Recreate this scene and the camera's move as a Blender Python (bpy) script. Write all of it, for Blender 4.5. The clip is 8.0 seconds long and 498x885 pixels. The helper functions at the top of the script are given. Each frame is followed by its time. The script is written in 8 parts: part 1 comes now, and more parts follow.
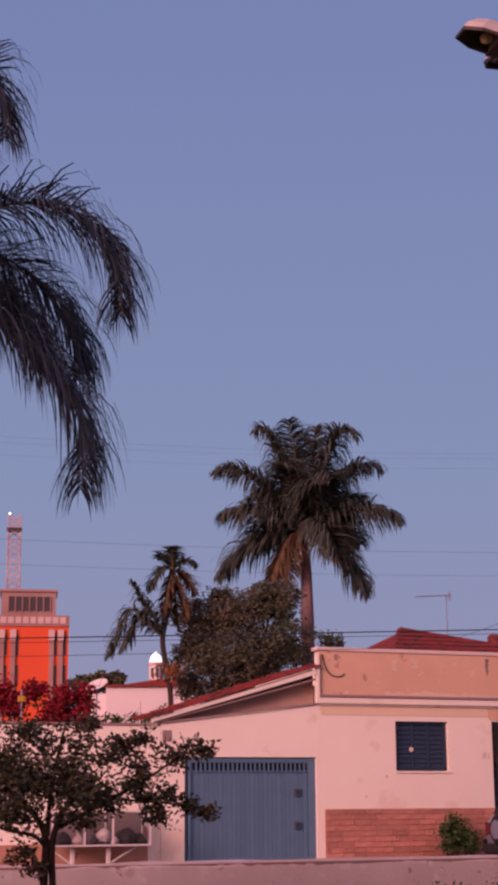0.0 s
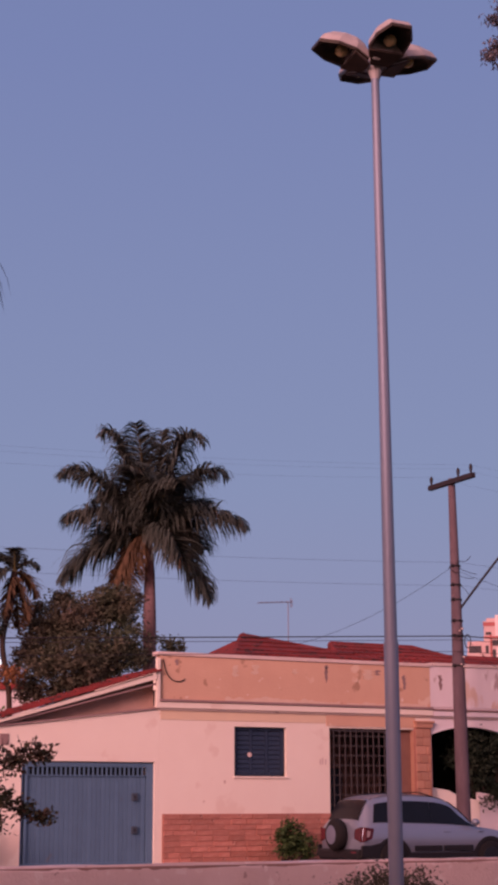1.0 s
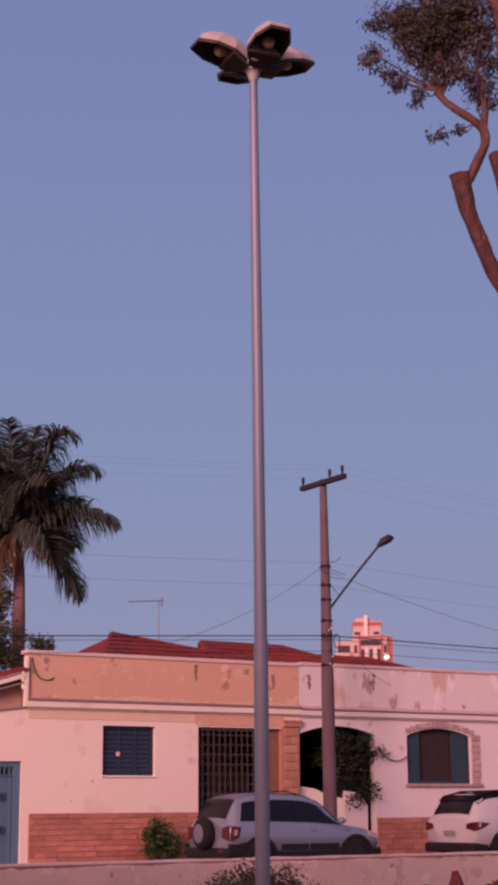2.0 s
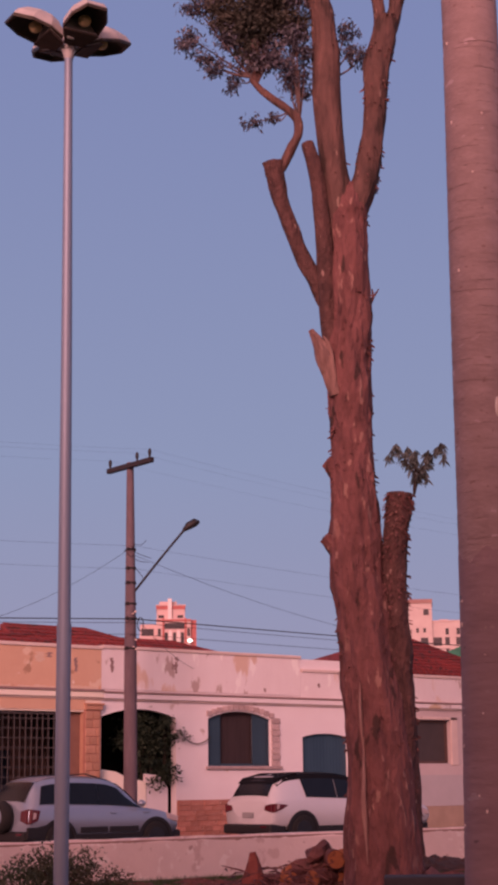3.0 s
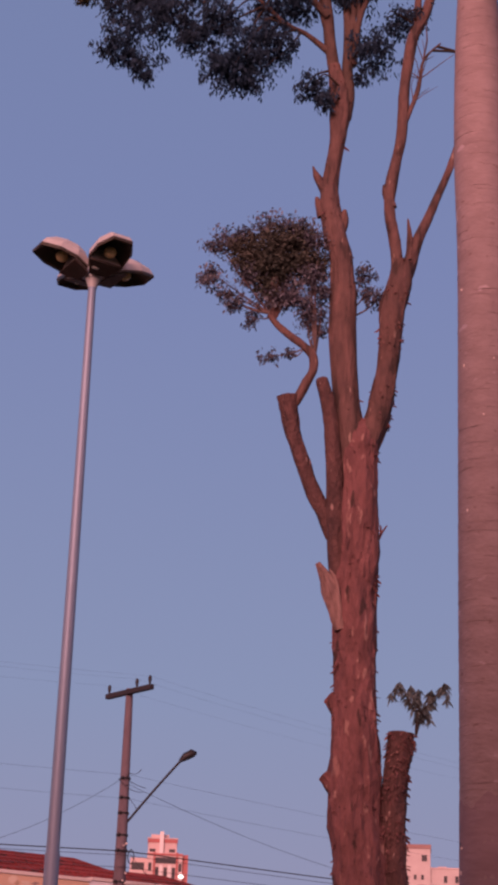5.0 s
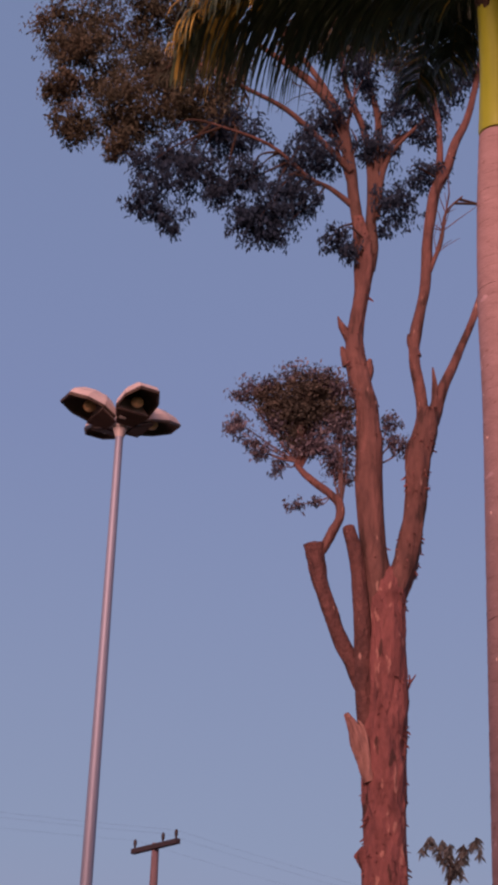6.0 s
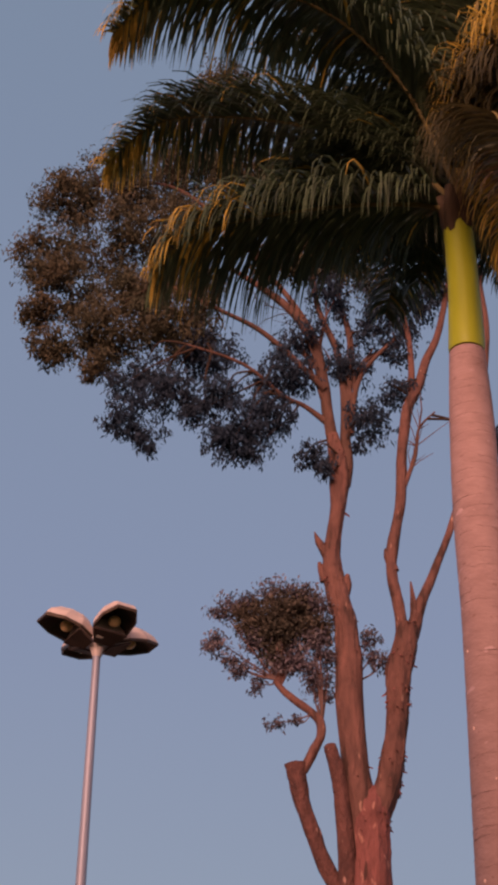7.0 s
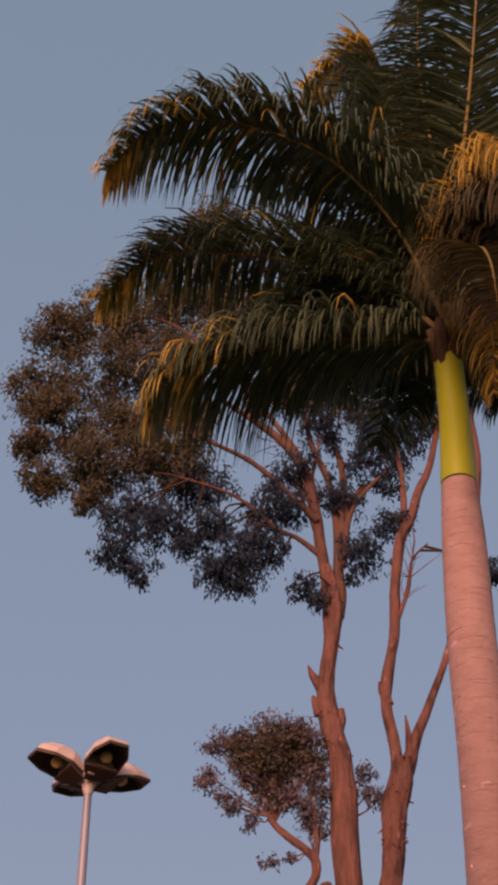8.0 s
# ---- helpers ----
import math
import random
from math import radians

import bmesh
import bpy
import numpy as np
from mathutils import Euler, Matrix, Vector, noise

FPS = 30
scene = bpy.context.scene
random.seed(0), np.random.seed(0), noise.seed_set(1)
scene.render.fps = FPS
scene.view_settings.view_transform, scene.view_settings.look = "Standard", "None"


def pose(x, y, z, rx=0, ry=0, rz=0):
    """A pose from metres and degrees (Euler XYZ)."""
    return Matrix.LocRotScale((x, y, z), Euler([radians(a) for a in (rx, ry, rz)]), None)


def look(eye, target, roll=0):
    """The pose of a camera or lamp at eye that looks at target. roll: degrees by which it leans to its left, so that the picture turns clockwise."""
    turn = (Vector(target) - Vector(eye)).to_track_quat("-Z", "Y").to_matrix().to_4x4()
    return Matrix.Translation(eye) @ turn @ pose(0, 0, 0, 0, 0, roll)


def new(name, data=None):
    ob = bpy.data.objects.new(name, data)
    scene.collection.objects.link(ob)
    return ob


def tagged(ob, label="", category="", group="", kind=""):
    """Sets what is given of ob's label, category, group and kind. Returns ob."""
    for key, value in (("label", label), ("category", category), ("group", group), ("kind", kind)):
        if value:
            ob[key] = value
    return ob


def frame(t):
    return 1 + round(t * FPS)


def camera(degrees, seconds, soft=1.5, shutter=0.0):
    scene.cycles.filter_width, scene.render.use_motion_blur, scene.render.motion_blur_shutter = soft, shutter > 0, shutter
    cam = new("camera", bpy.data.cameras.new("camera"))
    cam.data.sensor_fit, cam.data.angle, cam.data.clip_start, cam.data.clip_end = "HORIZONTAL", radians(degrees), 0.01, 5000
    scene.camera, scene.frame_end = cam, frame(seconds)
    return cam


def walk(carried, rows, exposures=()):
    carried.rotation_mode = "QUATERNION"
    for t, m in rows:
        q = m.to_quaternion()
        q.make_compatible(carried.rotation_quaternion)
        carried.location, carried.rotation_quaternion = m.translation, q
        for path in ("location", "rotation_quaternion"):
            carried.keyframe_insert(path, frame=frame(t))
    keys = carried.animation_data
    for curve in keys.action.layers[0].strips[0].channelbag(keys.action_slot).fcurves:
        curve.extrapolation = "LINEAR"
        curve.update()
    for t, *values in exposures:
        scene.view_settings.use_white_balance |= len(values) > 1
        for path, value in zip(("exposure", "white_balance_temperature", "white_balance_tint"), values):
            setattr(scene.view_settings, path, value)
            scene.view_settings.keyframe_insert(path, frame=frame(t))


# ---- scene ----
cam = camera(17.82, 8.0, soft=4.0)
# the camera turns where it stands: seconds, yaw, pitch, roll
TURNS = [
    (0, -21.729, 12.889, -0.391),
    (0.5, -24.048, 12.952, -0.137),
    (1, -27.397, 13.027, -0.175),
    (1.2, -28.222, 12.993, -0.068),
    (2.3, -34.069, 12.951, -0.547),
    (2.5, -35.582, 12.896, -0.578),
    (3, -39.180, 12.309, -0.703),
    (3.5, -40.038, 11.684, -0.333),
    (4, -39.947, 15.079, 0.628),
    (4.5, -39.383, 17.766, 1.622),
    (4.7, -39.268, 18.933, 1.846),
    (5.8, -37.574, 24.688, 2.423),
    (6, -37.550, 25.893, 2.325),
    (6.5, -38.024, 30.424, 1.653),
    (7, -38.226, 33.718, 1.141),
    (7.5, -38.282, 36.570, 0.923),
    (8, -38.463, 38.485, 0.781),
]
EYE = (0.0, 0.0, 1.5)
walk(cam, [(t, pose(*EYE, 90 + pitch, 0, yaw) @ pose(0, 0, 0, 0, 0, roll)) for t, yaw, pitch, roll in TURNS],
     exposures=[(0.0, 0.02, 6500, 10), (2.5, 0.02, 6500, 10), (3.0, 0.13, 6850, 10), (3.5, 0.2, 6600, 12), (4.5, 0.04, 6600, 10), (5.8, 0.12, 6900, 4), (6.5, 0.22, 7250, -4), (7.0, 0.30, 8350, -8), (8.0, 0.39, 8850, -9)])

# ---- light: dusk, the sun just gone behind the camera ----
GLOW_YAW = 125.0          # the afterglow's direction, turned left from +y
world = bpy.data.worlds.new("dusk")
scene.world = world
world.use_nodes = True
wt = world.node_tree
wt.nodes.clear()


def wnode(kind, **values):
    n = wt.nodes.new(kind)
    for key, v in values.items():
        n.inputs[int(key[1:])].default_value = v
    return n


tc = wt.nodes.new("ShaderNodeTexCoord")
sep = wt.nodes.new("ShaderNodeSeparateXYZ")
wt.links.new(tc.outputs["Generated"], sep.inputs[0])
rise = wt.nodes.new("ShaderNodeValToRGB")          # from the horizon up
stops = rise.color_ramp.elements
stops[0].position, stops[0].color = 0.0, (0.292, 0.272, 0.428, 1)
stops[1].position, stops[1].color = 1.0, (0.140, 0.178, 0.325, 1)
for pos, col in ((0.2, (0.231, 0.273, 0.458, 1)), (0.45, (0.184, 0.223, 0.438, 1)), (0.78, (0.153, 0.198, 0.372, 1))):
    stops.new(pos).color = col
wt.links.new(sep.outputs["Z"], rise.inputs[0])
# afterglow round the sunset
dot = wt.nodes.new("ShaderNodeVectorMath")
dot.operation = "DOT_PRODUCT"
dot.inputs[1].default_value = (-math.sin(radians(GLOW_YAW)) * 0.99, math.cos(radians(GLOW_YAW)) * 0.99, 0.1)
wt.links.new(tc.outputs["Generated"], dot.inputs[0])
glow = wt.nodes.new("ShaderNodeMapRange")
glow.interpolation_type = "SMOOTHSTEP"
glow.inputs[1].default_value, glow.inputs[2].default_value = 0.1, 1.0
wt.links.new(dot.outputs["Value"], glow.inputs[0])
mix = wt.nodes.new("ShaderNodeMixRGB")
mix.inputs[2].default_value = (1.5, 0.66, 0.55, 1)
wt.links.new(glow.outputs[0], mix.inputs[0])
wt.links.new(rise.outputs[0], mix.inputs[1])
sky = wt.nodes.new("ShaderNodeTexSky")
sky.sky_type, sky.sun_disc, sky.sun_elevation, sky.sun_rotation = "NISHITA", False, radians(2), radians(-GLOW_YAW)
add = wt.nodes.new("ShaderNodeMixRGB")
add.blend_type = "ADD"
add.inputs[0].default_value = 0.004
wt.links.new(mix.outputs[0], add.inputs[1])
wt.links.new(sky.outputs[0], add.inputs[2])
bg = wt.nodes.new("ShaderNodeBackground")
wt.links.new(add.outputs[0], bg.inputs[0])
wo = wt.nodes.new("ShaderNodeOutputWorld")
wt.links.new(bg.outputs[0], wo.inputs[0])

sun_data = bpy.data.lights.new("afterglow", "SUN")
sun_data.energy, sun_data.angle, sun_data.color = 3.5, radians(22), (1.0, 0.52, 0.515)
sun = new("afterglow", sun_data)
sun.matrix_world = look((-60 * math.sin(radians(GLOW_YAW)), 60 * math.cos(radians(GLOW_YAW)), 16), (0, 0, 0))


# ---- materials ----
def mat(name, col, col2=None, scale=3.0, rough=0.8, metal=0.0, bump=0.0, fine=40.0, spread=0.5, stretch=(1, 1, 1), vary=0.0, patch=None, spec=0.3, leaf=0.0, deep=0.02):
    """A surface with broad variation from col to col2, fine relief, an odd stain (patch = colour, scale, share) and variation by piece."""
    m = bpy.data.materials.new(name)
    m.use_nodes = True
    t = m.node_tree
    n, link = t.nodes, t.links.new
    b = n["Principled BSDF"]
    b.inputs["Roughness"].default_value, b.inputs["Metallic"].default_value = rough, metal
    b.inputs["Specular IOR Level"].default_value = spec
    co = n.new("ShaderNodeTexCoord")
    mp = n.new("ShaderNodeMapping")
    mp.inputs["Scale"].default_value = stretch
    link(co.outputs["Object"], mp.inputs[0])
    col2 = col2 or tuple(c * 0.75 for c in col)
    nz = n.new("ShaderNodeTexNoise")
    nz.inputs["Scale"].default_value, nz.inputs["Detail"].default_value, nz.inputs["Roughness"].default_value = scale, 6, 0.62
    link(mp.outputs[0], nz.inputs["Vector"])
    mr = n.new("ShaderNodeMapRange")
    mr.inputs[1].default_value, mr.inputs[2].default_value = 0.5 - spread / 2, 0.5 + spread / 2
    link(nz.outputs[0], mr.inputs[0])
    mx = n.new("ShaderNodeMixRGB")
    mx.inputs[1].default_value, mx.inputs[2].default_value = (*col, 1), (*col2, 1)
    link(mr.outputs[0], mx.inputs[0])
    out = mx.outputs[0]
    if patch:
        for pcol, pscale, share in (patch if isinstance(patch, list) else [patch]):
            pn = n.new("ShaderNodeTexNoise")
            pn.inputs["Scale"].default_value, pn.inputs["Detail"].default_value = pscale, 8
            link(mp.outputs[0], pn.inputs["Vector"])
            pr = n.new("ShaderNodeMapRange")
            pr.inputs[1].default_value, pr.inputs[2].default_value = 0.72 - share, 0.76 - share
            link(pn.outputs[0], pr.inputs[0])
            px = n.new("ShaderNodeMixRGB")
            px.inputs[2].default_value = (*pcol, 1)
            link(pr.outputs[0], px.inputs[0])
            link(out, px.inputs[1])
            out = px.outputs[0]
    if vary:
        info = n.new("ShaderNodeObjectInfo") if leaf == 0.0 else n.new("ShaderNodeNewGeometry")
        hs = n.new("ShaderNodeHueSaturation")
        vr = n.new("ShaderNodeMapRange")
        vr.inputs[3].default_value, vr.inputs[4].default_value = 1 - vary, 1 + vary
        link(info.outputs["Random" if leaf == 0.0 else "Random Per Island"], vr.inputs[0])
        link(vr.outputs[0], hs.inputs["Value"])
        link(out, hs.inputs["Color"])
        out = hs.outputs[0]
    link(out, b.inputs["Base Color"])
    if bump:
        fn = n.new("ShaderNodeTexNoise")
        fn.inputs["Scale"].default_value, fn.inputs["Detail"].default_value = fine, 5
        link(mp.outputs[0], fn.inputs["Vector"])
        bp = n.new("ShaderNodeBump")
        bp.inputs["Strength"].default_value, bp.inputs["Distance"].default_value = bump, deep
        link(fn.outputs[0], bp.inputs["Height"])
        link(bp.outputs[0], b.inputs["Normal"])
    if leaf > 0:
        tr = n.new("ShaderNodeBsdfTranslucent")
        link(out, tr.inputs["Color"])
        ms = n.new("ShaderNodeMixShader")
        ms.inputs[0].default_value = leaf
        link(b.outputs[0], ms.inputs[1])
        link(tr.outputs[0], ms.inputs[2])
        link(ms.outputs[0], n["Material Output"].inputs[0])
    return m


def glass(name, col, rough=0.08):
    m = bpy.data.materials.new(name)
    m.use_nodes = True
    b = m.node_tree.nodes["Principled BSDF"]
    b.inputs["Base Color"].default_value, b.inputs["Roughness"].default_value = (*col, 1), rough
    b.inputs["Specular IOR Level"].default_value = 0.5
    return m


def glowing(name, col, strength):
    m = bpy.data.materials.new(name)
    m.use_nodes = True
    b = m.node_tree.nodes["Principled BSDF"]
    b.inputs["Emission Color"].default_value, b.inputs["Emission Strength"].default_value = (*col, 1), strength
    return m


M_CREAM = mat("cream_plaster", (0.86, 0.755, 0.67), (0.82, 0.70, 0.62), 0.9, 0.9, bump=0.25, fine=30, patch=[((0.55, 0.38, 0.33), 2.6, 0.03), ((0.78, 0.64, 0.56), 1.1, 0.12)])
M_PEACH = mat("peach_plaster", (0.67, 0.43, 0.315), (0.61, 0.37, 0.27), 1.4, 0.9, bump=0.3, fine=25, patch=[((0.72, 0.53, 0.42), 1.6, 0.08), ((0.76, 0.62, 0.54), 3.4, 0.05), ((0.44, 0.26, 0.18), 2.6, 0.08)])
M_WHITE = mat("white_plaster", (0.80, 0.72, 0.755), (0.75, 0.65, 0.685), 0.8, 0.9, bump=0.25, fine=30, patch=[((0.52, 0.40, 0.38), 1.2, 0.07), ((0.60, 0.44, 0.33), 0.7, 0.06)])
M_PARAPET = mat("streaked_white_plaster", (0.79, 0.70, 0.725), (0.72, 0.61, 0.63), 1.2, 0.9, bump=0.3, fine=25, stretch=(1, 1, 0.45), patch=[((0.66, 0.48, 0.40), 1.0, 0.17), ((0.48, 0.36, 0.35), 2.6, 0.10), ((0.84, 0.77, 0.77), 3.0, 0.10)])
M_TRIM = mat("painted_moulding", (0.70, 0.56, 0.53), (0.60, 0.46, 0.44), 2.0, 0.85, bump=0.2, patch=((0.42, 0.30, 0.28), 3.0, 0.05))
# serves weathered ledges and dirt runs, and strips that imitate shadow
M_DARKTRIM = mat("weathered_and_shade_trim", (0.33, 0.22, 0.22), (0.24, 0.16, 0.16), 3.0, 0.9, bump=0.3)
M_LOWWALL = mat("stained_whitewash", (0.82, 0.63, 0.61), (0.72, 0.53, 0.51), 1.6, 0.92, bump=0.4, fine=25, patch=[((0.66, 0.46, 0.44), 2.2, 0.10), ((0.50, 0.33, 0.31), 6.0, 0.05), ((0.84, 0.68, 0.66), 5.0, 0.12)])
M_BRICK = mat("clay_cladding", (0.40, 0.150, 0.115), (0.52, 0.25, 0.20), 4.0, 0.92, bump=0.6, fine=30, vary=0.22, spread=0.3, patch=[((0.56, 0.32, 0.27), 6.0, 0.08), ((0.26, 0.09, 0.07), 7.0, 0.06)])
M_STONE = mat("sandstone_cladding", (0.50, 0.275, 0.20), (0.44, 0.215, 0.15), 5.0, 0.92, bump=0.5, fine=35, vary=0.18)
M_MOTTLED = mat("mottled_grey_stone", (0.56, 0.43, 0.43), (0.36, 0.25, 0.25), 13.0, 0.92, bump=0.5, vary=0.16)
M_MORTAR = mat("mortar", (0.40, 0.18, 0.145), None, 6, 0.95, bump=0.4)
M_BLUE = mat("blue_painted_steel", (0.10, 0.18, 0.28), (0.085, 0.15, 0.24), 2.5, 0.5, bump=0.05, patch=((0.11, 0.14, 0.19), 2.5, 0.05), vary=0.06)
M_DBLUE = mat("dark_blue_shutter", (0.02, 0.035, 0.07), (0.03, 0.045, 0.08), 4, 0.5)
# near-black: the shade of interiors and gaps is put into this colour
M_DARK = mat("painted_shade_black", (0.02, 0.018, 0.02), None, 2, 0.9)
M_IRON = mat("black_iron", (0.035, 0.03, 0.035), None, 8, 0.55, metal=0.4)
M_GREYIRON = mat("grey_painted_iron", (0.10, 0.085, 0.09), None, 8, 0.6)
M_ROOF = mat("clay_roof_tiles", (0.225, 0.032, 0.031), (0.135, 0.023, 0.023), 2.2, 0.9, bump=0.4, fine=20, spread=0.35, patch=[((0.075, 0.026, 0.025), 4.0, 0.14), ((0.27, 0.075, 0.06), 7.0, 0.04)])
M_STEEL = mat("galvanised_steel", (0.232, 0.255, 0.35), (0.187, 0.206, 0.283), 4, 0.48, metal=0.2, bump=0.05, stretch=(1, 1, 0.1), spec=0.5)
M_HEAD = mat("dusty_aluminium", (0.50, 0.445, 0.45), (0.36, 0.315, 0.32), 5, 0.6, metal=0.1, bump=0.1, patch=((0.25, 0.19, 0.18), 6.0, 0.06))
M_LENS = mat("brown_reflector", (0.035, 0.026, 0.024), (0.075, 0.055, 0.045), 9, 0.35)
M_GEARUNDER = mat("dark_brown_underside", (0.075, 0.048, 0.042), (0.045, 0.03, 0.028), 7, 0.7, bump=0.1)
M_BULB = mat("unlit_lamp_glass", (0.85, 0.62, 0.34), (0.75, 0.52, 0.3), 9, 0.3)
M_POLE = mat("weathered_concrete", (0.165, 0.118, 0.142), (0.095, 0.066, 0.082), 4.5, 0.95, bump=0.3, stretch=(1, 1, 0.3))
M_WIRE = mat("cable_rubber", (0.03, 0.025, 0.03), None, 5, 0.7)
M_ASPHALT = mat("asphalt", (0.055, 0.052, 0.055), (0.04, 0.038, 0.04), 3, 0.95, bump=0.4, fine=80)
M_CONCRETE = mat("pavement_concrete", (0.30, 0.26, 0.25), (0.22, 0.19, 0.18), 2, 0.95, bump=0.3, fine=40)
M_GRASS = mat("short_grass", (0.035, 0.055, 0.018), (0.06, 0.06, 0.025), 1.5, 1.0, bump=0.6, fine=60, patch=((0.10, 0.07, 0.045), 0.8, 0.06))


# ---- mesh tools ----
class Shape:
    """Collects the vertices and faces of one mesh."""

    def __init__(self):
        self.v, self.f = [], []

    def add(self, verts, faces):
        k = len(self.v)
        self.v += [tuple(p) for p in verts]
        self.f += [tuple(i + k for i in face) for face in faces]
        return self

    def box(self, x0, x1, y0, y1, z0, z1):
        return self.add([(x0, y0, z0), (x1, y0, z0), (x1, y1, z0), (x0, y1, z0), (x0, y0, z1), (x1, y0, z1), (x1, y1, z1), (x0, y1, z1)],
                        [(0, 3, 2, 1), (4, 5, 6, 7), (0, 1, 5, 4), (1, 2, 6, 5), (2, 3, 7, 6), (3, 0, 4, 7)])

    def prism(self, outline, axis, a, b):
        """An outline of 2D points pushed along an axis from a to b."""
        def put(p, c):
            return {"x": (c, p[0], p[1]), "y": (p[0], c, p[1]), "z": (p[0], p[1], c)}[axis]
        n = len(outline)
        return self.add([put(p, a) for p in outline] + [put(p, b) for p in outline],
                        [tuple(range(n)), tuple(range(2 * n - 1, n - 1, -1))] + [(i, i + n, (i + 1) % n + n, (i + 1) % n) for i in range(n)])

    def tube(self, pts, radii, n=10, caps=True, rough=0.0, rng=None):
        pts = [Vector(p) for p in pts]
        k, rings, side = len(self.v), [], None
        for i, p in enumerate(pts):
            d = (pts[min(i + 1, len(pts) - 1)] - pts[max(i - 1, 0)]).normalized()
            if side is None:
                side = d.orthogonal().normalized() if abs(d.z) < 0.5 else (Vector((1, 0, 0)) - d * d.x).normalized()
            side = (side - d * side.dot(d)).normalized()
            up = d.cross(side)
            r = radii[i] if isinstance(radii, (list, tuple)) else radii
            for j in range(n):
                a = 2 * math.pi * j / n
                q = r * (1 + (rng.uniform(-rough, rough) if rng else 0))
                self.v.append(tuple(p + side * math.cos(a) * q + up * math.sin(a) * q))
        for i in range(len(pts) - 1):
            for j in range(n):
                a, b = k + i * n + j, k + i * n + (j + 1) % n
                self.f.append((a, b, b + n, a + n))
        if caps:
            self.f.append(tuple(k + j for j in range(n))[::-1])
            self.f.append(tuple(k + (len(pts) - 1) * n + j for j in range(n)))
        return self

    def ball(self, c, r, n=10, m=6, squash=1.0, top=None):
        k = len(self.v)
        for i in range(m + 1):
            a = math.pi * i / m
            for j in range(n):
                b = 2 * math.pi * j / n
                self.v.append((c[0] + r * math.sin(a) * math.cos(b), c[1] + r * math.sin(a) * math.sin(b), c[2] + r * squash * math.cos(a)))
        for i in range(m):
            for j in range(n):
                self.f.append((k + i * n + j, k + (i + 1) * n + j, k + (i + 1) * n + (j + 1) % n, k + i * n + (j + 1) % n))
        return self


def part(name, shape, material, parent=None, label="", smooth=False, bevel=0.0, category="", group="", kind=""):
    me = bpy.data.meshes.new(name)
    me.from_pydata(shape.v, [], shape.f)
    me.materials.append(material)
    if smooth:
        me.polygons.foreach_set("use_smooth", [True] * len(me.polygons))
        me.set_sharp_from_angle(angle=radians(62))
    me.update()
    ob = new(name, me)
    if parent is not None:
        ob.parent = parent
    if bevel:
        bv = ob.modifiers.new("bevel", "BEVEL")
        bv.width, bv.segments, bv.limit_method = bevel, 2, "ANGLE"
    return tagged(ob, label, category, group, kind)


def thing(name, m, label, category, group="", kind=""):
    ob = new(name)
    ob.matrix_world = m
    return tagged(ob, label, category, group, kind)


def smooth_path(pts, steps=4):
    """Points (with any number of values) along a soft curve through the given ones."""
    a = [np.array(p, float) for p in pts]
    out = []
    for i in range(len(a) - 1):
        p0, p1, p2, p3 = a[max(i - 1, 0)], a[i], a[i + 1], a[min(i + 2, len(a) - 1)]
        for s in range(steps):
            t = s / steps
            out.append(0.5 * (2 * p1 + (p2 - p0) * t + (2 * p0 - 5 * p1 + 4 * p2 - p3) * t * t + (3 * p1 - p0 - 3 * p2 + p3) * t ** 3))
    return out + [a[-1]]


def holed_wall(shape, x0, x1, z0, z1, y, thick, holes):
    """A wall along x, its face at y, with rectangular holes (x0, x1, z0, z1)."""
    xs = sorted({x0, x1, *[v for h in holes for v in h[:2] if x0 < v < x1]})
    zs = sorted({z0, z1, *[v for h in holes for v in h[2:] if z0 < v < z1]})
    for a, b in zip(xs, xs[1:]):
        for c, d in zip(zs, zs[1:]):
            if not any(h[0] <= (a + b) / 2 <= h[1] and h[2] <= (c + d) / 2 <= h[3] for h in holes):
                shape.add([(a, y, c), (b, y, c), (b, y, d), (a, y, d), (a, y + thick, c), (b, y + thick, c), (b, y + thick, d), (a, y + thick, d)],
                          [(0, 1, 2, 3), (7, 6, 5, 4)])
    for h in [(x0, x1, z0, z1)] + list(holes):
        a, b, c, d = max(h[0], x0), min(h[1], x1), max(h[2], z0), min(h[3], z1)
        shape.add([(a, y, c), (b, y, c), (b, y, d), (a, y, d), (a, y + thick, c), (b, y + thick, c), (b, y + thick, d), (a, y + thick, d)],
                  [(0, 4, 5, 1), (1, 5, 6, 2), (2, 6, 7, 3), (3, 7, 4, 0)])
    return shape


def arch_fill(shape, x0, x1, z_spring, z_top, y, thick):
    """Closes a hole's upper corners to a flat arch that rises from z_spring to z_top."""
    n = 14
    for i in range(n):
        a, b = [x0 + (x1 - x0) * k / n for k in (i, i + 1)]
        za, zb = [z_spring + (z_top - z_spring) * (1 - (2 * k / n - 1) ** 2) - 0.012 for k in (i, i + 1)]
        shape.add([(a, y, za), (b, y, zb), (b, y, z_top + 0.002), (a, y, z_top + 0.002), (a, y + thick, za), (b, y + thick, zb)],
                  [(0, 1, 2, 3), (0, 4, 5, 1)])
    return shape


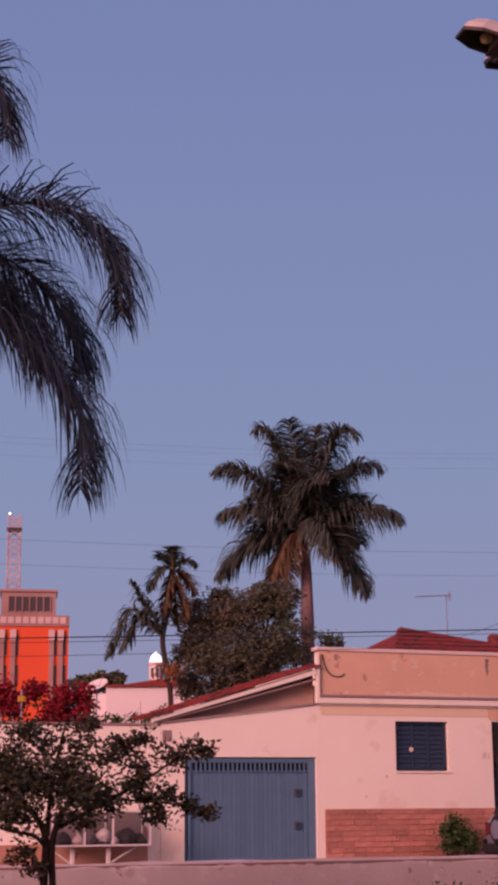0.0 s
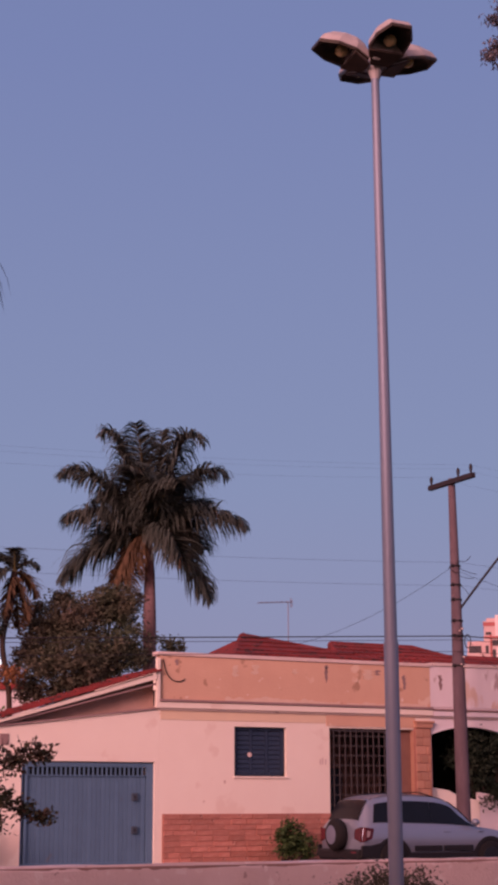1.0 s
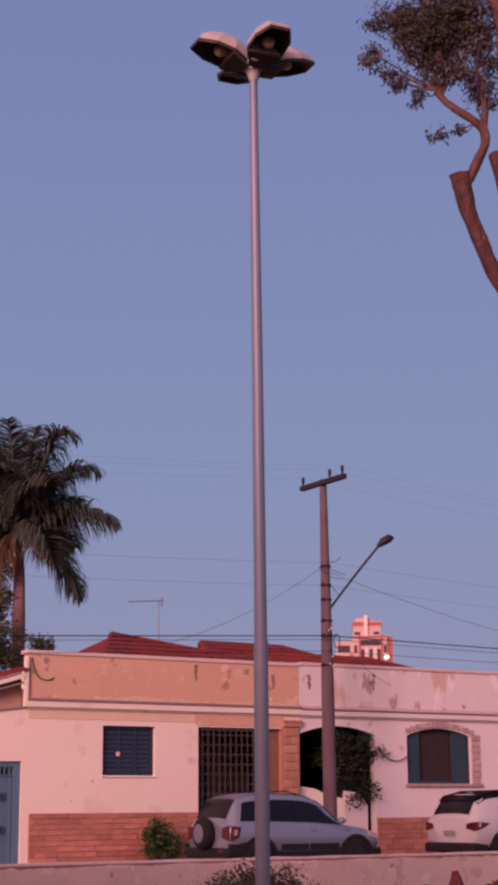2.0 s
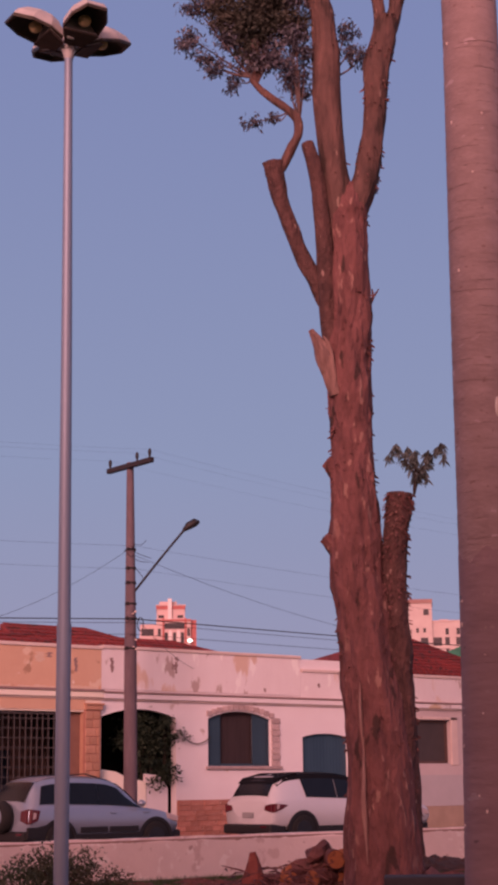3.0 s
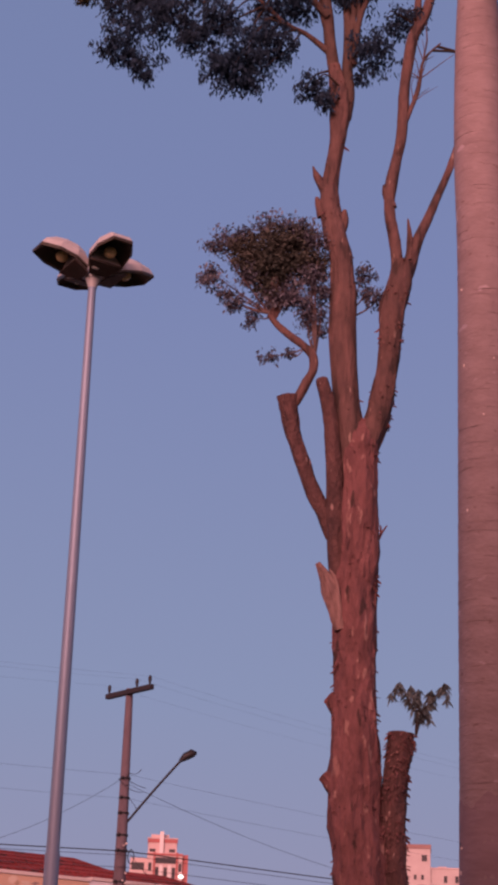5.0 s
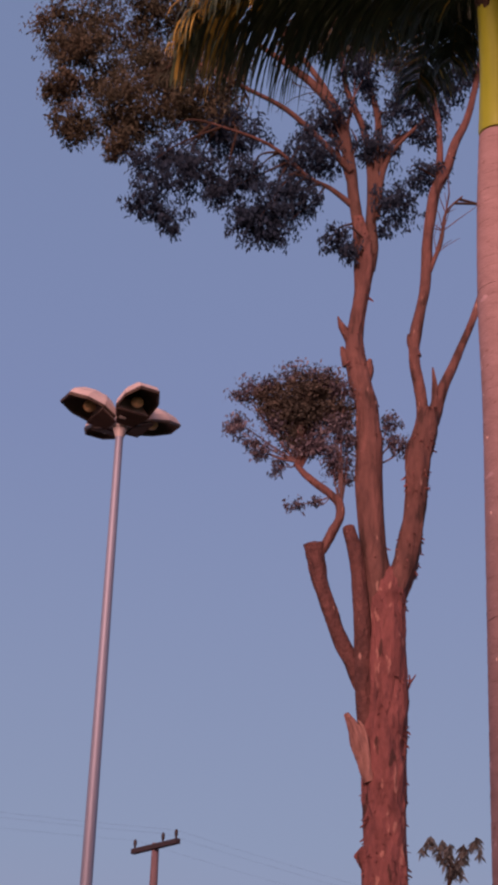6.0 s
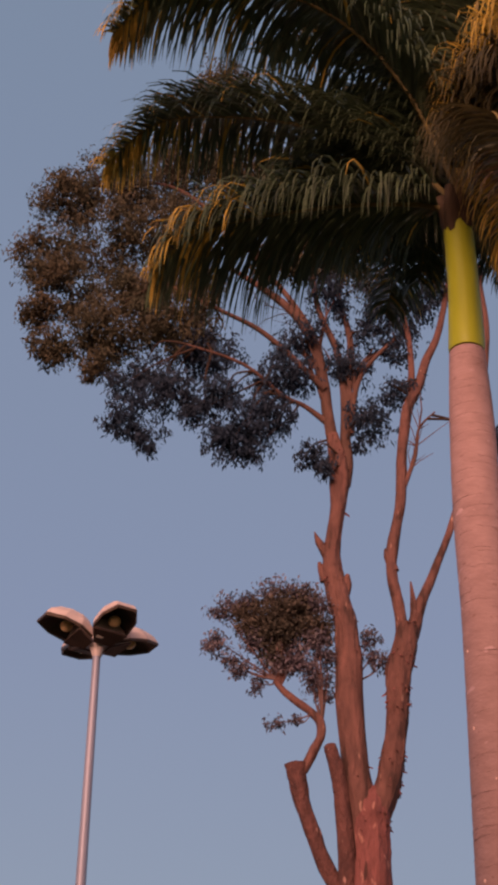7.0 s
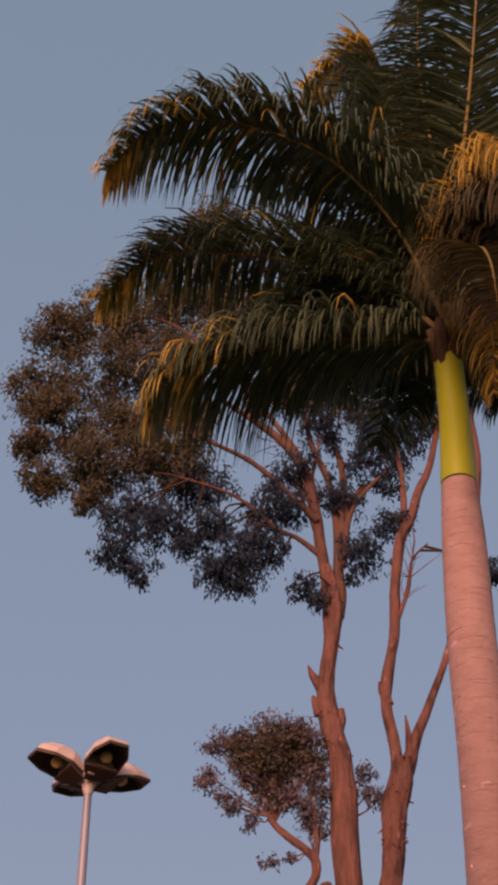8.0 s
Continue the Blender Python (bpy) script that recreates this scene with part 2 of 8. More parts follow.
# ---- ground ----
FRONT = 32.5      # the house fronts stand at this y
ground = Shape()
ground.add([(-1500, -1500, 0), (1500, -1500, 0), (1500, 23.0, 0), (-1500, 23.0, 0)], [(0, 1, 2, 3)])
ground.add([(-1500, 23.0, 0), (1500, 23.0, 0), (1500, 24.3, 0.18), (-1500, 24.3, 0.18)], [(0, 1, 2, 3)])
ground.add([(-1500, 32.4, 0.3), (1500, 32.4, 0.3), (1500, 1500, 0.3), (-1500, 1500, 0.3), (-1500, 32.4, 0), (1500, 32.4, 0)], [(0, 1, 2, 3), (4, 5, 1, 0)])
part("ground", ground, M_GRASS, label="dark short grass with bare soil", category="ground", kind="structure")
part("road", Shape().box(-150, 220, 24.3, 30.2, -0.1, 0.2), M_ASPHALT, label="grey asphalt street between wall and houses", category="road", kind="structure")
part("kerb", Shape().box(-150, 220, 30.2, 30.38, -0.1, 0.36), M_CONCRETE, label="worn concrete kerb", category="kerb", kind="structure", bevel=0.02)
part("pavement", Shape().box(-150, 220, 30.38, 32.6, -0.1, 0.35), M_CONCRETE, label="worn concrete pavement before the houses", category="pavement", kind="structure")
lw = Shape()
rng = random.Random(4)
xs = [-30 + i * 0.5 for i in range(161)]
prof = [(0, 0), (0.0, 0.62), (0.03, 0.70), (0.22, 0.70), (0.25, 0.62), (0.25, 0)]
k = len(prof)
for x in xs:
    for j, (dy, z) in enumerate(prof):
        lw.v.append((x, 22.9 + dy + rng.uniform(-0.008, 0.008), z + (rng.uniform(-0.015, 0.015) if z > 0.5 else (-0.1 if z == 0 else 0))))
for i in range(len(xs) - 1):
    for j in range(k - 1):
        a = i * k + j
        lw.f.append((a, a + k, a + k + 1, a + 1))
low_wall = part("low_wall", lw, M_LOWWALL, label="low stained pinkish whitewashed park wall", category="wall", kind="structure", smooth=False)

# unseen wall added behind the camera to block afterglow from the near things
gx, gy = -math.sin(radians(GLOW_YAW)), math.cos(radians(GLOW_YAW))
bw = part("shade_wall", Shape().box(-10, 16, -0.15, 0.15, 0, 12.9), M_CONCRETE, label="added unseen wall that shades the near things", category="wall", kind="structure")
bw.matrix_world = pose(gx * 11, gy * 11, 0, 0, 0, GLOW_YAW)


# ---- houses ----
def clad(parent, name, material, x0, x1, z0, z1, y, row, size, seed):
    """Cladding pieces in rows, each its own object on a few shared meshes."""
    rg = random.Random(seed)
    meshes = {}
    rows_n = max(1, round((z1 - z0) / row))
    h = (z1 - z0) / rows_n
    for r in range(rows_n):
        x = x0 - (r % 2) * size * 0.4
        while x < x1 - 0.02:
            w = size * rg.choice((0.7, 1.0, 1.0, 1.4))
            a, b = max(x, x0), min(x + w, x1)
            x += w
            if b - a < 0.04:
                continue
            d = rg.choice((0.008, 0.014, 0.020))
            key = (round(b - a, 2), round(d, 3))
            if key not in meshes:
                s = Shape()
                hw, hh, c = key[0] / 2 - 0.006, h / 2 - 0.006, 0.010
                s.add([(-hw, 0, -hh), (hw, 0, -hh), (hw, 0, hh), (-hw, 0, hh), (-hw + c, -d, -hh + c), (hw - c, -d, -hh + c), (hw - c, -d, hh - c), (-hw + c, -d, hh - c)],
                      [(4, 5, 6, 7), (0, 1, 5, 4), (1, 2, 6, 5), (2, 3, 7, 6), (3, 0, 4, 7)])
                me = bpy.data.meshes.new(name)
                me.from_pydata(s.v, [], s.f)
                me.materials.append(material)
                meshes[key] = me
            ob = new(name, meshes[key])
            ob.parent = parent
            ob.location = ((a + b) / 2, y, z0 + (r + 0.5) * h)


def tiled_roof(parent, corners, material, ribs=0.26, label=""):
    """A roof plane (eave a to eave b, ridge c to ridge d) under rows of half-round tiles."""
    a, b, c, d = [Vector(p) for p in corners]
    s = Shape()
    s.add([a, b, c, d], [(0, 1, 2, 3)])
    n = max(2, int((b - a).length / ribs))
    nor = (b - a).cross(d - a).normalized()
    if nor.z < 0:
        nor = -nor
    steps = max(2, int((d - a).length / 0.4))
    rg = random.Random(int(abs(a.x) * 10))
    for i in range(n):
        t = (i + 0.5) / n
        p, q = a.lerp(b, t), d.lerp(c, t)
        along = (b - a).normalized() * ribs * 0.42
        for j in range(steps):
            u, v = p.lerp(q, j / steps), p.lerp(q, min(1, (j + 1.12) / steps))
            lift = nor * (0.02 + rg.uniform(0, 0.012))
            r = 0.42 * ribs
            s.add([u - along + lift, u - along * 0.5 + nor * (r * 0.8) + lift, u + along * 0.5 + nor * (r * 0.8) + lift, u + along + lift,
                   v - along, v - along * 0.5 + nor * (r * 0.75), v + along * 0.5 + nor * (r * 0.75), v + along],
                  [(0, 1, 5, 4), (1, 2, 6, 5), (2, 3, 7, 6), (0, 3, 2, 1)])
    return part("roof", s, material, parent, label)


def sunk_window(parent, x0, x1, z0, z1, y, frame_m, pane_m, n=2, louvre=True, name="window"):
    w = part(name, Shape().box(x0, x0 + 0.05, y, y + 0.06, z0, z1).box(x1 - 0.05, x1, y, y + 0.06, z0, z1).box(x0, x1, y, y + 0.06, z1 - 0.05, z1).box(x0, x1, y, y + 0.06, z0, z0 + 0.05), frame_m, parent)
    step = (x1 - x0 - 0.1) / n
    for i in range(n):
        a, b = x0 + 0.05 + i * step, x0 + 0.05 + (i + 1) * step
        part("leaf_frame", Shape().box(a, a + 0.035, y + 0.01, y + 0.05, z0 + 0.05, z1 - 0.05).box(b - 0.035, b, y + 0.01, y + 0.05, z0 + 0.05, z1 - 0.05), frame_m, w)
        if louvre:
            k = 9
            for j in range(k):
                c = z0 + 0.06 + (z1 - z0 - 0.12) * j / k
                h = (z1 - z0 - 0.12) / k
                part("slat", Shape().add([(a + 0.035, y + 0.015, c), (b - 0.035, y + 0.015, c), (b - 0.035, y + 0.045, c + h * 0.95), (a + 0.035, y + 0.045, c + h * 0.95),
                                          (a + 0.035, y + 0.022, c), (b - 0.035, y + 0.022, c), (b - 0.035, y + 0.052, c + h * 0.95), (a + 0.035, y + 0.052, c + h * 0.95)],
                                         [(0, 1, 2, 3), (7, 6, 5, 4), (0, 4, 5, 1), (3, 2, 6, 7)]), pane_m, w)
        else:
            part("pane", Shape().box(a + 0.03, b - 0.03, y + 0.025, y + 0.035, z0 + 0.05, z1 - 0.05), pane_m, w)
    return w


def drip(parent, x, z, w, h, y, material=None):
    """A dark run of dirt or a hole where plaster fell, with a ragged outline."""
    rd = random.Random(int(x * 100))
    pts = []
    n = 9
    for i in range(n):
        pts.append((x - w * 0.5 * rd.uniform(0.1, 1.0) * (1 if i else 0.2), z + h * i / (n - 1)))
    for i in range(n - 1, -1, -1):
        pts.append((x + w * 0.5 * rd.uniform(0.1, 1.0) * (1 if i else 0.2) + 0.01, z + h * i / (n - 1)))
    part("dirt_run" if material is None else "peeled_paint", Shape().prism(pts, "y", y - 0.004, y + 0.002), material or M_DARKTRIM, parent)



# the peach house: garage wing, window, barred porch
hA = thing("house", pose(0, 0, 0), "cream plastered house with a peach parapet and clay cladding", "house")
sA = Shape()
holed_wall(sA, 14.60, 21.75, 0.3, 4.92, FRONT, 0.22, [(16.45, 17.79, 2.24, 3.34), (18.93, 21.28, 0.3, 3.36)])
part("wall", sA, M_CREAM, hA)
part("side_wall", Shape().box(14.60, 14.82, FRONT + 0.22, FRONT + 9, 0.3, 4.12), M_CREAM, hA)
part("back_wall", Shape().box(14.60, 29.9, FRONT + 9, FRONT + 9.2, 0.3, 4.1), M_CREAM, hA)
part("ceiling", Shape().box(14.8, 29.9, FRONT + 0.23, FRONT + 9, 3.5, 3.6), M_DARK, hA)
part("parapet_face", Shape().box(14.58, 21.75, FRONT - 0.025, FRONT + 0.1, 3.90, 4.86), M_PEACH, hA, "peeling peach-painted parapet")
# dark strip painted for the shadow gap above the pale moulding
part("cornice", Shape().box(14.55, 21.78, FRONT - 0.13, FRONT, 3.84, 3.90), M_DARKTRIM, hA, bevel=0.012)
part("cornice", Shape().box(14.56, 21.78, FRONT - 0.10, FRONT, 3.70, 3.837), M_CREAM, hA, "pale moulded cornice", bevel=0.02)
part("cornice", Shape().box(14.57, 21.78, FRONT - 0.05, FRONT, 3.66, 3.698), M_TRIM, hA, bevel=0.01)
part("coping", Shape().box(14.52, 21.78, FRONT - 0.06, FRONT + 0.26, 4.865, 4.95), M_TRIM, hA, bevel=0.015)
part("frieze", Shape().box(18.85, 21.3, FRONT - 0.02, FRONT, 3.40, 3.655), M_PEACH, hA)
for dx, dz, w, h in ((18.85, 4.40, 0.10, 0.34), (18.86, 4.70, 0.14, 0.10), (20.25, 4.62, 0.22, 0.12), (21.0, 4.30, 0.12, 0.34), (15.0, 4.66, 0.12, 0.12)):
    drip(hA, dx, dz, w, h, FRONT - 0.026)
part("frieze", Shape().box(14.62, 18.84, FRONT - 0.012, FRONT, 3.46, 3.655), mat("pale_yellow_paint", (0.76, 0.58, 0.42), (0.70, 0.53, 0.40), 1.5, 0.9, bump=0.2), hA)
sunk_window(hA, 16.47, 17.77, 2.26, 3.32, FRONT + 0.09, M_DBLUE, M_DBLUE, 3)
part("sticker", Shape().tube([(16.88, FRONT + 0.085, 2.72), (16.88, FRONT + 0.095, 2.72)], 0.055, 12), M_TRIM, hA)
part("sill", Shape().box(16.41, 17.83, FRONT - 0.035, FRONT + 0.1, 2.195, 2.237), M_CREAM, hA, bevel=0.01)
part("mortar_bed", Shape().box(14.68, 18.93, FRONT - 0.03, FRONT, 0.3, 1.42), M_MORTAR, hA)
# porch behind the bars; its shade is put into the wall colour
part("porch_wall", Shape().box(18.6, 21.7, FRONT + 2.2, FRONT + 2.3, 0.3, 3.5), mat("shaded_porch_plaster", (0.24, 0.15, 0.14), None, 2, 0.9), hA)
part("porch_floor", Shape().box(18.6, 21.7, FRONT + 0.22, FRONT + 2.2, 0.3, 0.36), M_CONCRETE, hA)
part("porch_door", Shape().box(19.6, 20.5, FRONT + 2.12, FRONT + 2.19, 0.36, 2.5), M_DBLUE, hA)
gr = part("porch_grille", Shape().box(18.94, 18.99, FRONT + 0.08, FRONT + 0.13, 0.36, 3.35).box(20.78, 20.83, FRONT + 0.08, FRONT + 0.13, 0.36, 3.35).box(18.94, 20.83, FRONT + 0.08, FRONT + 0.13, 3.29, 3.35).box(18.94, 20.83, FRONT + 0.08, FRONT + 0.13, 0.36, 0.42), M_GREYIRON, hA, "grey iron grille")
for i in range(11):
    x = 19.1 + i * 0.155
    part("bar", Shape().tube([(x, FRONT + 0.10, 0.42), (x, FRONT + 0.10, 3.3)], 0.011, 6), M_GREYIRON, gr)
for i in range(12):
    z = 0.7 + i * 0.225
    part("rail", Shape().box(18.98, 20.79, FRONT + 0.085, FRONT + 0.105, z, z + 0.02), M_GREYIRON, gr)
part("jamb", Shape().box(21.252, 21.2785, FRONT + 0.001, FRONT + 0.138, 0.35, 3.358), M_STONE, hA)
part("pillar", Shape().box(21.265, 21.72, FRONT - 0.06, FRONT, 0.35, 3.4), M_MORTAR, hA, "stone-clad porch pillar")
# this pillar's dim brown includes the shade of the recess
part("pillar", Shape().box(20.84, 21.279, FRONT + 0.14, FRONT + 0.3, 0.35, 3.36), mat("shaded_pillar_plaster", (0.27, 0.145, 0.115), (0.20, 0.10, 0.085), 3, 0.9, bump=0.3), hA, "recessed porch pillar with shade in its brown colour", bevel=0.02)
part("capital", Shape().box(21.28, 21.76, FRONT - 0.1, FRONT, 3.41, 3.52).box(21.25, 21.79, FRONT - 0.13, FRONT, 3.52, 3.57), M_STONE, hA, bevel=0.01)

def peel(parent, x0, x1, z, h, y, material, seed, name="peeled_paint", label="pale strip where paint has peeled"):
    """A ragged strip where the paint has come off along a moulding."""
    s, n = Shape(), int((x1 - x0) / 0.035)
    for i in range(n + 1):
        x = x0 + (x1 - x0) * i / n
        g = h * max(0.08, 0.55 + 0.7 * noise.noise(Vector((x * 1.3, seed, 0))) + 0.45 * noise.noise(Vector((x * 6.0, seed, 3))) + 0.2 * noise.noise(Vector((x * 19.0, seed, 7))))
        s.v += [(x, y, z), (x, y, z + g)]
    for i in range(n):
        s.f.append((2 * i, 2 * i + 2, 2 * i + 3, 2 * i + 1))
    return part(name, s, material, parent, label)


M_PEEL = mat("bare_pale_plaster", (0.70, 0.52, 0.43), (0.62, 0.44, 0.34), 5.0, 0.92, bump=0.3)
M_GRIME = mat("brown_wall_grime", (0.42, 0.25, 0.22), (0.30, 0.17, 0.15), 4.0, 0.95, bump=0.3)
peel(low_wall, -1.0, 28.0, 0.668, -0.075, 22.905, M_GRIME, 9, "grime", "ragged brown grime under the wall top")
peel(hA, 16.2, 19.2, 3.903, 0.13, FRONT - 0.029, M_PEEL, 2)
peel(hA, 19.4, 21.6, 3.903, 0.10, FRONT - 0.029, M_PEEL, 5)
for px_, pz_, pw_, ph_ in ((16.45, 4.45, 0.22, 0.26), (16.95, 4.52, 0.30, 0.22), (20.0, 4.5, 0.34, 0.24), (18.0, 4.56, 0.18, 0.12)):
    drip(hA, px_, pz_, pw_, ph_, FRONT - 0.029, M_PEEL)

for k_, (x, h) in enumerate(((18.66, 0.12), (18.72, 0.15), (18.80, 0.12))):
    part("number_mark", Shape().box(x, x + 0.035, FRONT - 0.008, FRONT - 0.003, 2.52, 2.52 + h), M_TRIM, hA, "faded painted mark")
# garage wing with a lean-to gable
gw = Shape()
holed_wall(gw, 10.9, 14.598, 0.3, 3.2, FRONT, 0.22, [(11.43, 14.49, 0.3, 2.53)])
gwt = Shape()
gwt.add([(10.9, FRONT, 3.2), (14.598, FRONT, 3.2), (14.598, FRONT, 3.68), (10.9, FRONT, 3.22), (10.9, FRONT + 0.22, 3.2), (14.598, FRONT + 0.22, 3.2), (14.598, FRONT + 0.22, 3.68), (10.9, FRONT + 0.22, 3.22)], [(0, 1, 2, 3), (7, 6, 5, 4), (3, 2, 6, 7)])
part("garage_wall", gw, M_CREAM, hA)
part("gable_wall", gwt, M_CREAM, hA)
# the eave's shade on the gable is put into this darker plaster
part("gable_board", Shape().prism([(10.9, 3.23), (14.55, 3.69), (14.55, 4.48), (10.95, 3.36)], "y", FRONT + 0.25, FRONT + 0.32), mat("shaded_gable_plaster", (0.50, 0.33, 0.28), (0.38, 0.24, 0.20), 2.0, 0.9, bump=0.3), hA, "recessed gable plaster with eave shade in its colour")
part("gable_ledge", Shape().prism([(10.9, 3.222), (14.55, 3.684), (14.55, 3.722), (10.9, 3.256)], "y", FRONT - 0.05, FRONT + 0.24), M_DARKTRIM, hA, "dark weathered ledge")
part("corner_strip", Shape().box(14.48, 14.57, FRONT - 0.10, FRONT - 0.004, 3.70, 4.80), M_CREAM, hA, "cream corner strip", bevel=0.012)
part("slack_cable", Shape().tube(smooth_path([(14.66, FRONT - 0.04, 4.78), (14.72, FRONT - 0.05, 4.52), (14.86, FRONT - 0.05, 4.34), (15.06, FRONT - 0.05, 4.30), (15.2, FRONT - 0.04, 4.36)], 5), 0.012, 6), M_WIRE, hA)
part("eave_board", Shape().prism([(10.66, 3.24), (14.47, 4.33), (14.47, 4.44), (10.66, 3.30)], "y", FRONT - 0.12, FRONT - 0.07), M_CREAM, hA, "cream barge board")
# dark colour carries the shade under the barge board
part("soffit", Shape().prism([(10.7, 3.20), (14.57, 4.23), (14.57, 4.27), (10.7, 3.24)], "y", FRONT - 0.066, FRONT + 0.3), M_DARKTRIM, hA)
tiled_roof(hA, [(10.64, FRONT - 0.16, 3.32), (10.64, FRONT + 1.2, 3.32), (14.59, FRONT + 1.2, 4.52), (14.59, FRONT - 0.16, 4.52)], M_ROOF, 0.24)
part("vent_grille", Shape().box(10.93, 11.12, FRONT - 0.02, FRONT + 0.02, 2.85, 3.08), M_DARKTRIM, hA)

gate = thing("garage_gate", pose(11.43, FRONT + 0.06, 0.36), "blue painted steel garage gate with slotted top", "gate")
gwid, ghei = 3.06, 2.15
part("frame", Shape().box(0, 0.07, 0, 0.08, 0, ghei).box(gwid - 0.16, gwid, 0, 0.08, 0, ghei).box(0.07, gwid - 0.16, 0, 0.08, ghei - 0.07, ghei).box(0.07, gwid - 0.16, 0, 0.08, 0, 0.06), M_BLUE, gate, bevel=0.006)
part("leaf_post", Shape().box(0.10, 0.16, -0.01, 0.06, 0.06, ghei - 0.07), M_BLUE, gate, bevel=0.006)
nsl = 26
for i in range(nsl):
    a = 0.17 + (gwid - 0.34) * i / nsl
    w = (gwid - 0.34) / nsl
    part("slat", Shape().prism([(a, 0.05), (a + 0.006, 0.040), (a + w - 0.012, 0.040), (a + w - 0.006, 0.05), (a + w, 0.05), (a + w, 0.056), (a, 0.056)], "z", 0.06, ghei - 0.27), M_BLUE, gate)
for i in range(nsl):
    a = 0.17 + (gwid - 0.34) * i / nsl
    part("bar", Shape().box(a, a + 0.035, 0.02, 0.05, ghei - 0.268, ghei - 0.1), M_BLUE, gate)
part("rail", Shape().box(0.16, gwid - 0.16, 0.0, 0.055, ghei - 0.1, ghei - 0.071).box(0.16, gwid - 0.16, 0.0, 0.05, ghei - 0.29, ghei - 0.266), M_BLUE, gate)
part("backing", Shape().box(0.16, gwid - 0.16, 0.3, 0.32, 0, ghei), M_DARK, gate)
M_LOCK = mat("worn_blue_steel", (0.06, 0.085, 0.12), (0.04, 0.05, 0.07), 8, 0.5, bump=0.1)
for z in (0.64, 1.34):
    lock = part("lock_box", Shape().box(gwid - 0.50, gwid - 0.37, -0.02, 0.04, z, z + 0.16), M_LOCK, gate, bevel=0.01)
    part("keyhole", Shape().box(gwid - 0.46, gwid - 0.42, -0.024, -0.018, z + 0.05, z + 0.11), M_IRON, lock)

# the white house: arched porch, arched window, blue gate
hB = thing("house", pose(0, 0, 0), "white plastered house with an arched porch and window", "house")
sB = Shape()
holed_wall(sB, 21.752, 29.9, 0.3, 4.9, FRONT + 0.003, 0.22, [(21.77, 24.02, 0.3, 3.47), (25.03, 27.1, 2.08, 3.48), (28.2, 29.86, 0.3, 2.95)])
arch_fill(sB, 21.77, 24.02, 3.27, 3.47, FRONT + 0.003, 0.22)
arch_fill(sB, 25.03, 27.1, 3.28, 3.48, FRONT + 0.003, 0.22)
arch_fill(sB, 28.2, 29.86, 2.85, 2.95, FRONT + 0.003, 0.22)
part("wall", sB, M_WHITE, hB)
part("parapet_face", Shape().box(21.752, 28.14, FRONT - 0.022, FRONT + 0.1, 3.92, 4.90), M_PARAPET, hB)
part("parapet_face", Shape().box(28.142, 34.4, FRONT - 0.022, FRONT + 0.1, 3.85, 4.55), M_PARAPET, hB)
part("coping", Shape().box(21.79, 28.16, FRONT - 0.06, FRONT + 0.26, 4.902, 4.98), M_TRIM, hB, bevel=0.015)
part("coping", Shape().box(28.17, 34.4, FRONT - 0.06, FRONT + 0.26, 4.552, 4.64), M_TRIM, hB, bevel=0.015)
# shadow gap of this cornice, again a dark strip
part("cornice", Shape().box(21.79, 34.4, FRONT - 0.13, FRONT, 3.82, 3.87), M_DARKTRIM, hB, bevel=0.012)
part("cornice", Shape().box(21.79, 34.4, FRONT - 0.10, FRONT, 3.69, 3.817), M_WHITE, hB, "pale moulded cornice", bevel=0.02)
part("cornice", Shape().box(21.79, 34.4, FRONT - 0.05, FRONT, 3.65, 3.687), M_TRIM, hB, bevel=0.01)
for dx, dz, w, h in ((22.05, 4.32, 0.14, 0.36), (24.0, 4.36, 0.13, 0.30), (24.02, 4.68, 0.16, 0.10), (23.9, 4.46, 0.08, 0.14), (28.8, 4.15, 0.12, 0.12), (26.9, 3.98, 0.10, 0.10)):
    drip(hB, dx, dz, w, h, FRONT - 0.023)
# porch walls coloured near black for the shade inside the arch
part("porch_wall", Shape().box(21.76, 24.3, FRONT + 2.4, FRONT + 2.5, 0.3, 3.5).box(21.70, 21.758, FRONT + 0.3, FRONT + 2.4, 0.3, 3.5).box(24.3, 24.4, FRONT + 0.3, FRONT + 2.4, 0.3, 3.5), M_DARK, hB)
part("porch_floor", Shape().box(21.76, 24.3, FRONT + 0.22, FRONT + 2.4, 0.3, 0.36), M_CONCRETE, hB)
part("porch_parapet", Shape().prism([(21.78, 0.3), (23.2, 0.3), (23.2, 1.72), (22.7, 1.78), (22.3, 1.95), (21.78, 2.02)], "y", FRONT + 0.1, FRONT + 0.25), M_CREAM, hB, "stained cream porch parapet", bevel=0.03)
part("porch_parapet", Shape().prism([(23.2, 0.3), (23.85, 0.3), (23.85, 1.55), (23.6, 1.85), (23.2, 1.9)], "y", FRONT + 0.12, FRONT + 0.26), M_WHITE, hB)
M_TEAL = mat("dark_teal_painted_steel", (0.038, 0.070, 0.100), (0.024, 0.045, 0.07), 3, 0.45, stretch=(1, 1, 0.3), bump=0.05)
aw = part("arched_window", Shape().box(25.03, 25.09, FRONT + 0.08, FRONT + 0.15, 2.08, 3.3).box(27.04, 27.1, FRONT + 0.08, FRONT + 0.15, 2.08, 3.3).box(25.03, 27.1, FRONT + 0.08, FRONT + 0.15, 2.08, 2.14), M_TEAL, hB, "dark teal shutters beside a dark curtain")
for a, b in ((25.1, 25.5), (26.56, 27.03)):
    part("shutter", Shape().box(a, b, FRONT + 0.10, FRONT + 0.14, 2.14, 3.46), M_TEAL, aw, bevel=0.008)
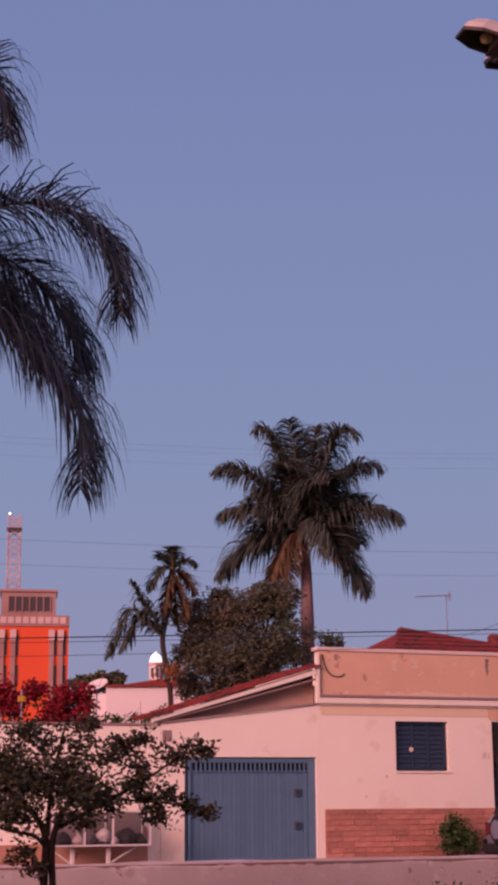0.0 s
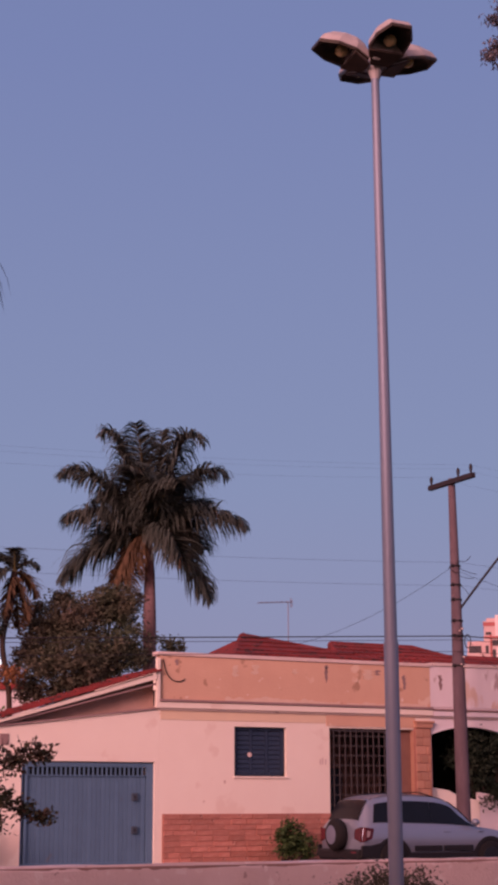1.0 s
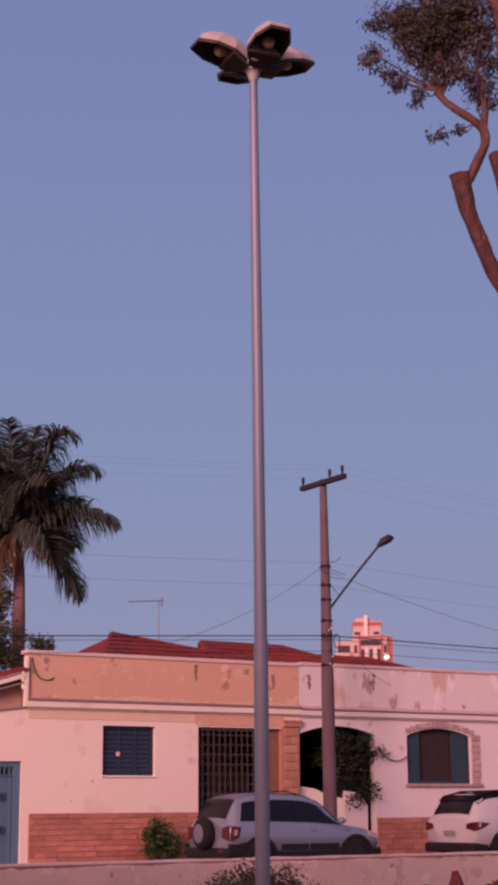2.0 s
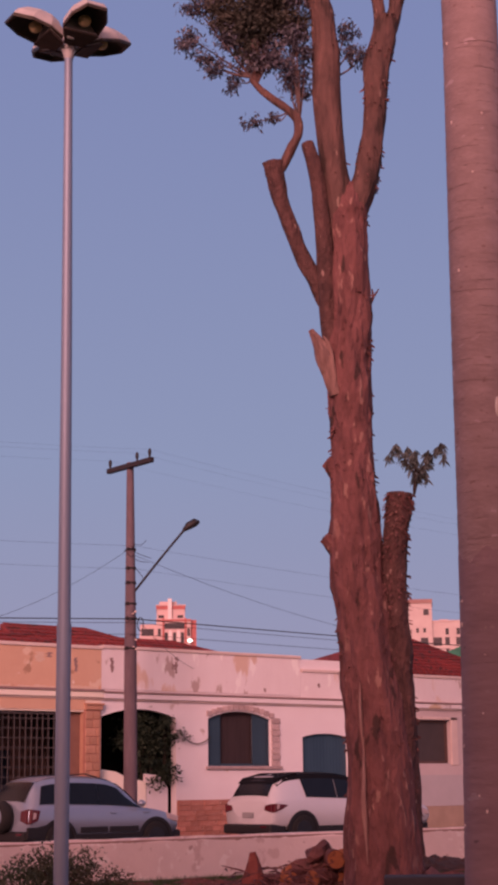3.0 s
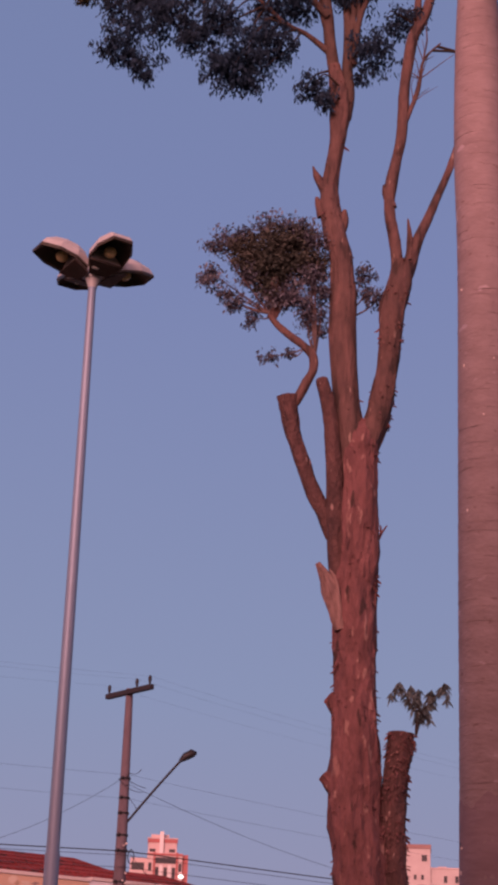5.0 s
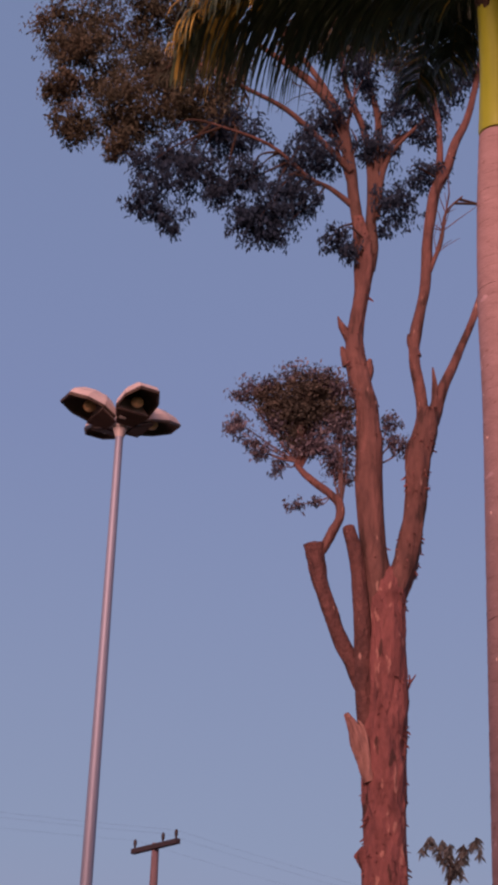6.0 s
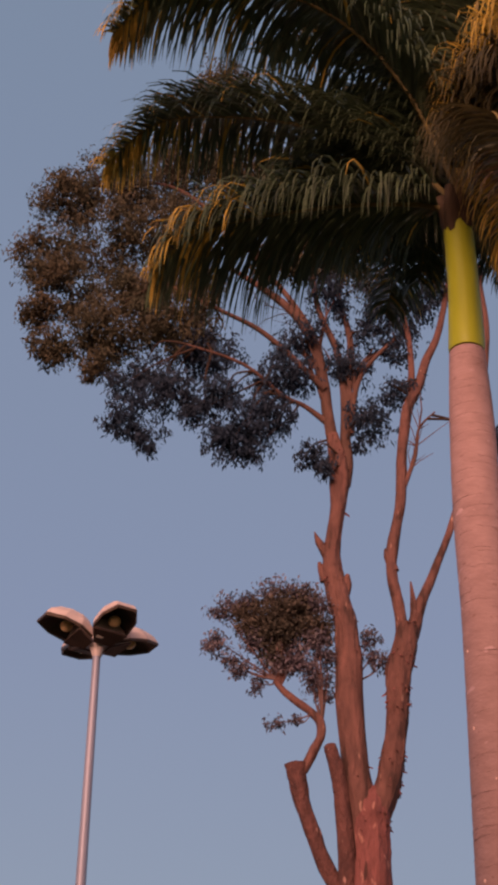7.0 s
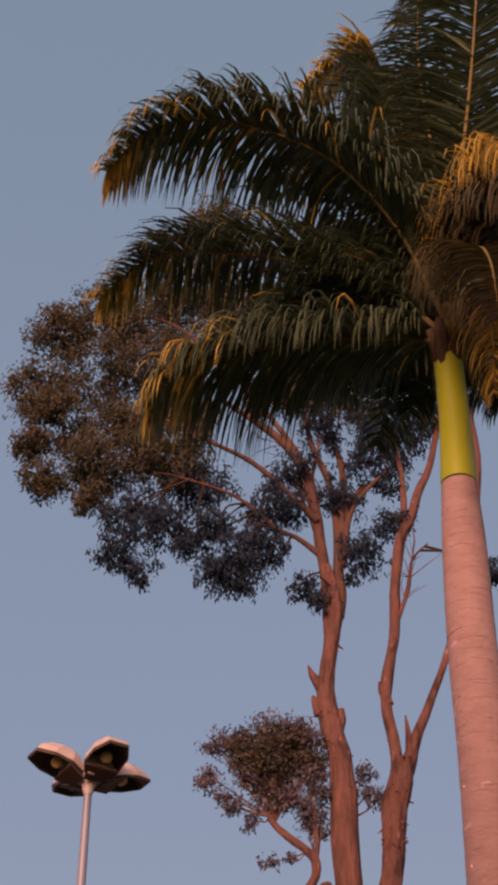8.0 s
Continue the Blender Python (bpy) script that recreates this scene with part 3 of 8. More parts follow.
part("curtain", Shape().box(25.5, 26.6, FRONT + 0.19, FRONT + 0.2, 2.14, 3.46), mat("brown_curtain", (0.050, 0.032, 0.036), (0.03, 0.02, 0.022), 5, 0.9, stretch=(4, 1, 0.3)), aw)
part("sill", Shape().box(24.95, 27.45, FRONT - 0.07, FRONT + 0.1, 2.0, 2.077), M_MOTTLED, hB, bevel=0.01)
for i in range(8):
    part("quoin", Shape().box(27.12, 27.12 + (0.29 if i % 2 else 0.27), FRONT - 0.03, FRONT + 0.05, 2.08 + i * 0.155, 2.225 + i * 0.155), M_MOTTLED, hB, bevel=0.01)
for i in range(13):
    a, b = 24.98 + i * 0.172, 24.98 + (i + 1) * 0.172
    mid = ((a + b) / 2 - 26.07) / 1.1
    z = 3.3 + 0.2 * (1 - mid * mid)
    part("voussoir", Shape().box(a + 0.005, b - 0.005, FRONT - 0.035, FRONT + 0.02, z, z + 0.13), M_MOTTLED, hB, bevel=0.01)
M_SIDEGATE = mat("faded_blue_steel", (0.045, 0.085, 0.125), (0.030, 0.060, 0.095), 2.5, 0.4, stretch=(1, 1, 0.2), bump=0.05)
bg2 = part("side_gate", Shape().box(28.2, 29.86, FRONT + 0.12, FRONT + 0.14, 0.36, 2.93), M_SIDEGATE, hB, "dark blue steel gate under an arch")
for i in range(14):
    part("slat", Shape().box(28.22 + i * 0.117, 28.332 + i * 0.117, FRONT + 0.112, FRONT + 0.118, 0.4, 2.93), M_SIDEGATE, bg2)
part("mortar_bed", Shape().box(24.04, 28.18, FRONT - 0.027, FRONT, 0.3, 1.25), M_MORTAR, hB)

# the plain house past the white one
hC = thing("house", pose(0, 0, 0), "pale pink house with a recessed dark window", "house")
sC = Shape()
holed_wall(sC, 29.902, 42.0, 0.3, 4.53, FRONT + 0.004, 0.22, [(32.4, 33.85, 2.15, 3.37)])
part("wall", sC, mat("faded_pink_wall_paint", (0.60, 0.49, 0.50), (0.52, 0.415, 0.43), 1.2, 0.9, bump=0.2, patch=((0.46, 0.36, 0.37), 2.0, 0.06)), hC)
part("dado", Shape().box(29.95, 42.0, FRONT - 0.012, FRONT, 0.3, 0.97), mat("ochre_dado_paint", (0.43, 0.30, 0.24), None, 2, 0.9, bump=0.2), hC)
part("lower_paint_band", Shape().box(29.95, 42.0, FRONT - 0.008, FRONT, 0.974, 1.83), mat("grey_wall_paint", (0.50, 0.44, 0.47), (0.44, 0.385, 0.41), 1.5, 0.9, bump=0.2), hC)
part("window_surround", Shape().box(33.86, 34.12, FRONT - 0.03, FRONT + 0.02, 2.1, 3.45).box(32.2, 34.12, FRONT - 0.03, FRONT + 0.02, 3.375, 3.45), M_TRIM, hC, bevel=0.01)
sunk_window(hC, 32.42, 33.83, 2.17, 3.35, FRONT + 0.12, mat("brown_window_frame", (0.13, 0.075, 0.07), None, 6, 0.7), mat("dull_brown_pane", (0.075, 0.055, 0.055), None, 3, 0.5), 1, louvre=False)
part("side_wall", Shape().box(41.8, 42.0, FRONT + 0.23, FRONT + 9, 0.3, 4.5), M_WHITE, hC)
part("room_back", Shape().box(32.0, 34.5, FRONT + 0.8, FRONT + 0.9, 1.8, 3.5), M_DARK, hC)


def hip_roof(parent, x0, x1, y0, y1, z0, z1, inset, inset2=None):
    ym = (y0 + y1) / 2
    inset2 = inset if inset2 is None else inset2
    tiled_roof(parent, [(x0, y0, z0), (x1, y0, z0), (x1 - inset2, ym, z1), (x0 + inset, ym, z1)], M_ROOF)
    part("roof_end", Shape().add([(x0, y0, z0), (x0, y1, z0), (x0 + inset, ym, z1)], [(0, 1, 2)]).add([(x1, y0, z0), (x1, y1, z0), (x1 - inset2, ym, z1)], [(0, 2, 1)]).add([(x0, y1, z0), (x1, y1, z0), (x1 - inset2, ym, z1), (x0 + inset, ym, z1)], [(0, 1, 2, 3)]), M_ROOF, parent)
    part("ridge_tiles", Shape().tube([(x0 + inset, ym, z1 + 0.02), (x1 - inset2, ym, z1 + 0.02)], 0.11, 8).tube([(x0, y0, z0), (x0 + inset, ym, z1 + 0.02)], 0.1, 8).tube([(x1, y0, z0), (x1 - inset2, ym, z1 + 0.02)], 0.1, 8), M_ROOF, parent, smooth=True)


part("attic_wall", Shape().box(15.7, 29.7, FRONT + 1.4, FRONT + 6.6, 3.61, 4.74), M_CREAM, hA)
part("garage_back", Shape().box(10.9, 14.59, FRONT + 1.05, FRONT + 1.15, 0.3, 3.25), M_CREAM, hA)
part("back_wall", Shape().box(30.0, 42.0, FRONT + 9.0, FRONT + 9.2, 0.3, 4.45), M_WHITE, hC)
hip_roof(hA, 16.8, 24.6, FRONT + 1.0, FRONT + 7.2, 4.6, 5.84, 1.95, 5.8)
hip_roof(hB, 20.3, 25.9, FRONT + 1.2, FRONT + 7.0, 4.72, 5.74, 1.1, 1.9)
hip_roof(hB, 23.3, 30.4, FRONT + 2.6, FRONT + 8.9, 4.72, 5.72, 2.2)
hip_roof(hC, 30.0, 38.0, FRONT + 0.4, FRONT + 6.6, 4.45, 6.15, 5.1, 2.85)

ant = thing("tv_antenna", pose(20.17, FRONT + 4.2, 5.6), "thin rooftop television antenna on a mast", "antenna")
part("mast", Shape().tube([(0, 0, -0.3), (0, 0, 1.27)], 0.016, 6), M_STEEL, ant)
part("boom", Shape().tube([(-0.9, 0.0, 1.18), (0.12, 0.0, 1.26)], 0.012, 6), M_STEEL, ant)
for i in range(7):
    x = -0.85 + i * 0.15
    part("element", Shape().tube([(x, -0.16, 1.19 + i * 0.012), (x, 0.16, 1.19 + i * 0.012)], 0.007, 5), M_STEEL, ant)
part("reflector", Shape().tube([(0.08, 0, 1.1), (0.08, 0, 1.36)], 0.012, 5).tube([(0.12, 0, 1.12), (0.12, 0, 1.34)], 0.012, 5), M_STEEL, ant)

# ---- street furniture ----
POST = (11.81, 18.56)
TOP = 12.14
post = thing("floodlight_post", pose(*POST, 0), "tall galvanised steel post with four unlit floodlights", "street lamp")
part("lower_tube", Shape().tube([(0, 0, 0), (0, 0, 3.72)], 0.100, 20), M_STEEL, post, smooth=True)
part("collar", Shape().tube([(0, 0, 3.66), (0, 0, 3.74)], 0.103, 20), M_STEEL, post, smooth=True)
part("upper_tube", Shape().tube([(0, 0, 3.72), (-0.02, 0, 8), (-0.05, 0, TOP)], [0.090, 0.077, 0.06], 20), M_STEEL, post, smooth=True)
part("base_plate", Shape().box(-0.22, 0.22, -0.22, 0.22, 0, 0.03), M_STEEL, post)
part("hub", Shape().tube([(-0.05, 0, TOP - 0.02), (-0.05, 0, TOP + 0.16), (-0.05, 0, TOP + 0.22)], [0.062, 0.12, 0.08], 12), M_HEAD, post)
part("arm", Shape().tube([(-0.05, 0, TOP + 0.14), (-0.19, -0.22, TOP + 0.2)], 0.03, 8), M_HEAD, post)
part("photocell", Shape().box(-0.26, -0.13, -0.30, -0.17, TOP + 0.16, TOP + 0.5), mat("white_plastic_box", (0.80, 0.72, 0.70), None, 5, 0.5), post, bevel=0.02)


def flood_head(parent, yaw):
    """A luminaire that points outwards and tips up: a rounded housing with a gear box behind, over an open reflector."""
    m = pose(-0.05, 0, TOP + 0.2, 0, 0, yaw) @ pose(0, 0.18, 0, 13, 0, 0) @ Matrix.Diagonal((1.04, 1.04, 1.04, 1))
    outline = [(-0.16, 0.0), (0.16, 0.0), (0.28, 0.24), (0.275, 0.52), (0.15, 0.77), (-0.15, 0.77), (-0.275, 0.52), (-0.28, 0.24)]
    n = len(outline)

    def ring(share, z, back=0.0):
        return [m @ Vector((x * share, 0.40 - back + (y - 0.40) * share, z)) for x, y in outline]

    def loft(rings, cap):
        sh = Shape()
        for r in rings:
            sh.v += [tuple(p) for p in r]
        for k_ in range(len(rings) - 1):
            sh.f += [(k_ * n + i, k_ * n + (i + 1) % n, (k_ + 1) * n + (i + 1) % n, (k_ + 1) * n + i) for i in range(n)]
        if cap:
            sh.f.append(tuple((len(rings) - 1) * n + i for i in range(n)))
        return sh

    h = part("luminaire", loft([ring(0.95, 0.006), ring(1.0, 0.0), ring(0.99, 0.05), ring(0.92, 0.14, 0.02), ring(0.62, 0.265, 0.06)], True), M_HEAD, parent, "dusty pale metal floodlight head")
    part("rim_gasket", loft([ring(0.90, 0.004), ring(0.985, -0.012), ring(1.02, 0.012), ring(1.002, 0.04)], False), M_LENS, h)
    part("reflector", loft([ring(0.905, 0.010), ring(0.80, 0.07, 0.01), ring(0.55, 0.16, 0.05), ring(0.3, 0.19, 0.08)], True), M_LENS, h, "dull brown reflector", smooth=True)
    part("lamp", Shape().ball(m @ Vector((0.0, 0.37, 0.07)), 0.098, 14, 9, 0.9), M_BULB, h, "unlit yellowish lamp", smooth=True)
    part("gear_box", Shape().add([m @ Vector(p) for p in ((-0.13, -0.02, -0.04), (0.13, -0.02, -0.04), (0.275, 0.23, -0.022), (-0.275, 0.23, -0.022), (-0.10, -0.01, 0.15), (0.10, -0.01, 0.15), (0.20, 0.24, 0.22), (-0.20, 0.24, 0.22))],
                                  [(0, 3, 2, 1), (4, 5, 6, 7), (0, 1, 5, 4), (1, 2, 6, 5), (2, 3, 7, 6), (3, 0, 4, 7)]), M_HEAD, h, bevel=0.025)
    # dark brown slab gives the gear box its dark underside
    part("gear_underside", Shape().add([m @ Vector(p) for p in ((-0.14, -0.04, -0.062), (0.14, -0.04, -0.062), (0.27, 0.25, -0.046), (-0.27, 0.25, -0.046), (-0.14, -0.04, -0.038), (0.14, -0.04, -0.038), (0.27, 0.25, -0.018), (-0.27, 0.25, -0.018))],
                                    [(0, 3, 2, 1), (4, 5, 6, 7), (0, 1, 5, 4), (1, 2, 6, 5), (2, 3, 7, 6), (3, 0, 4, 7)]), M_GEARUNDER, h, "dark brown underside of the gear box")
    part("bracket", Shape().tube([m @ Vector((0, -0.2, -0.1)), m @ Vector((0, 0.02, 0.03))], 0.03, 8), M_HEAD, h)


HEAD_YAW = -32.431
for a in (115, 205, 295, 25):
    flood_head(post, HEAD_YAW + a)

UX, UY = 21.58, 31.0
up = thing("utility_pole", pose(UX, UY, 0.35), "weathered concrete utility pole with crossarm and street light", "utility pole")
part("shaft", Shape().tube([(0.02, 0, -0.35), (0, 0, 4), (-0.01, 0, 6.2), (-0.03, 0, 8.9)], [0.17, 0.150, 0.118, 0.085], 14), M_POLE, up, smooth=True)
arm = part("crossarm", Shape().prism([(-0.06, -0.06), (0.06, -0.06), (0.06, 0.06), (-0.06, 0.06)], "x", -0.92, 0.92), mat("tarred_timber", (0.032, 0.026, 0.034), None, 6, 0.9), up, bevel=0.01)
arm.matrix_basis = pose(-0.11, -0.1, 8.80, 0, 0, -90)
for d in (-0.84, 0.3, 0.82):
    q = arm.matrix_basis @ Vector((d, 0, 0.06))
    part("insulator", Shape().tube([q, q + Vector((0, 0, 0.1)), q + Vector((0, 0, 0.16)), q + Vector((0, 0, 0.22))], [0.014, 0.040, 0.044, 0.022], 8), M_IRON, up, smooth=True)
part("street_light_arm", Shape().tube(smooth_path([(0.08, -0.05, 5.78), (0.36, -0.29, 6.25), (0.68, -0.58, 6.78), (1.0, -0.86, 7.28)], 3), 0.028, 8), M_IRON, up)
part("street_light_head", Shape().tube([(0.95, -0.82, 7.22), (1.05, -0.9, 7.33), (1.18, -1.0, 7.42), (1.26, -1.06, 7.43)], [0.04, 0.095, 0.10, 0.03], 10), M_IRON, up, smooth=True)
for z in (6.75, 6.3, 5.95, 5.45, 5.1, 4.4):
    band = 0.155 - 0.012 * (z - 4.4)
    part("clamp_band", Shape().tube([(0, 0, z), (0, 0, z + 0.05)], band, 14), M_IRON, up)
    part("rack_insulator", Shape().ball((-band - 0.01, -0.08, z + 0.03), 0.042, 8, 5), M_IRON, up, smooth=True)
for x, z, r in ((0.02, 5.28, 0.034), (-0.05, 5.23, 0.03), (0.04, 4.62, 0.03), (0.05, 4.40, 0.034), (-0.03, 4.45, 0.026)):
    part("porcelain_insulator", Shape().ball((x, -0.17, z), r, 8, 6, 0.8), M_TRIM, up, "pale porcelain insulator", smooth=True)
for dx, z0, dz in ((0.35, 6.9, 0.12), (0.5, 6.72, -0.12), (0.42, 6.55, -0.05), (0.3, 6.35, -0.3), (-0.3, 6.85, -0.15), (-0.28, 6.62, 0.12)):
    part("jumper_wire", Shape().tube(smooth_path([(0, -0.12, z0), (dx * 0.5, -0.16, z0 + dz * 0.3 - 0.05), (dx, -0.14, z0 + dz)], 4), 0.007, 5), M_WIRE, up)
part("cable_coil", Shape().tube([(0.2 + 0.09 * math.cos(a * 0.5), -0.12, 5.0 + 0.16 * math.sin(a * 0.5)) for a in range(26)], 0.012, 5), M_WIRE, up)


def wire(a, b, sag, r=0.012, bundle=False):
    pts = []
    for i in range(25):
        t = i / 24
        p = Vector(a).lerp(Vector(b), t)
        pts.append(p - Vector((0, 0, sag * 4 * t * (1 - t))))
    s = Shape().tube(pts, r, 5)
    return part("cable", s, M_WIRE, None, "thin black overhead cable strung along the street", category="cable", group="overhead cables")


for z, sag, r in ((5.34, 0.10, 0.013), (5.25, 0.14, 0.006), (4.98, 0.10, 0.006), (6.85, 0.5, 0.0025), (6.3, 0.45, 0.0025)):
    h = z + (0.35 if z > 6 else 0.12)
    low = 1.62 if z < 5.5 else 0
    wire((UX, UY - 0.16, h), (UX - 34, UY - 0.2, h - low), 0.03 if low else sag, r)
    wire((UX, UY - 0.16, h), (UX + 34, UY - 0.2, h - (0.1 if z < 5.5 else 0)), sag, r)
for d in (-0.84, 0.3, 0.82):
    q = up.matrix_world @ arm.matrix_basis @ Vector((d, 0, 0.26))
    wire(q, q + Vector((-34, 0, 0)), 0.8, 0.0012)
    wire(q, q + Vector((34, 0, 0)), 0.8, 0.0012)
wire((UX, UY - 0.1, 7.2), (20.2, FRONT + 4, 5.7), 0.25, 0.005)
wire((UX, UY - 0.1, 7.0), (35.5, FRONT + 2, 5.75), 0.3, 0.005)
wire((UX, UY - 0.1, 5.6), (24.6, FRONT, 4.5), 0.15, 0.005)


# ---- plants ----
M_BARK = mat("stringy_red_bark", (0.215, 0.086, 0.087), (0.102, 0.041, 0.043), 5.5, 0.95, bump=1.0, fine=16, spread=0.40, stretch=(1, 1, 0.34), deep=0.075, patch=[((0.30, 0.155, 0.14), 8.0, 0.09), ((0.062, 0.030, 0.029), 5.0, 0.10), ((0.25, 0.12, 0.11), 3.0, 0.06)])
M_SMOOTHBARK = mat("smooth_pinkish_bark", (0.152, 0.076, 0.070), (0.066, 0.035, 0.034), 5.0, 0.9, bump=1.0, fine=14, spread=0.34, stretch=(1, 1, 0.3), deep=0.06, patch=[((0.26, 0.155, 0.135), 8.0, 0.07), ((0.055, 0.030, 0.028), 5.0, 0.13)])
M_SHAG = mat("dark_shaggy_bark", (0.130, 0.060, 0.058), (0.055, 0.027, 0.028), 6.0, 0.95, bump=1.0, fine=18, spread=0.4, stretch=(1, 1, 0.5), deep=0.08, patch=[((0.30, 0.18, 0.165), 9.0, 0.05)])
M_SPLIT = mat("split_pale_wood", (0.36, 0.205, 0.19), (0.11, 0.055, 0.052), 9, 0.9, bump=0.6, stretch=(1, 1, 0.15), deep=0.05)
M_CUT = mat("cut_wood", (0.42, 0.15, 0.07), (0.24, 0.075, 0.042), 5, 0.85, bump=0.5, patch=((0.13, 0.05, 0.04), 5.0, 0.14))
M_GUM = mat("gum_leaves", (0.056, 0.063, 0.046), (0.090, 0.076, 0.056), 0.9, 0.8, vary=0.28, leaf=0.25, spec=0.15, spread=0.35)
M_GUMDUSK = mat("dusky_gum_leaves", (0.066, 0.066, 0.057), (0.100, 0.082, 0.070), 1.2, 0.75, vary=0.28, leaf=0.25, spec=0.15, spread=0.35)
# darker bark copy: shade inside the crown is put into its colour
M_CROWNBARK = mat("shaded_branch_bark", (0.112, 0.062, 0.055), (0.055, 0.032, 0.029), 6.0, 0.9, bump=0.8, fine=16, spread=0.4, stretch=(1, 1, 0.4), deep=0.04)
# mauve base colour stands in for sky sheen on the leaves
M_GUMGREY = mat("sheeny_gum_leaves", (0.112, 0.095, 0.125), (0.066, 0.062, 0.080), 1.5, 0.5, vary=0.45, leaf=0.25, spec=0.5, spread=0.35)
M_PALETWIG = mat("pale_gum_twigs", (0.15, 0.095, 0.095), (0.08, 0.048, 0.048), 6, 0.85, bump=0.3)
# crown shade is put into this darker, bluer leaf colour
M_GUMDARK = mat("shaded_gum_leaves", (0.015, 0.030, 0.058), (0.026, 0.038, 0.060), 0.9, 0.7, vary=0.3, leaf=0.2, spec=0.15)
M_SPRIG = mat("young_gum_leaves", (0.13, 0.145, 0.14), (0.09, 0.10, 0.105), 3.0, 0.6, vary=0.3, leaf=0.25)
M_PALMTRUNK = mat("ringed_palm_trunk", (0.41, 0.284, 0.298), (0.250, 0.164, 0.172), 5.5, 0.9, bump=0.45, fine=22, spread=0.72, stretch=(0.8, 0.8, 1.5), patch=[((0.25, 0.155, 0.155), 13.0, 0.06), ((0.46, 0.33, 0.36), 6.0, 0.07)])
M_FARTRUNK = mat("dull_palm_trunk", (0.215, 0.135, 0.148), (0.14, 0.088, 0.095), 3.0, 0.9, bump=0.4, fine=9, stretch=(0.5, 0.5, 1.8))
M_PALMLOW = mat("violet_grey_palm_trunk", (0.345, 0.222, 0.250), (0.232, 0.145, 0.168), 2.8, 0.92, bump=0.5, fine=10, spread=0.6, stretch=(0.5, 0.5, 1.6), patch=[((0.36, 0.26, 0.29), 7.0, 0.06), ((0.15, 0.10, 0.115), 9.0, 0.05)])
M_SCAR = mat("dark_leaf_scar", (0.30, 0.20, 0.20), (0.22, 0.145, 0.145), 6, 0.95)
M_SHAFT = mat("green_crownshaft", (0.37, 0.42, 0.045), (0.28, 0.345, 0.04), 2.0, 0.45, stretch=(3, 3, 0.3), bump=0.05)
M_FROND = mat("palm_leaflets", (0.044, 0.076, 0.046), (0.066, 0.088, 0.048), 0.9, 0.42, vary=0.4, leaf=0.24, spec=0.45)
M_FRONDDRY = mat("yellowing_palm_leaflets", (0.44, 0.34, 0.075), (0.35, 0.235, 0.06), 0.9, 0.6, vary=0.4, leaf=0.35)
M_FRONDFAR = mat("far_palm_leaflets", (0.055, 0.072, 0.064), (0.078, 0.082, 0.068), 0.6, 0.55, vary=0.4, leaf=0.2)
M_BROWN = mat("dead_palm_leaflets", (0.14, 0.088, 0.05), (0.10, 0.06, 0.038), 1.5, 0.8, vary=0.3, leaf=0.15)
M_QUEEN = mat("drooping_palm_leaflets", (0.046, 0.063, 0.101), (0.072, 0.081, 0.108), 1.2, 0.5, vary=0.5, leaf=0.2)
M_RACHIS = mat("palm_rachis", (0.16, 0.13, 0.05), (0.10, 0.08, 0.03), 4, 0.6)
M_BUSH = mat("dense_shrub_leaves", (0.045, 0.085, 0.028), (0.065, 0.10, 0.03), 1.0, 0.6, vary=0.5, leaf=0.2)
M_TREELEAF = mat("garden_tree_leaves", (0.055, 0.092, 0.050), (0.120, 0.078, 0.064), 0.7, 0.7, vary=0.35, leaf=0.2)
M_PARKTREE = mat("small_tree_leaves", (0.063, 0.081, 0.046), (0.117, 0.092, 0.059), 1.2, 0.55, vary=0.5, leaf=0.15)
M_TWIG = mat("dark_twigs", (0.045, 0.028, 0.022), None, 8, 0.9, bump=0.4)
M_BLOOM = mat("magenta_bracts", (0.28, 0.012, 0.03), (0.18, 0.01, 0.02), 1.5, 0.7, vary=0.5, leaf=0.3)


def limb(path, n=16, ridge=0.10, seed=0, steps=8):
    """A tapering limb through (x, y, z, r) with an uneven, ridged surface."""
    s = Shape()
    pts = smooth_path(path, steps)
    centre = [Vector(p[:3]) for p in pts]
    k = 0
    side = None
    for i, p in enumerate(centre):
        d = (centre[min(i + 1, len(centre) - 1)] - centre[max(i - 1, 0)]).normalized()
        if side is None:
            side = d.orthogonal().normalized()
        side = (side - d * side.dot(d)).normalized()
        up_v = d.cross(side)
        for j in range(n):
            a = 2 * math.pi * j / n
            wob = noise.noise(Vector((math.cos(a) * 1.6 + seed, math.sin(a) * 1.6, i * 0.16))) + 0.9 * noise.noise(Vector((math.cos(a) * 5 + seed, math.sin(a) * 5, i * 0.10))) + 0.4 * noise.noise(Vector((math.cos(a) * 7 + seed, math.sin(a) * 7, i * 0.5)))
            r = pts[i][3] * (1 + ridge * wob)
            s.v.append(tuple(p + side * math.cos(a) * r + up_v * math.sin(a) * r))
    for i in range(len(centre) - 1):
        for j in range(n):
            a, b = i * n + j, i * n + (j + 1) % n
            s.f.append((a, b, b + n, a + n))
    s.f.append(tuple(range(n))[::-1])
    s.f.append(tuple((len(centre) - 1) * n + j for j in range(n)))
    return s


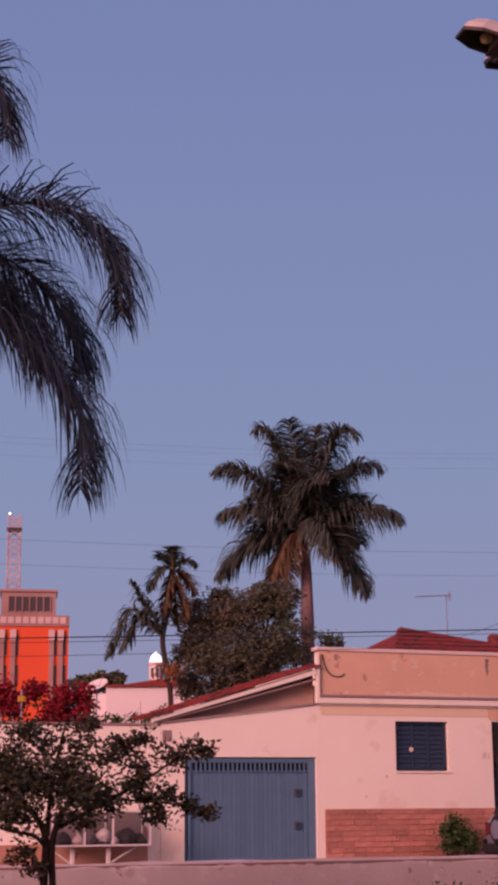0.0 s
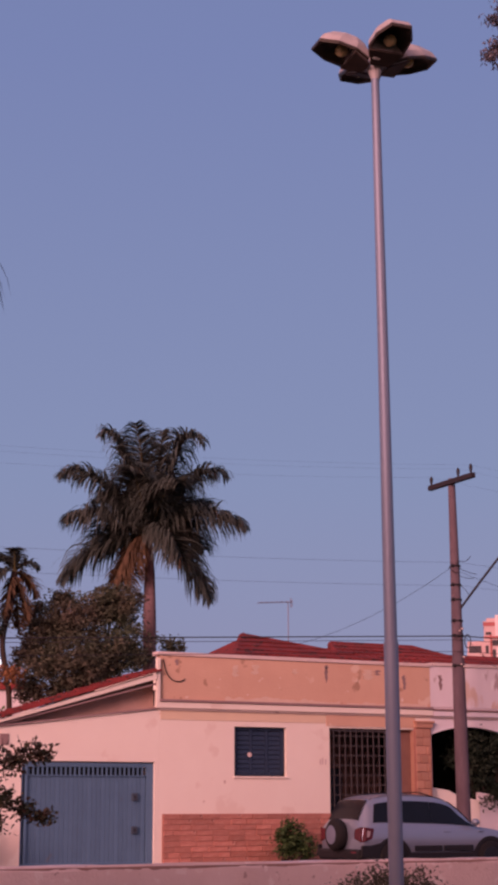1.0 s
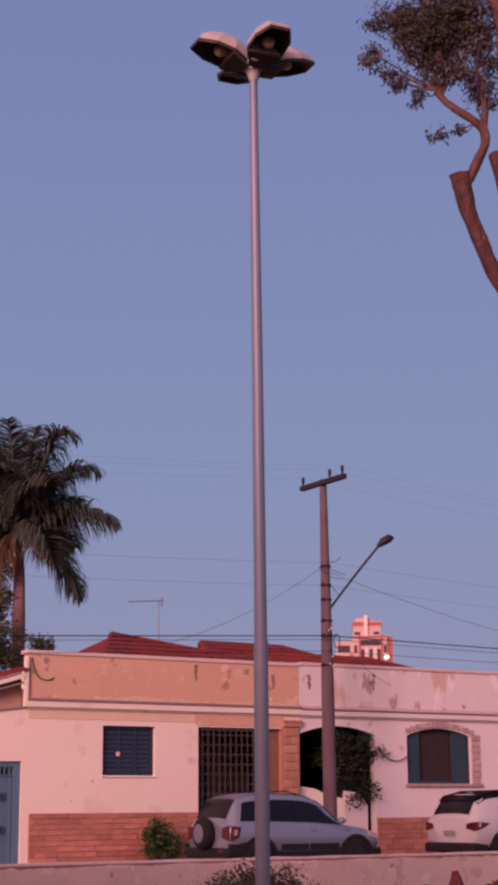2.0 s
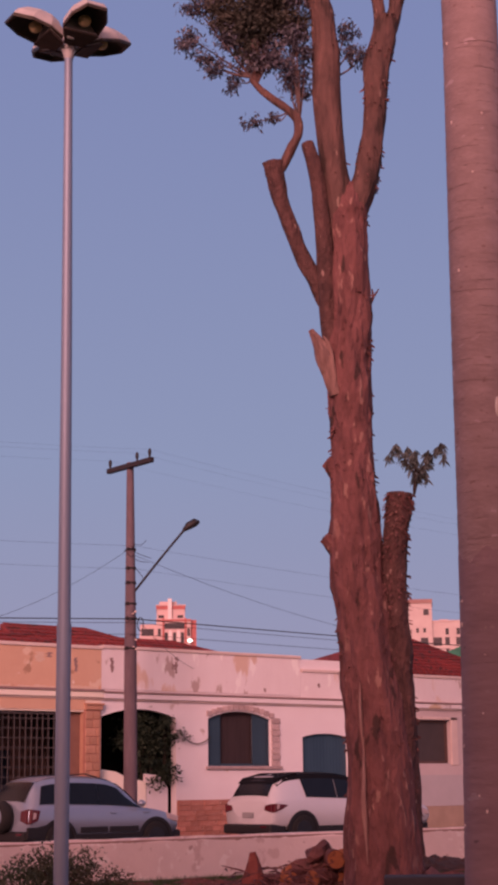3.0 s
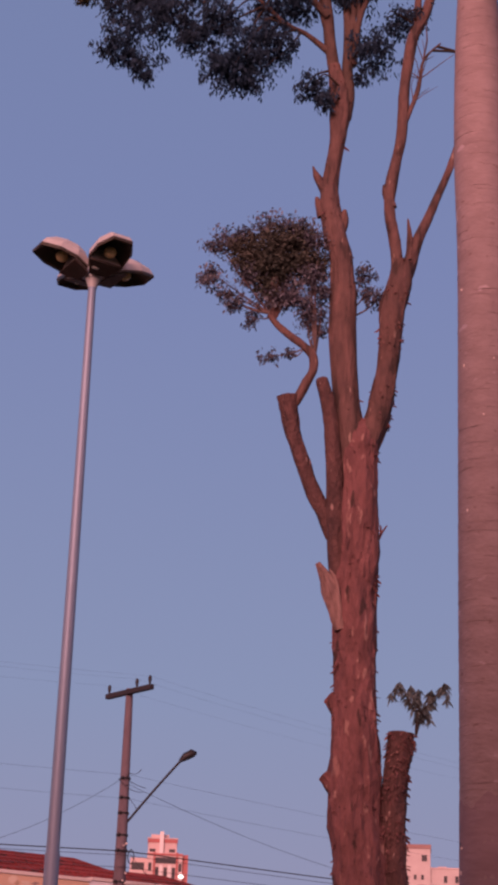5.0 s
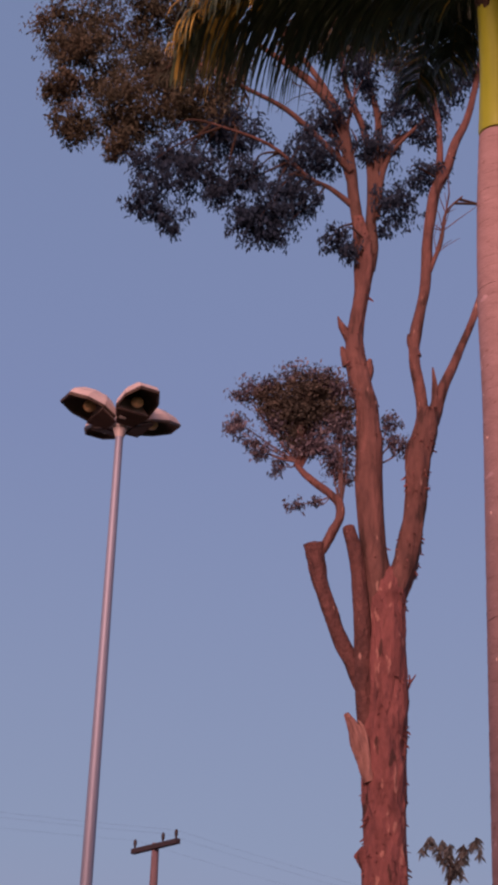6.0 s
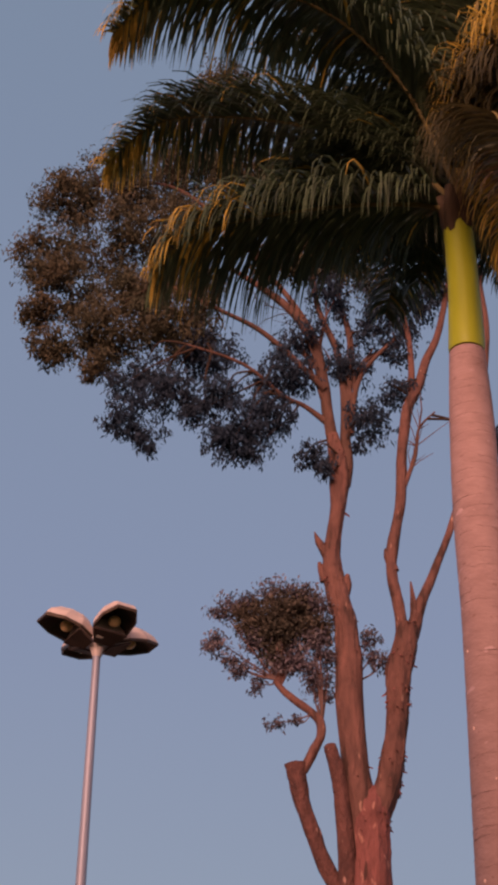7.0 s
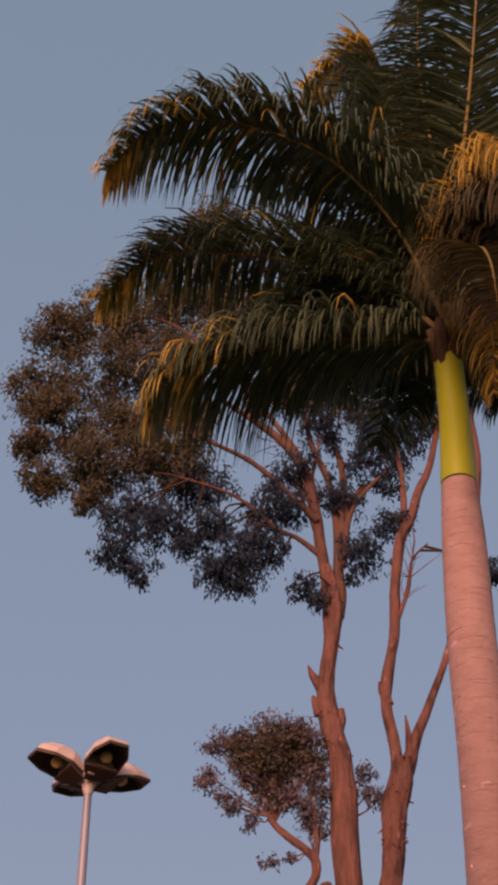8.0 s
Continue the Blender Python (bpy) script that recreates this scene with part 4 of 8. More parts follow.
def leaf_mass(s, blobs, per, size, rg, hang=0.5, width=0.28, hollow=0.35, gaps=-2.0):
    """Single leaves in uneven clumps round the given (x, y, z, r) places."""
    for bx, by, bz, br in blobs:
        n = int(per * br * br)
        clumps, ax, az, sk = [], rg.uniform(0.8, 1.25), rg.uniform(0.75, 1.15), rg.uniform(-0.35, 0.35)
        for _ in range(max(4, int(n / 26))):
            v = Vector((rg.gauss(0, 1), rg.gauss(0, 1), rg.gauss(0, 0.8))).normalized() * br * (hollow + (1.12 - hollow) * rg.random() ** 0.7)
            v = Vector((v.x * ax, v.y, v.z * az + v.x * sk))
            if noise.noise((Vector((bx, by, bz)) + v) * 1.5) > gaps:
                clumps.append(Vector((bx, by, bz)) + v)
        for c in clumps:
            cr = rg.uniform(0.06, 0.22) * (0.5 + 0.5 * br)
            for _ in range(26):
                p = c + Vector((max(-1.5, min(1.5, rg.gauss(0, 1))) * cr, max(-1.5, min(1.5, rg.gauss(0, 1))) * cr, max(-1.5, min(1.5, rg.gauss(0, 1))) * cr * 0.7))
                d = Vector((rg.gauss(0, 1), rg.gauss(0, 1), rg.gauss(0, 0.6) - hang * 1.6)).normalized()
                w = d.cross(Vector((rg.gauss(0, 1), rg.gauss(0, 1), rg.gauss(0, 1)))).normalized()
                L = size * rg.uniform(0.7, 1.3)
                k = len(s.v)
                s.v += [tuple(p), tuple(p + d * L * 0.45 + w * L * width * 0.5), tuple(p + d * L), tuple(p + d * L * 0.45 - w * L * width * 0.5)]
                s.f.append((k, k + 1, k + 2, k + 3))
    return s


def frond(parent, path, length, count, mats, rg, droop=0.6, width=0.035, base=0.035, dry=0.0, plume=0.34, bare=0.08, hug=0.0):
    """A palm frond: a tapering rachis along the path, and leaflets on both sides that arch and hang."""
    pts = smooth_path(path, 6)
    cs = [Vector(p[:3]) for p in pts]
    lens = [0.0]
    for a, b in zip(cs, cs[1:]):
        lens.append(lens[-1] + (b - a).length)
    total = lens[-1]
    fr = part("frond", Shape().tube(cs, [base * (1 - 0.85 * l / total) for l in lens], 6), M_RACHIS, parent, smooth=True)
    shapes = [Shape(), Shape()]
    for i in range(count):
        t = bare + (1 - bare) * (i + rg.random()) / count
        l = t * total
        j = max(q for q in range(len(lens) - 1) if lens[q] <= l)
        f = (l - lens[j]) / max(1e-6, lens[j + 1] - lens[j])
        p = cs[j].lerp(cs[j + 1], min(f, 1))
        tan = (cs[min(j + 2, len(cs) - 1)] - cs[j]).normalized()
        sd = tan.cross(Vector((0, 0, 1)))
        sd = sd.normalized() if sd.length > 0.15 else Vector((1, 0, 0))
        upv = sd.cross(tan)
        for sign in (-1, 1):
            L = length * (0.25 + 0.95 * math.sin(math.pi * min(1, 0.12 + t * 0.86))) * rg.uniform(0.66, 1.18)
            fall = droop * rg.uniform(0.6, 1.3)
            d = (tan * rg.uniform(0.35, 0.75) + sd * sign * rg.uniform(0.7, 1.1) * (1 - hug * min(1, 1.3 * t * t)) + upv * rg.uniform(-0.3, 1.0) * plume).normalized()
            q, k = p.copy(), None
            s = shapes[1 if rg.random() < dry * (0.012 + 1.25 * t ** 9 + 0.9 * max(0.0, noise.noise(Vector((t * 7.0, total, sign * 3.0))) - 0.2)) else 0]
            seg = 5
            wdir = d.cross(Vector((rg.gauss(0, 0.35), rg.gauss(0, 0.35), 1))).normalized()
            k = len(s.v)
            for m in range(seg + 1):
                w = width * (1.0, 1.25, 1.15, 0.9, 0.55, 0.06)[m] * 0.5
                s.v += [tuple(q - wdir * w), tuple(q + wdir * w)]
                q = q + d * (L / seg)
                d = (d + Vector((0, 0, -fall * (0.14 + 0.17 * m)))).normalized()
            for m in range(seg):
                a = k + 2 * m
                s.f.append((a, a + 1, a + 3, a + 2))
    for s, mt in zip(shapes, mats):
        if s.v:
            part("foliage", s, mt, fr, kind="stuff")
    return fr


# the tall gum tree
tree = thing("gum_tree", pose(17.275, 18.071, 0, 0, 0, -43.71), "tall pruned gum tree with shaggy red-brown bark", "tree")
trunk = [(0.059, 0, -0.1, 0.812), (0, 0, 0.12, 0.640), (-0.012, 0, 1.0, 0.556), (-0.03, 0, 2.1, 0.51), (-0.11, 0, 2.987, 0.455), (-0.18, 0, 3.6, 0.425), (-0.24, 0, 4.23, 0.405), (-0.298, 0, 4.87, 0.40), (-0.312, 0, 5.39, 0.405), (-0.316, 0, 6.04, 0.375), (-0.326, 0, 6.83, 0.338),
         (-0.328, 0, 7.5, 0.342), (-0.33, 0, 8.17, 0.352), (-0.32, 0, 8.85, 0.352), (-0.293, 0, 9.54, 0.328), (-0.283, 0, 10.23, 0.298), (-0.268, 0, 10.7, 0.29), (-0.25, 0, 11.05, 0.26), (-0.235, 0, 11.32, 0.13)]
part("trunk", limb(trunk, 56, 0.13, 1, 8), M_BARK, tree, smooth=True)
part("stem", limb([(-0.56, -0.08, 7.9, 0.11), (-0.63, -0.1, 8.8, 0.14), (-0.681, -0.1, 9.776, 0.149), (-0.697, -0.1, 10.39, 0.140), (-0.736, -0.1, 11.022, 0.130), (-0.794, -0.1, 11.508, 0.128), (-0.905, -0.12, 11.922, 0.112), (-0.935, -0.12, 12.04, 0.10)], 18, 0.16, 2, 6), M_SHAG, tree, smooth=True)
part("stub", limb([(-0.62, 0, 9.15, 0.13), (-0.78, 0, 9.5, 0.135), (-0.905, 0, 9.778, 0.130), (-1.118, 0, 10.241, 0.123), (-1.248, 0, 10.633, 0.128), (-1.384, 0, 11.032, 0.136), (-1.473, 0, 11.438, 0.150), (-1.512, 0, 11.76, 0.176)], 20, 0.18, 3, 6), M_SHAG, tree, "dark sawn-off limb", smooth=True)
part("branch", limb([(-1.40, 0, 11.64, 0.08), (-1.34, 0, 11.723, 0.078), (-1.209, 0, 12.011, 0.078), (-1.085, 0, 12.26, 0.078), (-1.099, 0, 12.515, 0.076), (-1.233, 0, 12.689, 0.072), (-1.504, 0, 12.91, 0.068), (-1.713, 0, 13.089, 0.06), (-1.87, 0, 13.3, 0.045)], 12, 0.16, 4), M_SMOOTHBARK, tree, smooth=True)
STUMP = [(0.30, 0.03, 0.5, 0.30), (0.30, 0.03, 1.8, 0.27), (0.312, 0.03, 2.98, 0.228), (0.30, 0.03, 3.5, 0.218), (0.282, 0.03, 4.2, 0.212), (0.29, 0.02, 4.9, 0.198), (0.335, 0, 5.45, 0.192), (0.388, 0, 5.8, 0.20), (0.41, 0, 6.07, 0.206)]
part("stump_limb", limb(STUMP, 24, 0.17, 5, 9), M_SHAG, tree, "sawn-off side limb", smooth=True)
for pp in ([(-0.56, -0.22, 7.66, 0.10), (-0.65, -0.26, 8.0, 0.115), (-0.72, -0.28, 8.28, 0.125), (-0.83, -0.28, 8.55, 0.095), (-0.93, -0.28, 8.74, 0.045)],
           [(-0.60, -0.30, 7.85, 0.03), (-0.70, -0.36, 8.2, 0.045), (-0.80, -0.38, 8.5, 0.035), (-0.90, -0.36, 8.66, 0.012)],
           [(-0.55, -0.30, 7.9, 0.03), (-0.60, -0.34, 8.25, 0.04), (-0.66, -0.34, 8.5, 0.03), (-0.74, -0.33, 8.62, 0.010)]):
    part("broken_stub", limb(pp, 11, 0.35, pp[1][0] * 9, 6), M_SPLIT, tree, "split pale broken stub", smooth=True)
for q in ((-0.702, -0.1, 6.587, 0.135), (-0.772, -0.1, 5.356, 0.116), (-0.016, 0, 11.841, 0.066)):
    part("knot", limb([(q[0] + 0.22, q[1] + 0.05, q[2] - 0.25, q[3] * 1.3), (q[0] + 0.06, q[1], q[2] - 0.06, q[3] * 1.0), (q[0] - 0.02, q[1], q[2] + 0.02, q[3] * 0.8)], 11, 0.25, q[2], 4), M_BARK, tree, smooth=True)
L1 = [(-0.30, 0, 9.5, 0.17), (-0.33, 0, 10.4, 0.23), (-0.40, 0, 11.0, 0.235), (-0.50, 0, 11.585, 0.222), (-0.588, 0, 12.675, 0.232), (-0.586, 0, 13.547, 0.222), (-0.606, 0, 13.996, 0.204), (-0.639, 0, 14.453, 0.203), (-0.74, 0.05, 14.827, 0.203), (-0.801, 0.1, 15.205, 0.203),
      (-0.852, 0.1, 15.493, 0.180), (-0.856, 0.1, 15.88, 0.142), (-0.798, 0.1, 16.37, 0.133), (-0.723, 0.1, 16.868, 0.150), (-0.69, 0.1, 17.377, 0.192), (-0.71, 0.1, 17.794, 0.19), (-0.768, 0.1, 18.113, 0.145), (-0.82, 0.1, 18.435, 0.118)]
part("limb", limb(L1, 30, 0.13, 7, 5), M_SMOOTHBARK, tree, smooth=True)
R0 = [(-0.29, 0, 9.5, 0.14), (-0.28, 0, 10.3, 0.21), (-0.205, 0, 10.85, 0.235), (0.0, 0, 11.332, 0.215), (0.105, 0, 11.82, 0.204), (0.173, 0, 12.235, 0.186), (0.22, 0, 12.658, 0.184), (0.235, 0, 13.089, 0.212), (0.29, 0, 13.526, 0.226), (0.395, 0, 13.97, 0.208), (0.438, 0, 14.30, 0.178)]
part("limb", limb(R0, 30, 0.15, 8, 6), M_SMOOTHBARK, tree, smooth=True)
R1 = [(0.37, 0, 14.1, 0.13), (0.339, 0, 14.426, 0.105), (0.295, 0, 14.797, 0.102), (0.23, 0, 15.175, 0.099), (0.205, 0, 15.556, 0.096), (0.235, 0, 15.82, 0.108), (0.328, 0, 16.332, 0.087), (0.422, 0, 16.828, 0.093), (0.45, 0, 17.335, 0.100), (0.477, 0, 17.853, 0.096), (0.545, 0, 18.379, 0.098), (0.627, 0, 18.914, 0.100),
      (0.863, 0, 19.454, 0.093), (1.018, 0, 20.007, 0.088), (1.244, 0.05, 20.568, 0.073), (1.40, 0.1, 21.2, 0.062), (1.56, 0.1, 22.065, 0.048)]
part("limb", limb(R1, 16, 0.16, 9, 5), M_SMOOTHBARK, tree, smooth=True)
part("limb", limb([(0.66, 0, 18.95, 0.085), (0.707, 0, 19.24, 0.080), (0.733, 0, 19.907, 0.064), (0.715, 0.05, 20.594, 0.052), (0.60, 0.1, 21.4, 0.035)], 12, 0.14, 12, 5), M_SMOOTHBARK, tree, smooth=True)
R2 = [(0.45, 0.05, 14.0, 0.135), (0.528, 0.1, 14.2, 0.125), (0.702, 0.1, 14.786, 0.099), (0.917, 0.2, 15.343, 0.085), (1.106, 0.2, 15.817, 0.070), (1.291, 0.2, 16.299, 0.063), (1.43, 0.3, 16.8, 0.06), (1.849, 0.3, 18.086, 0.058), (2.258, 0.3, 20.749, 0.06), (2.236, 0.3, 22.489, 0.05), (2.777, 0.4, 23.61, 0.04)]
part("limb", limb(R2, 16, 0.16, 10, 7), M_SMOOTHBARK, tree, smooth=True)
part("splinter", limb([(0.547, 0, 14.35, 0.058), (0.562, 0, 14.79, 0.052), (0.535, 0, 15.166, 0.012)], 8, 0.25, 11), M_SMOOTHBARK, tree)
for pp in ([(-0.846, 0.1, 15.56, 0.11), (-0.989, 0.05, 15.872, 0.09), (-1.091, 0, 16.037, 0.07), (-1.165, 0, 16.243, 0.015)], [(-0.708, 0.1, 14.944, 0.149), (-0.62, 0.05, 15.161, 0.109), (-0.582, 0, 15.356, 0.03)],
           [(0.252, 0, 15.381, 0.089), (0.162, 0, 15.684, 0.09), (0.132, 0, 15.842, 0.05)], [(-0.982, 0.1, 15.281, 0.1), (-1.054, 0.05, 15.501, 0.07), (-1.094, 0, 15.619, 0.025)]):
    part("snag", limb(pp, 9, 0.25, pp[0][2], 4), M_SMOOTHBARK, tree, "short broken snag", smooth=True)
dead = [(0.499, 0, 17.166), (0.639, 0, 17.558), (0.764, 0, 18.058), (0.823, 0, 18.441)]
part("dead_branch", Shape().tube(dead, [0.05, 0.04, 0.03, 0.015], 7), M_SMOOTHBARK, tree)
tk = random.Random(3)
for i in range(14):
    a = Vector(dead[tk.randrange(1, 4)])
    v = Vector((tk.gauss(0.15, 0.25), tk.gauss(0, 0.2), tk.uniform(0.25, 0.7)))
    part("twig", Shape().tube([a, a + v * 0.5 + Vector((tk.gauss(0, 0.05), 0, 0)), a + v], [0.012, 0.008, 0.004], 5), M_SMOOTHBARK, tree)
# crown limbs
crown_pts = []
for sd, pp in enumerate((
        [(-0.78, 0.1, 18.183, 0.128), (-0.833, 0.1, 18.435, 0.112), (-0.907, 0.1, 18.98, 0.104), (-0.96, 0.1, 19.535, 0.113), (-1.055, 0.1, 20.103, 0.118), (-1.166, 0.1, 20.685, 0.112), (-1.56, 0.1, 21.424, 0.092), (-2.137, 0.1, 22.038, 0.069), (-2.952, 0, 22.671, 0.041)],
        [(-0.61, 0.12, 17.3, 0.118), (-0.55, 0.12, 17.788, 0.118), (-0.571, 0.2, 18.424, 0.103), (-0.565, 0.25, 18.97, 0.090), (-0.60, 0.3, 19.7, 0.076), (-0.719, 0.4, 20.686, 0.07), (-1.1, 0.4, 21.863, 0.058), (-1.248, 0.4, 23.53, 0.053)],
        [(-0.555, 0.22, 19.05, 0.078), (-0.44, 0.3, 20.036, 0.058), (-0.464, 0.4, 21.1, 0.068), (-0.655, 0.5, 22.211, 0.052), (-0.161, 0.5, 23.555, 0.036)],
        [(-0.95, 0, 19.438, 0.076), (-1.43, -0.2, 19.924, 0.06), (-2.204, -0.3, 20.715, 0.05), (-3.091, -0.5, 21.169, 0.039), (-4.121, -0.6, 21.79, 0.028)],
        [(-0.908, 0.1, 18.71, 0.065), (-1.334, 0, 19.054, 0.049), (-1.757, -0.2, 19.197, 0.038), (-2.513, -0.4, 19.826, 0.033), (-3.605, -0.6, 20.206, 0.022)],
        [(-0.462, 0.2, 18.499, 0.065), (-0.379, 0.2, 19.421, 0.055), (-0.121, 0.1, 20.017, 0.044), (0.452, 0.1, 20.683, 0.033)],
        [(-1.11, 0.1, 20.759, 0.067), (-1.747, 0.3, 22.106, 0.058), (-3.014, 0.3, 24.015, 0.048), (-4.275, 0.3, 25.223, 0.037), (-5.745, 0.2, 25.222, 0.025)],
        [(0.499, 0, 17.191, 0.042), (0.722, 0, 17.806, 0.037), (0.823, 0, 18.441, 0.027), (1.138, 0, 18.817, 0.016)])):
    part("branch", limb(pp, 9, 0.10, 20 + sd, 6), M_CROWNBARK, tree, smooth=True)
    crown_pts += [Vector(p[:3]) for p in smooth_path(pp, 4)[3:]]
crown_pts += [Vector(p[:3]) for p in smooth_path(R1, 4)[24:]]
tk = random.Random(17)
stems = [p for p in crown_pts if 18.3 < p.z < 20.2 and -1.2 < p.x < -0.3]
for i in range(16):
    e = Vector((-1.9, 0.1, 20.933)).lerp(Vector((0.354, 0.2, 21.119)), (i + tk.random()) / 16) + Vector((0, tk.uniform(-0.5, 0.8), tk.gauss(0, 0.35)))
    a = min(stems, key=lambda p: abs((p - e).length - tk.uniform(1.2, 2.2)) + 0.6 * abs(p.x - e.x))
    q1, q2 = a.lerp(e, 0.35) + Vector((tk.gauss(0, 0.08), 0, 0.12)), a.lerp(e, 0.7) + Vector((tk.gauss(0, 0.12), 0, 0.05))
    part("branch", limb([(*a, 0.040), (*q1, 0.034), (*q2, 0.022), (*e, 0.008)], 8, 0.12, i, 6), M_CROWNBARK, tree, smooth=True)
    crown_pts += [q2, e]
rg = random.Random(11)
twigs = Shape()
for _ in range(34):
    a = Vector(rg.choice(smooth_path([(-1.11, 0.1, 20.759), (-2.133, 0.1, 21.67), (-3.767, 0, 22.564), (-5.309, 0, 22.8)], 8))[:3])
    v = Vector((rg.gauss(0, 0.45), rg.gauss(0, 0.4), rg.gauss(0.15, 0.45)))
    twigs.tube([a, a + v * 0.5 + Vector((0, 0, 0.1)), a + v], [0.010, 0.007, 0.004], 5)
part("twig_mass", twigs, M_TWIG, tree, kind="stuff")
BLOBS_TOP = [(-6.86, 0, 23.139, 0.535), (-6.38, 0.2, 24.898, 0.678), (-6.249, 0, 22.335, 0.702), (-5.366, 0.2, 23.693, 0.902), (-6.455, 0, 20.732, 0.454), (-5.219, 0, 21.097, 0.855),
    (-5.267, 0.4, 25.514, 0.749), (-4.053, 0.3, 23.859, 0.905), (-3.871, -0.2, 21.013, 0.734), (-3.795, 0.5, 26.197, 0.947), (-2.517, 0.5, 25.423, 0.932), (-0.927, 0.6, 24.088, 1.03), (-3.215, 0.6, 28.055, 0.783), (-3.624, 0.2, 22.348, 0.468), (-2.001, 0.4, 23.032, 0.415), (-4.643, 0, 22.093, 0.638), (-1.403, 0.6, 25.442, 0.746), (-6.727, 0, 21.763, 0.405), (-0.429, 0.7, 24.799, 0.676), (0.28, 0.7, 24.1, 0.606), (-1.418, 0.6, 23.322, 0.478), (-0.003, 0.6, 22.773, 0.472), (-0.707, 0.7, 23.208, 0.418), (-5.402, -0.2, 20.108, 0.334)]
BLOBS_LOW = [(-4.486, -0.2, 19.787, 0.386), (-4.896, -0.3, 19.463, 0.274), (-3.334, -0.3, 18.857, 0.323), (-2.922, -0.2, 19.304, 0.381), (-1.93, -0.3, 18.79, 0.375), (-2.455, -0.3, 17.917, 0.232), (-4.165, -0.3, 18.12, 0.191), (-0.885, -0.2, 17.54, 0.157), (-1.399, 0, 20.609, 0.448), (-0.711, 0.2, 21.883, 0.46), (0.491, 0.2, 20.521, 0.279), (-4.588, -0.3, 18.916, 0.541), (-4.286, -0.3, 18.381, 0.321), (-3.801, -0.2, 19.347, 0.491), (-2.357, -0.3, 18.486, 0.586), (-2.725, -0.3, 18.183, 0.424), (-1.784, -0.1, 19.724, 0.549), (-1.143, -0.2, 17.8, 0.336),
    (-0.126, 0, 18.588, 0.407), (0.498, 0.1, 19.419, 0.327), (0.184, 0.3, 21.327, 0.684), (-0.523, 0.2, 20.155, 0.389), (-3.195, 0, 20.422, 0.56), (1.065, 0.3, 21.863, 0.517), (2.32, 0.4, 18.424, 0.268), (2.64, 0.5, 23.618, 0.416)]
for b in BLOBS_TOP + BLOBS_LOW:
    for w_ in range(2):
        e = Vector(b[:3]) + Vector((rg.gauss(0, 0.3), rg.gauss(0, 0.3), rg.gauss(0, 0.3))) * b[3]
        a = min(crown_pts, key=lambda f_: (f_ - e).length * rg.uniform(0.7, 1.4))
        if (a - e).length > 1.7:
            continue
        mid = a.lerp(e, 0.5) + Vector((rg.gauss(0, 0.12), rg.gauss(0, 0.1), rg.uniform(-0.05, 0.3)))
        part("branch", limb([(*a, 0.028), (*mid, 0.016), (*e, 0.005)], 7, 0.08, w_, 6), M_TWIG, tree, smooth=True)
part("crown", leaf_mass(Shape(), [(b[0] , b[1], b[2], b[3]) for b in BLOBS_TOP], 11500, 0.105, rg, 0.9, 0.36, 0.25, -0.26), M_GUM, tree, "dusky olive and brown leaves", kind="stuff")
# lower leaves, shaded by colour
part("crown", leaf_mass(Shape(), BLOBS_LOW, 8000, 0.11, rg, 1.3, 0.34, 0.25, -0.28), M_GUMDARK, tree, "drooping lower leaves with shade in their colour", kind="stuff")
SMALL = [(-1.84, 0, 14.60, 0.46), (-1.30, 0.2, 14.62, 0.46), (-2.28, 0, 14.52, 0.34), (-1.72, 0.1, 14.22, 0.36), (-2.05, 0, 14.15, 0.30), (-1.15, 0.2, 14.30, 0.32), (-1.95, 0, 13.78, 0.20)]
TUFTS = [(-1.22, 0.0, 13.25, 0.17), (-1.0, 0.1, 13.05, 0.15), (-1.62, 0.0, 13.62, 0.18), (-3.01, 0.1, 14.24, 0.17), (-2.91, -0.1, 13.93, 0.16), (-2.83, -0.1, 14.67, 0.19), (-2.60, 0.1, 14.84, 0.19), (-2.63, -0.1, 13.68, 0.16), (-2.40, -0.1, 13.45, 0.17), (-2.16, 0.1, 13.30, 0.15), (-1.94, -0.1, 15.01, 0.20), (-1.61, -0.1, 14.98, 0.20), (-2.28, 0.1, 14.92, 0.20), (-1.28, -0.1, 14.91, 0.20), (-1.01, -0.1, 14.70, 0.20), (-1.54, 0.1, 13.89, 0.20), (-1.13, -0.1, 14.03, 0.20), (-1.29, -0.1, 13.47, 0.18), (-0.98, 0.1, 13.26, 0.18), (-1.89, -0.1, 13.54, 0.15), (-2.22, -0.1, 14.00, 0.22), (-2.01, 0.1, 14.30, 0.22), (-1.13, -0.1, 13.72, 0.19), (-1.45, -0.1, 13.61, 0.17), (-0.95, 0.1, 13.72, 0.18), (-0.25, 0.3, 14.19, 0.18), (-0.17, 0.3, 13.89, 0.16), (0.00, 0.3, 13.72, 0.16), (-1.88, -0.1, 12.49, 0.13), (-1.51, -0.1, 12.49, 0.08)]
part("small_crown", leaf_mass(Shape(), SMALL, 14500, 0.085, rg, 0.4, 0.36, 0.2, -0.42), M_GUMDUSK, tree, "tuft of leaves regrown on a cut limb", kind="stuff")
part("small_crown", leaf_mass(Shape(), TUFTS, 9000, 0.09, rg, 0.7, 0.36, 0.2), M_GUMGREY, tree, "loose outer leaves with sky sheen in their colour", kind="stuff")
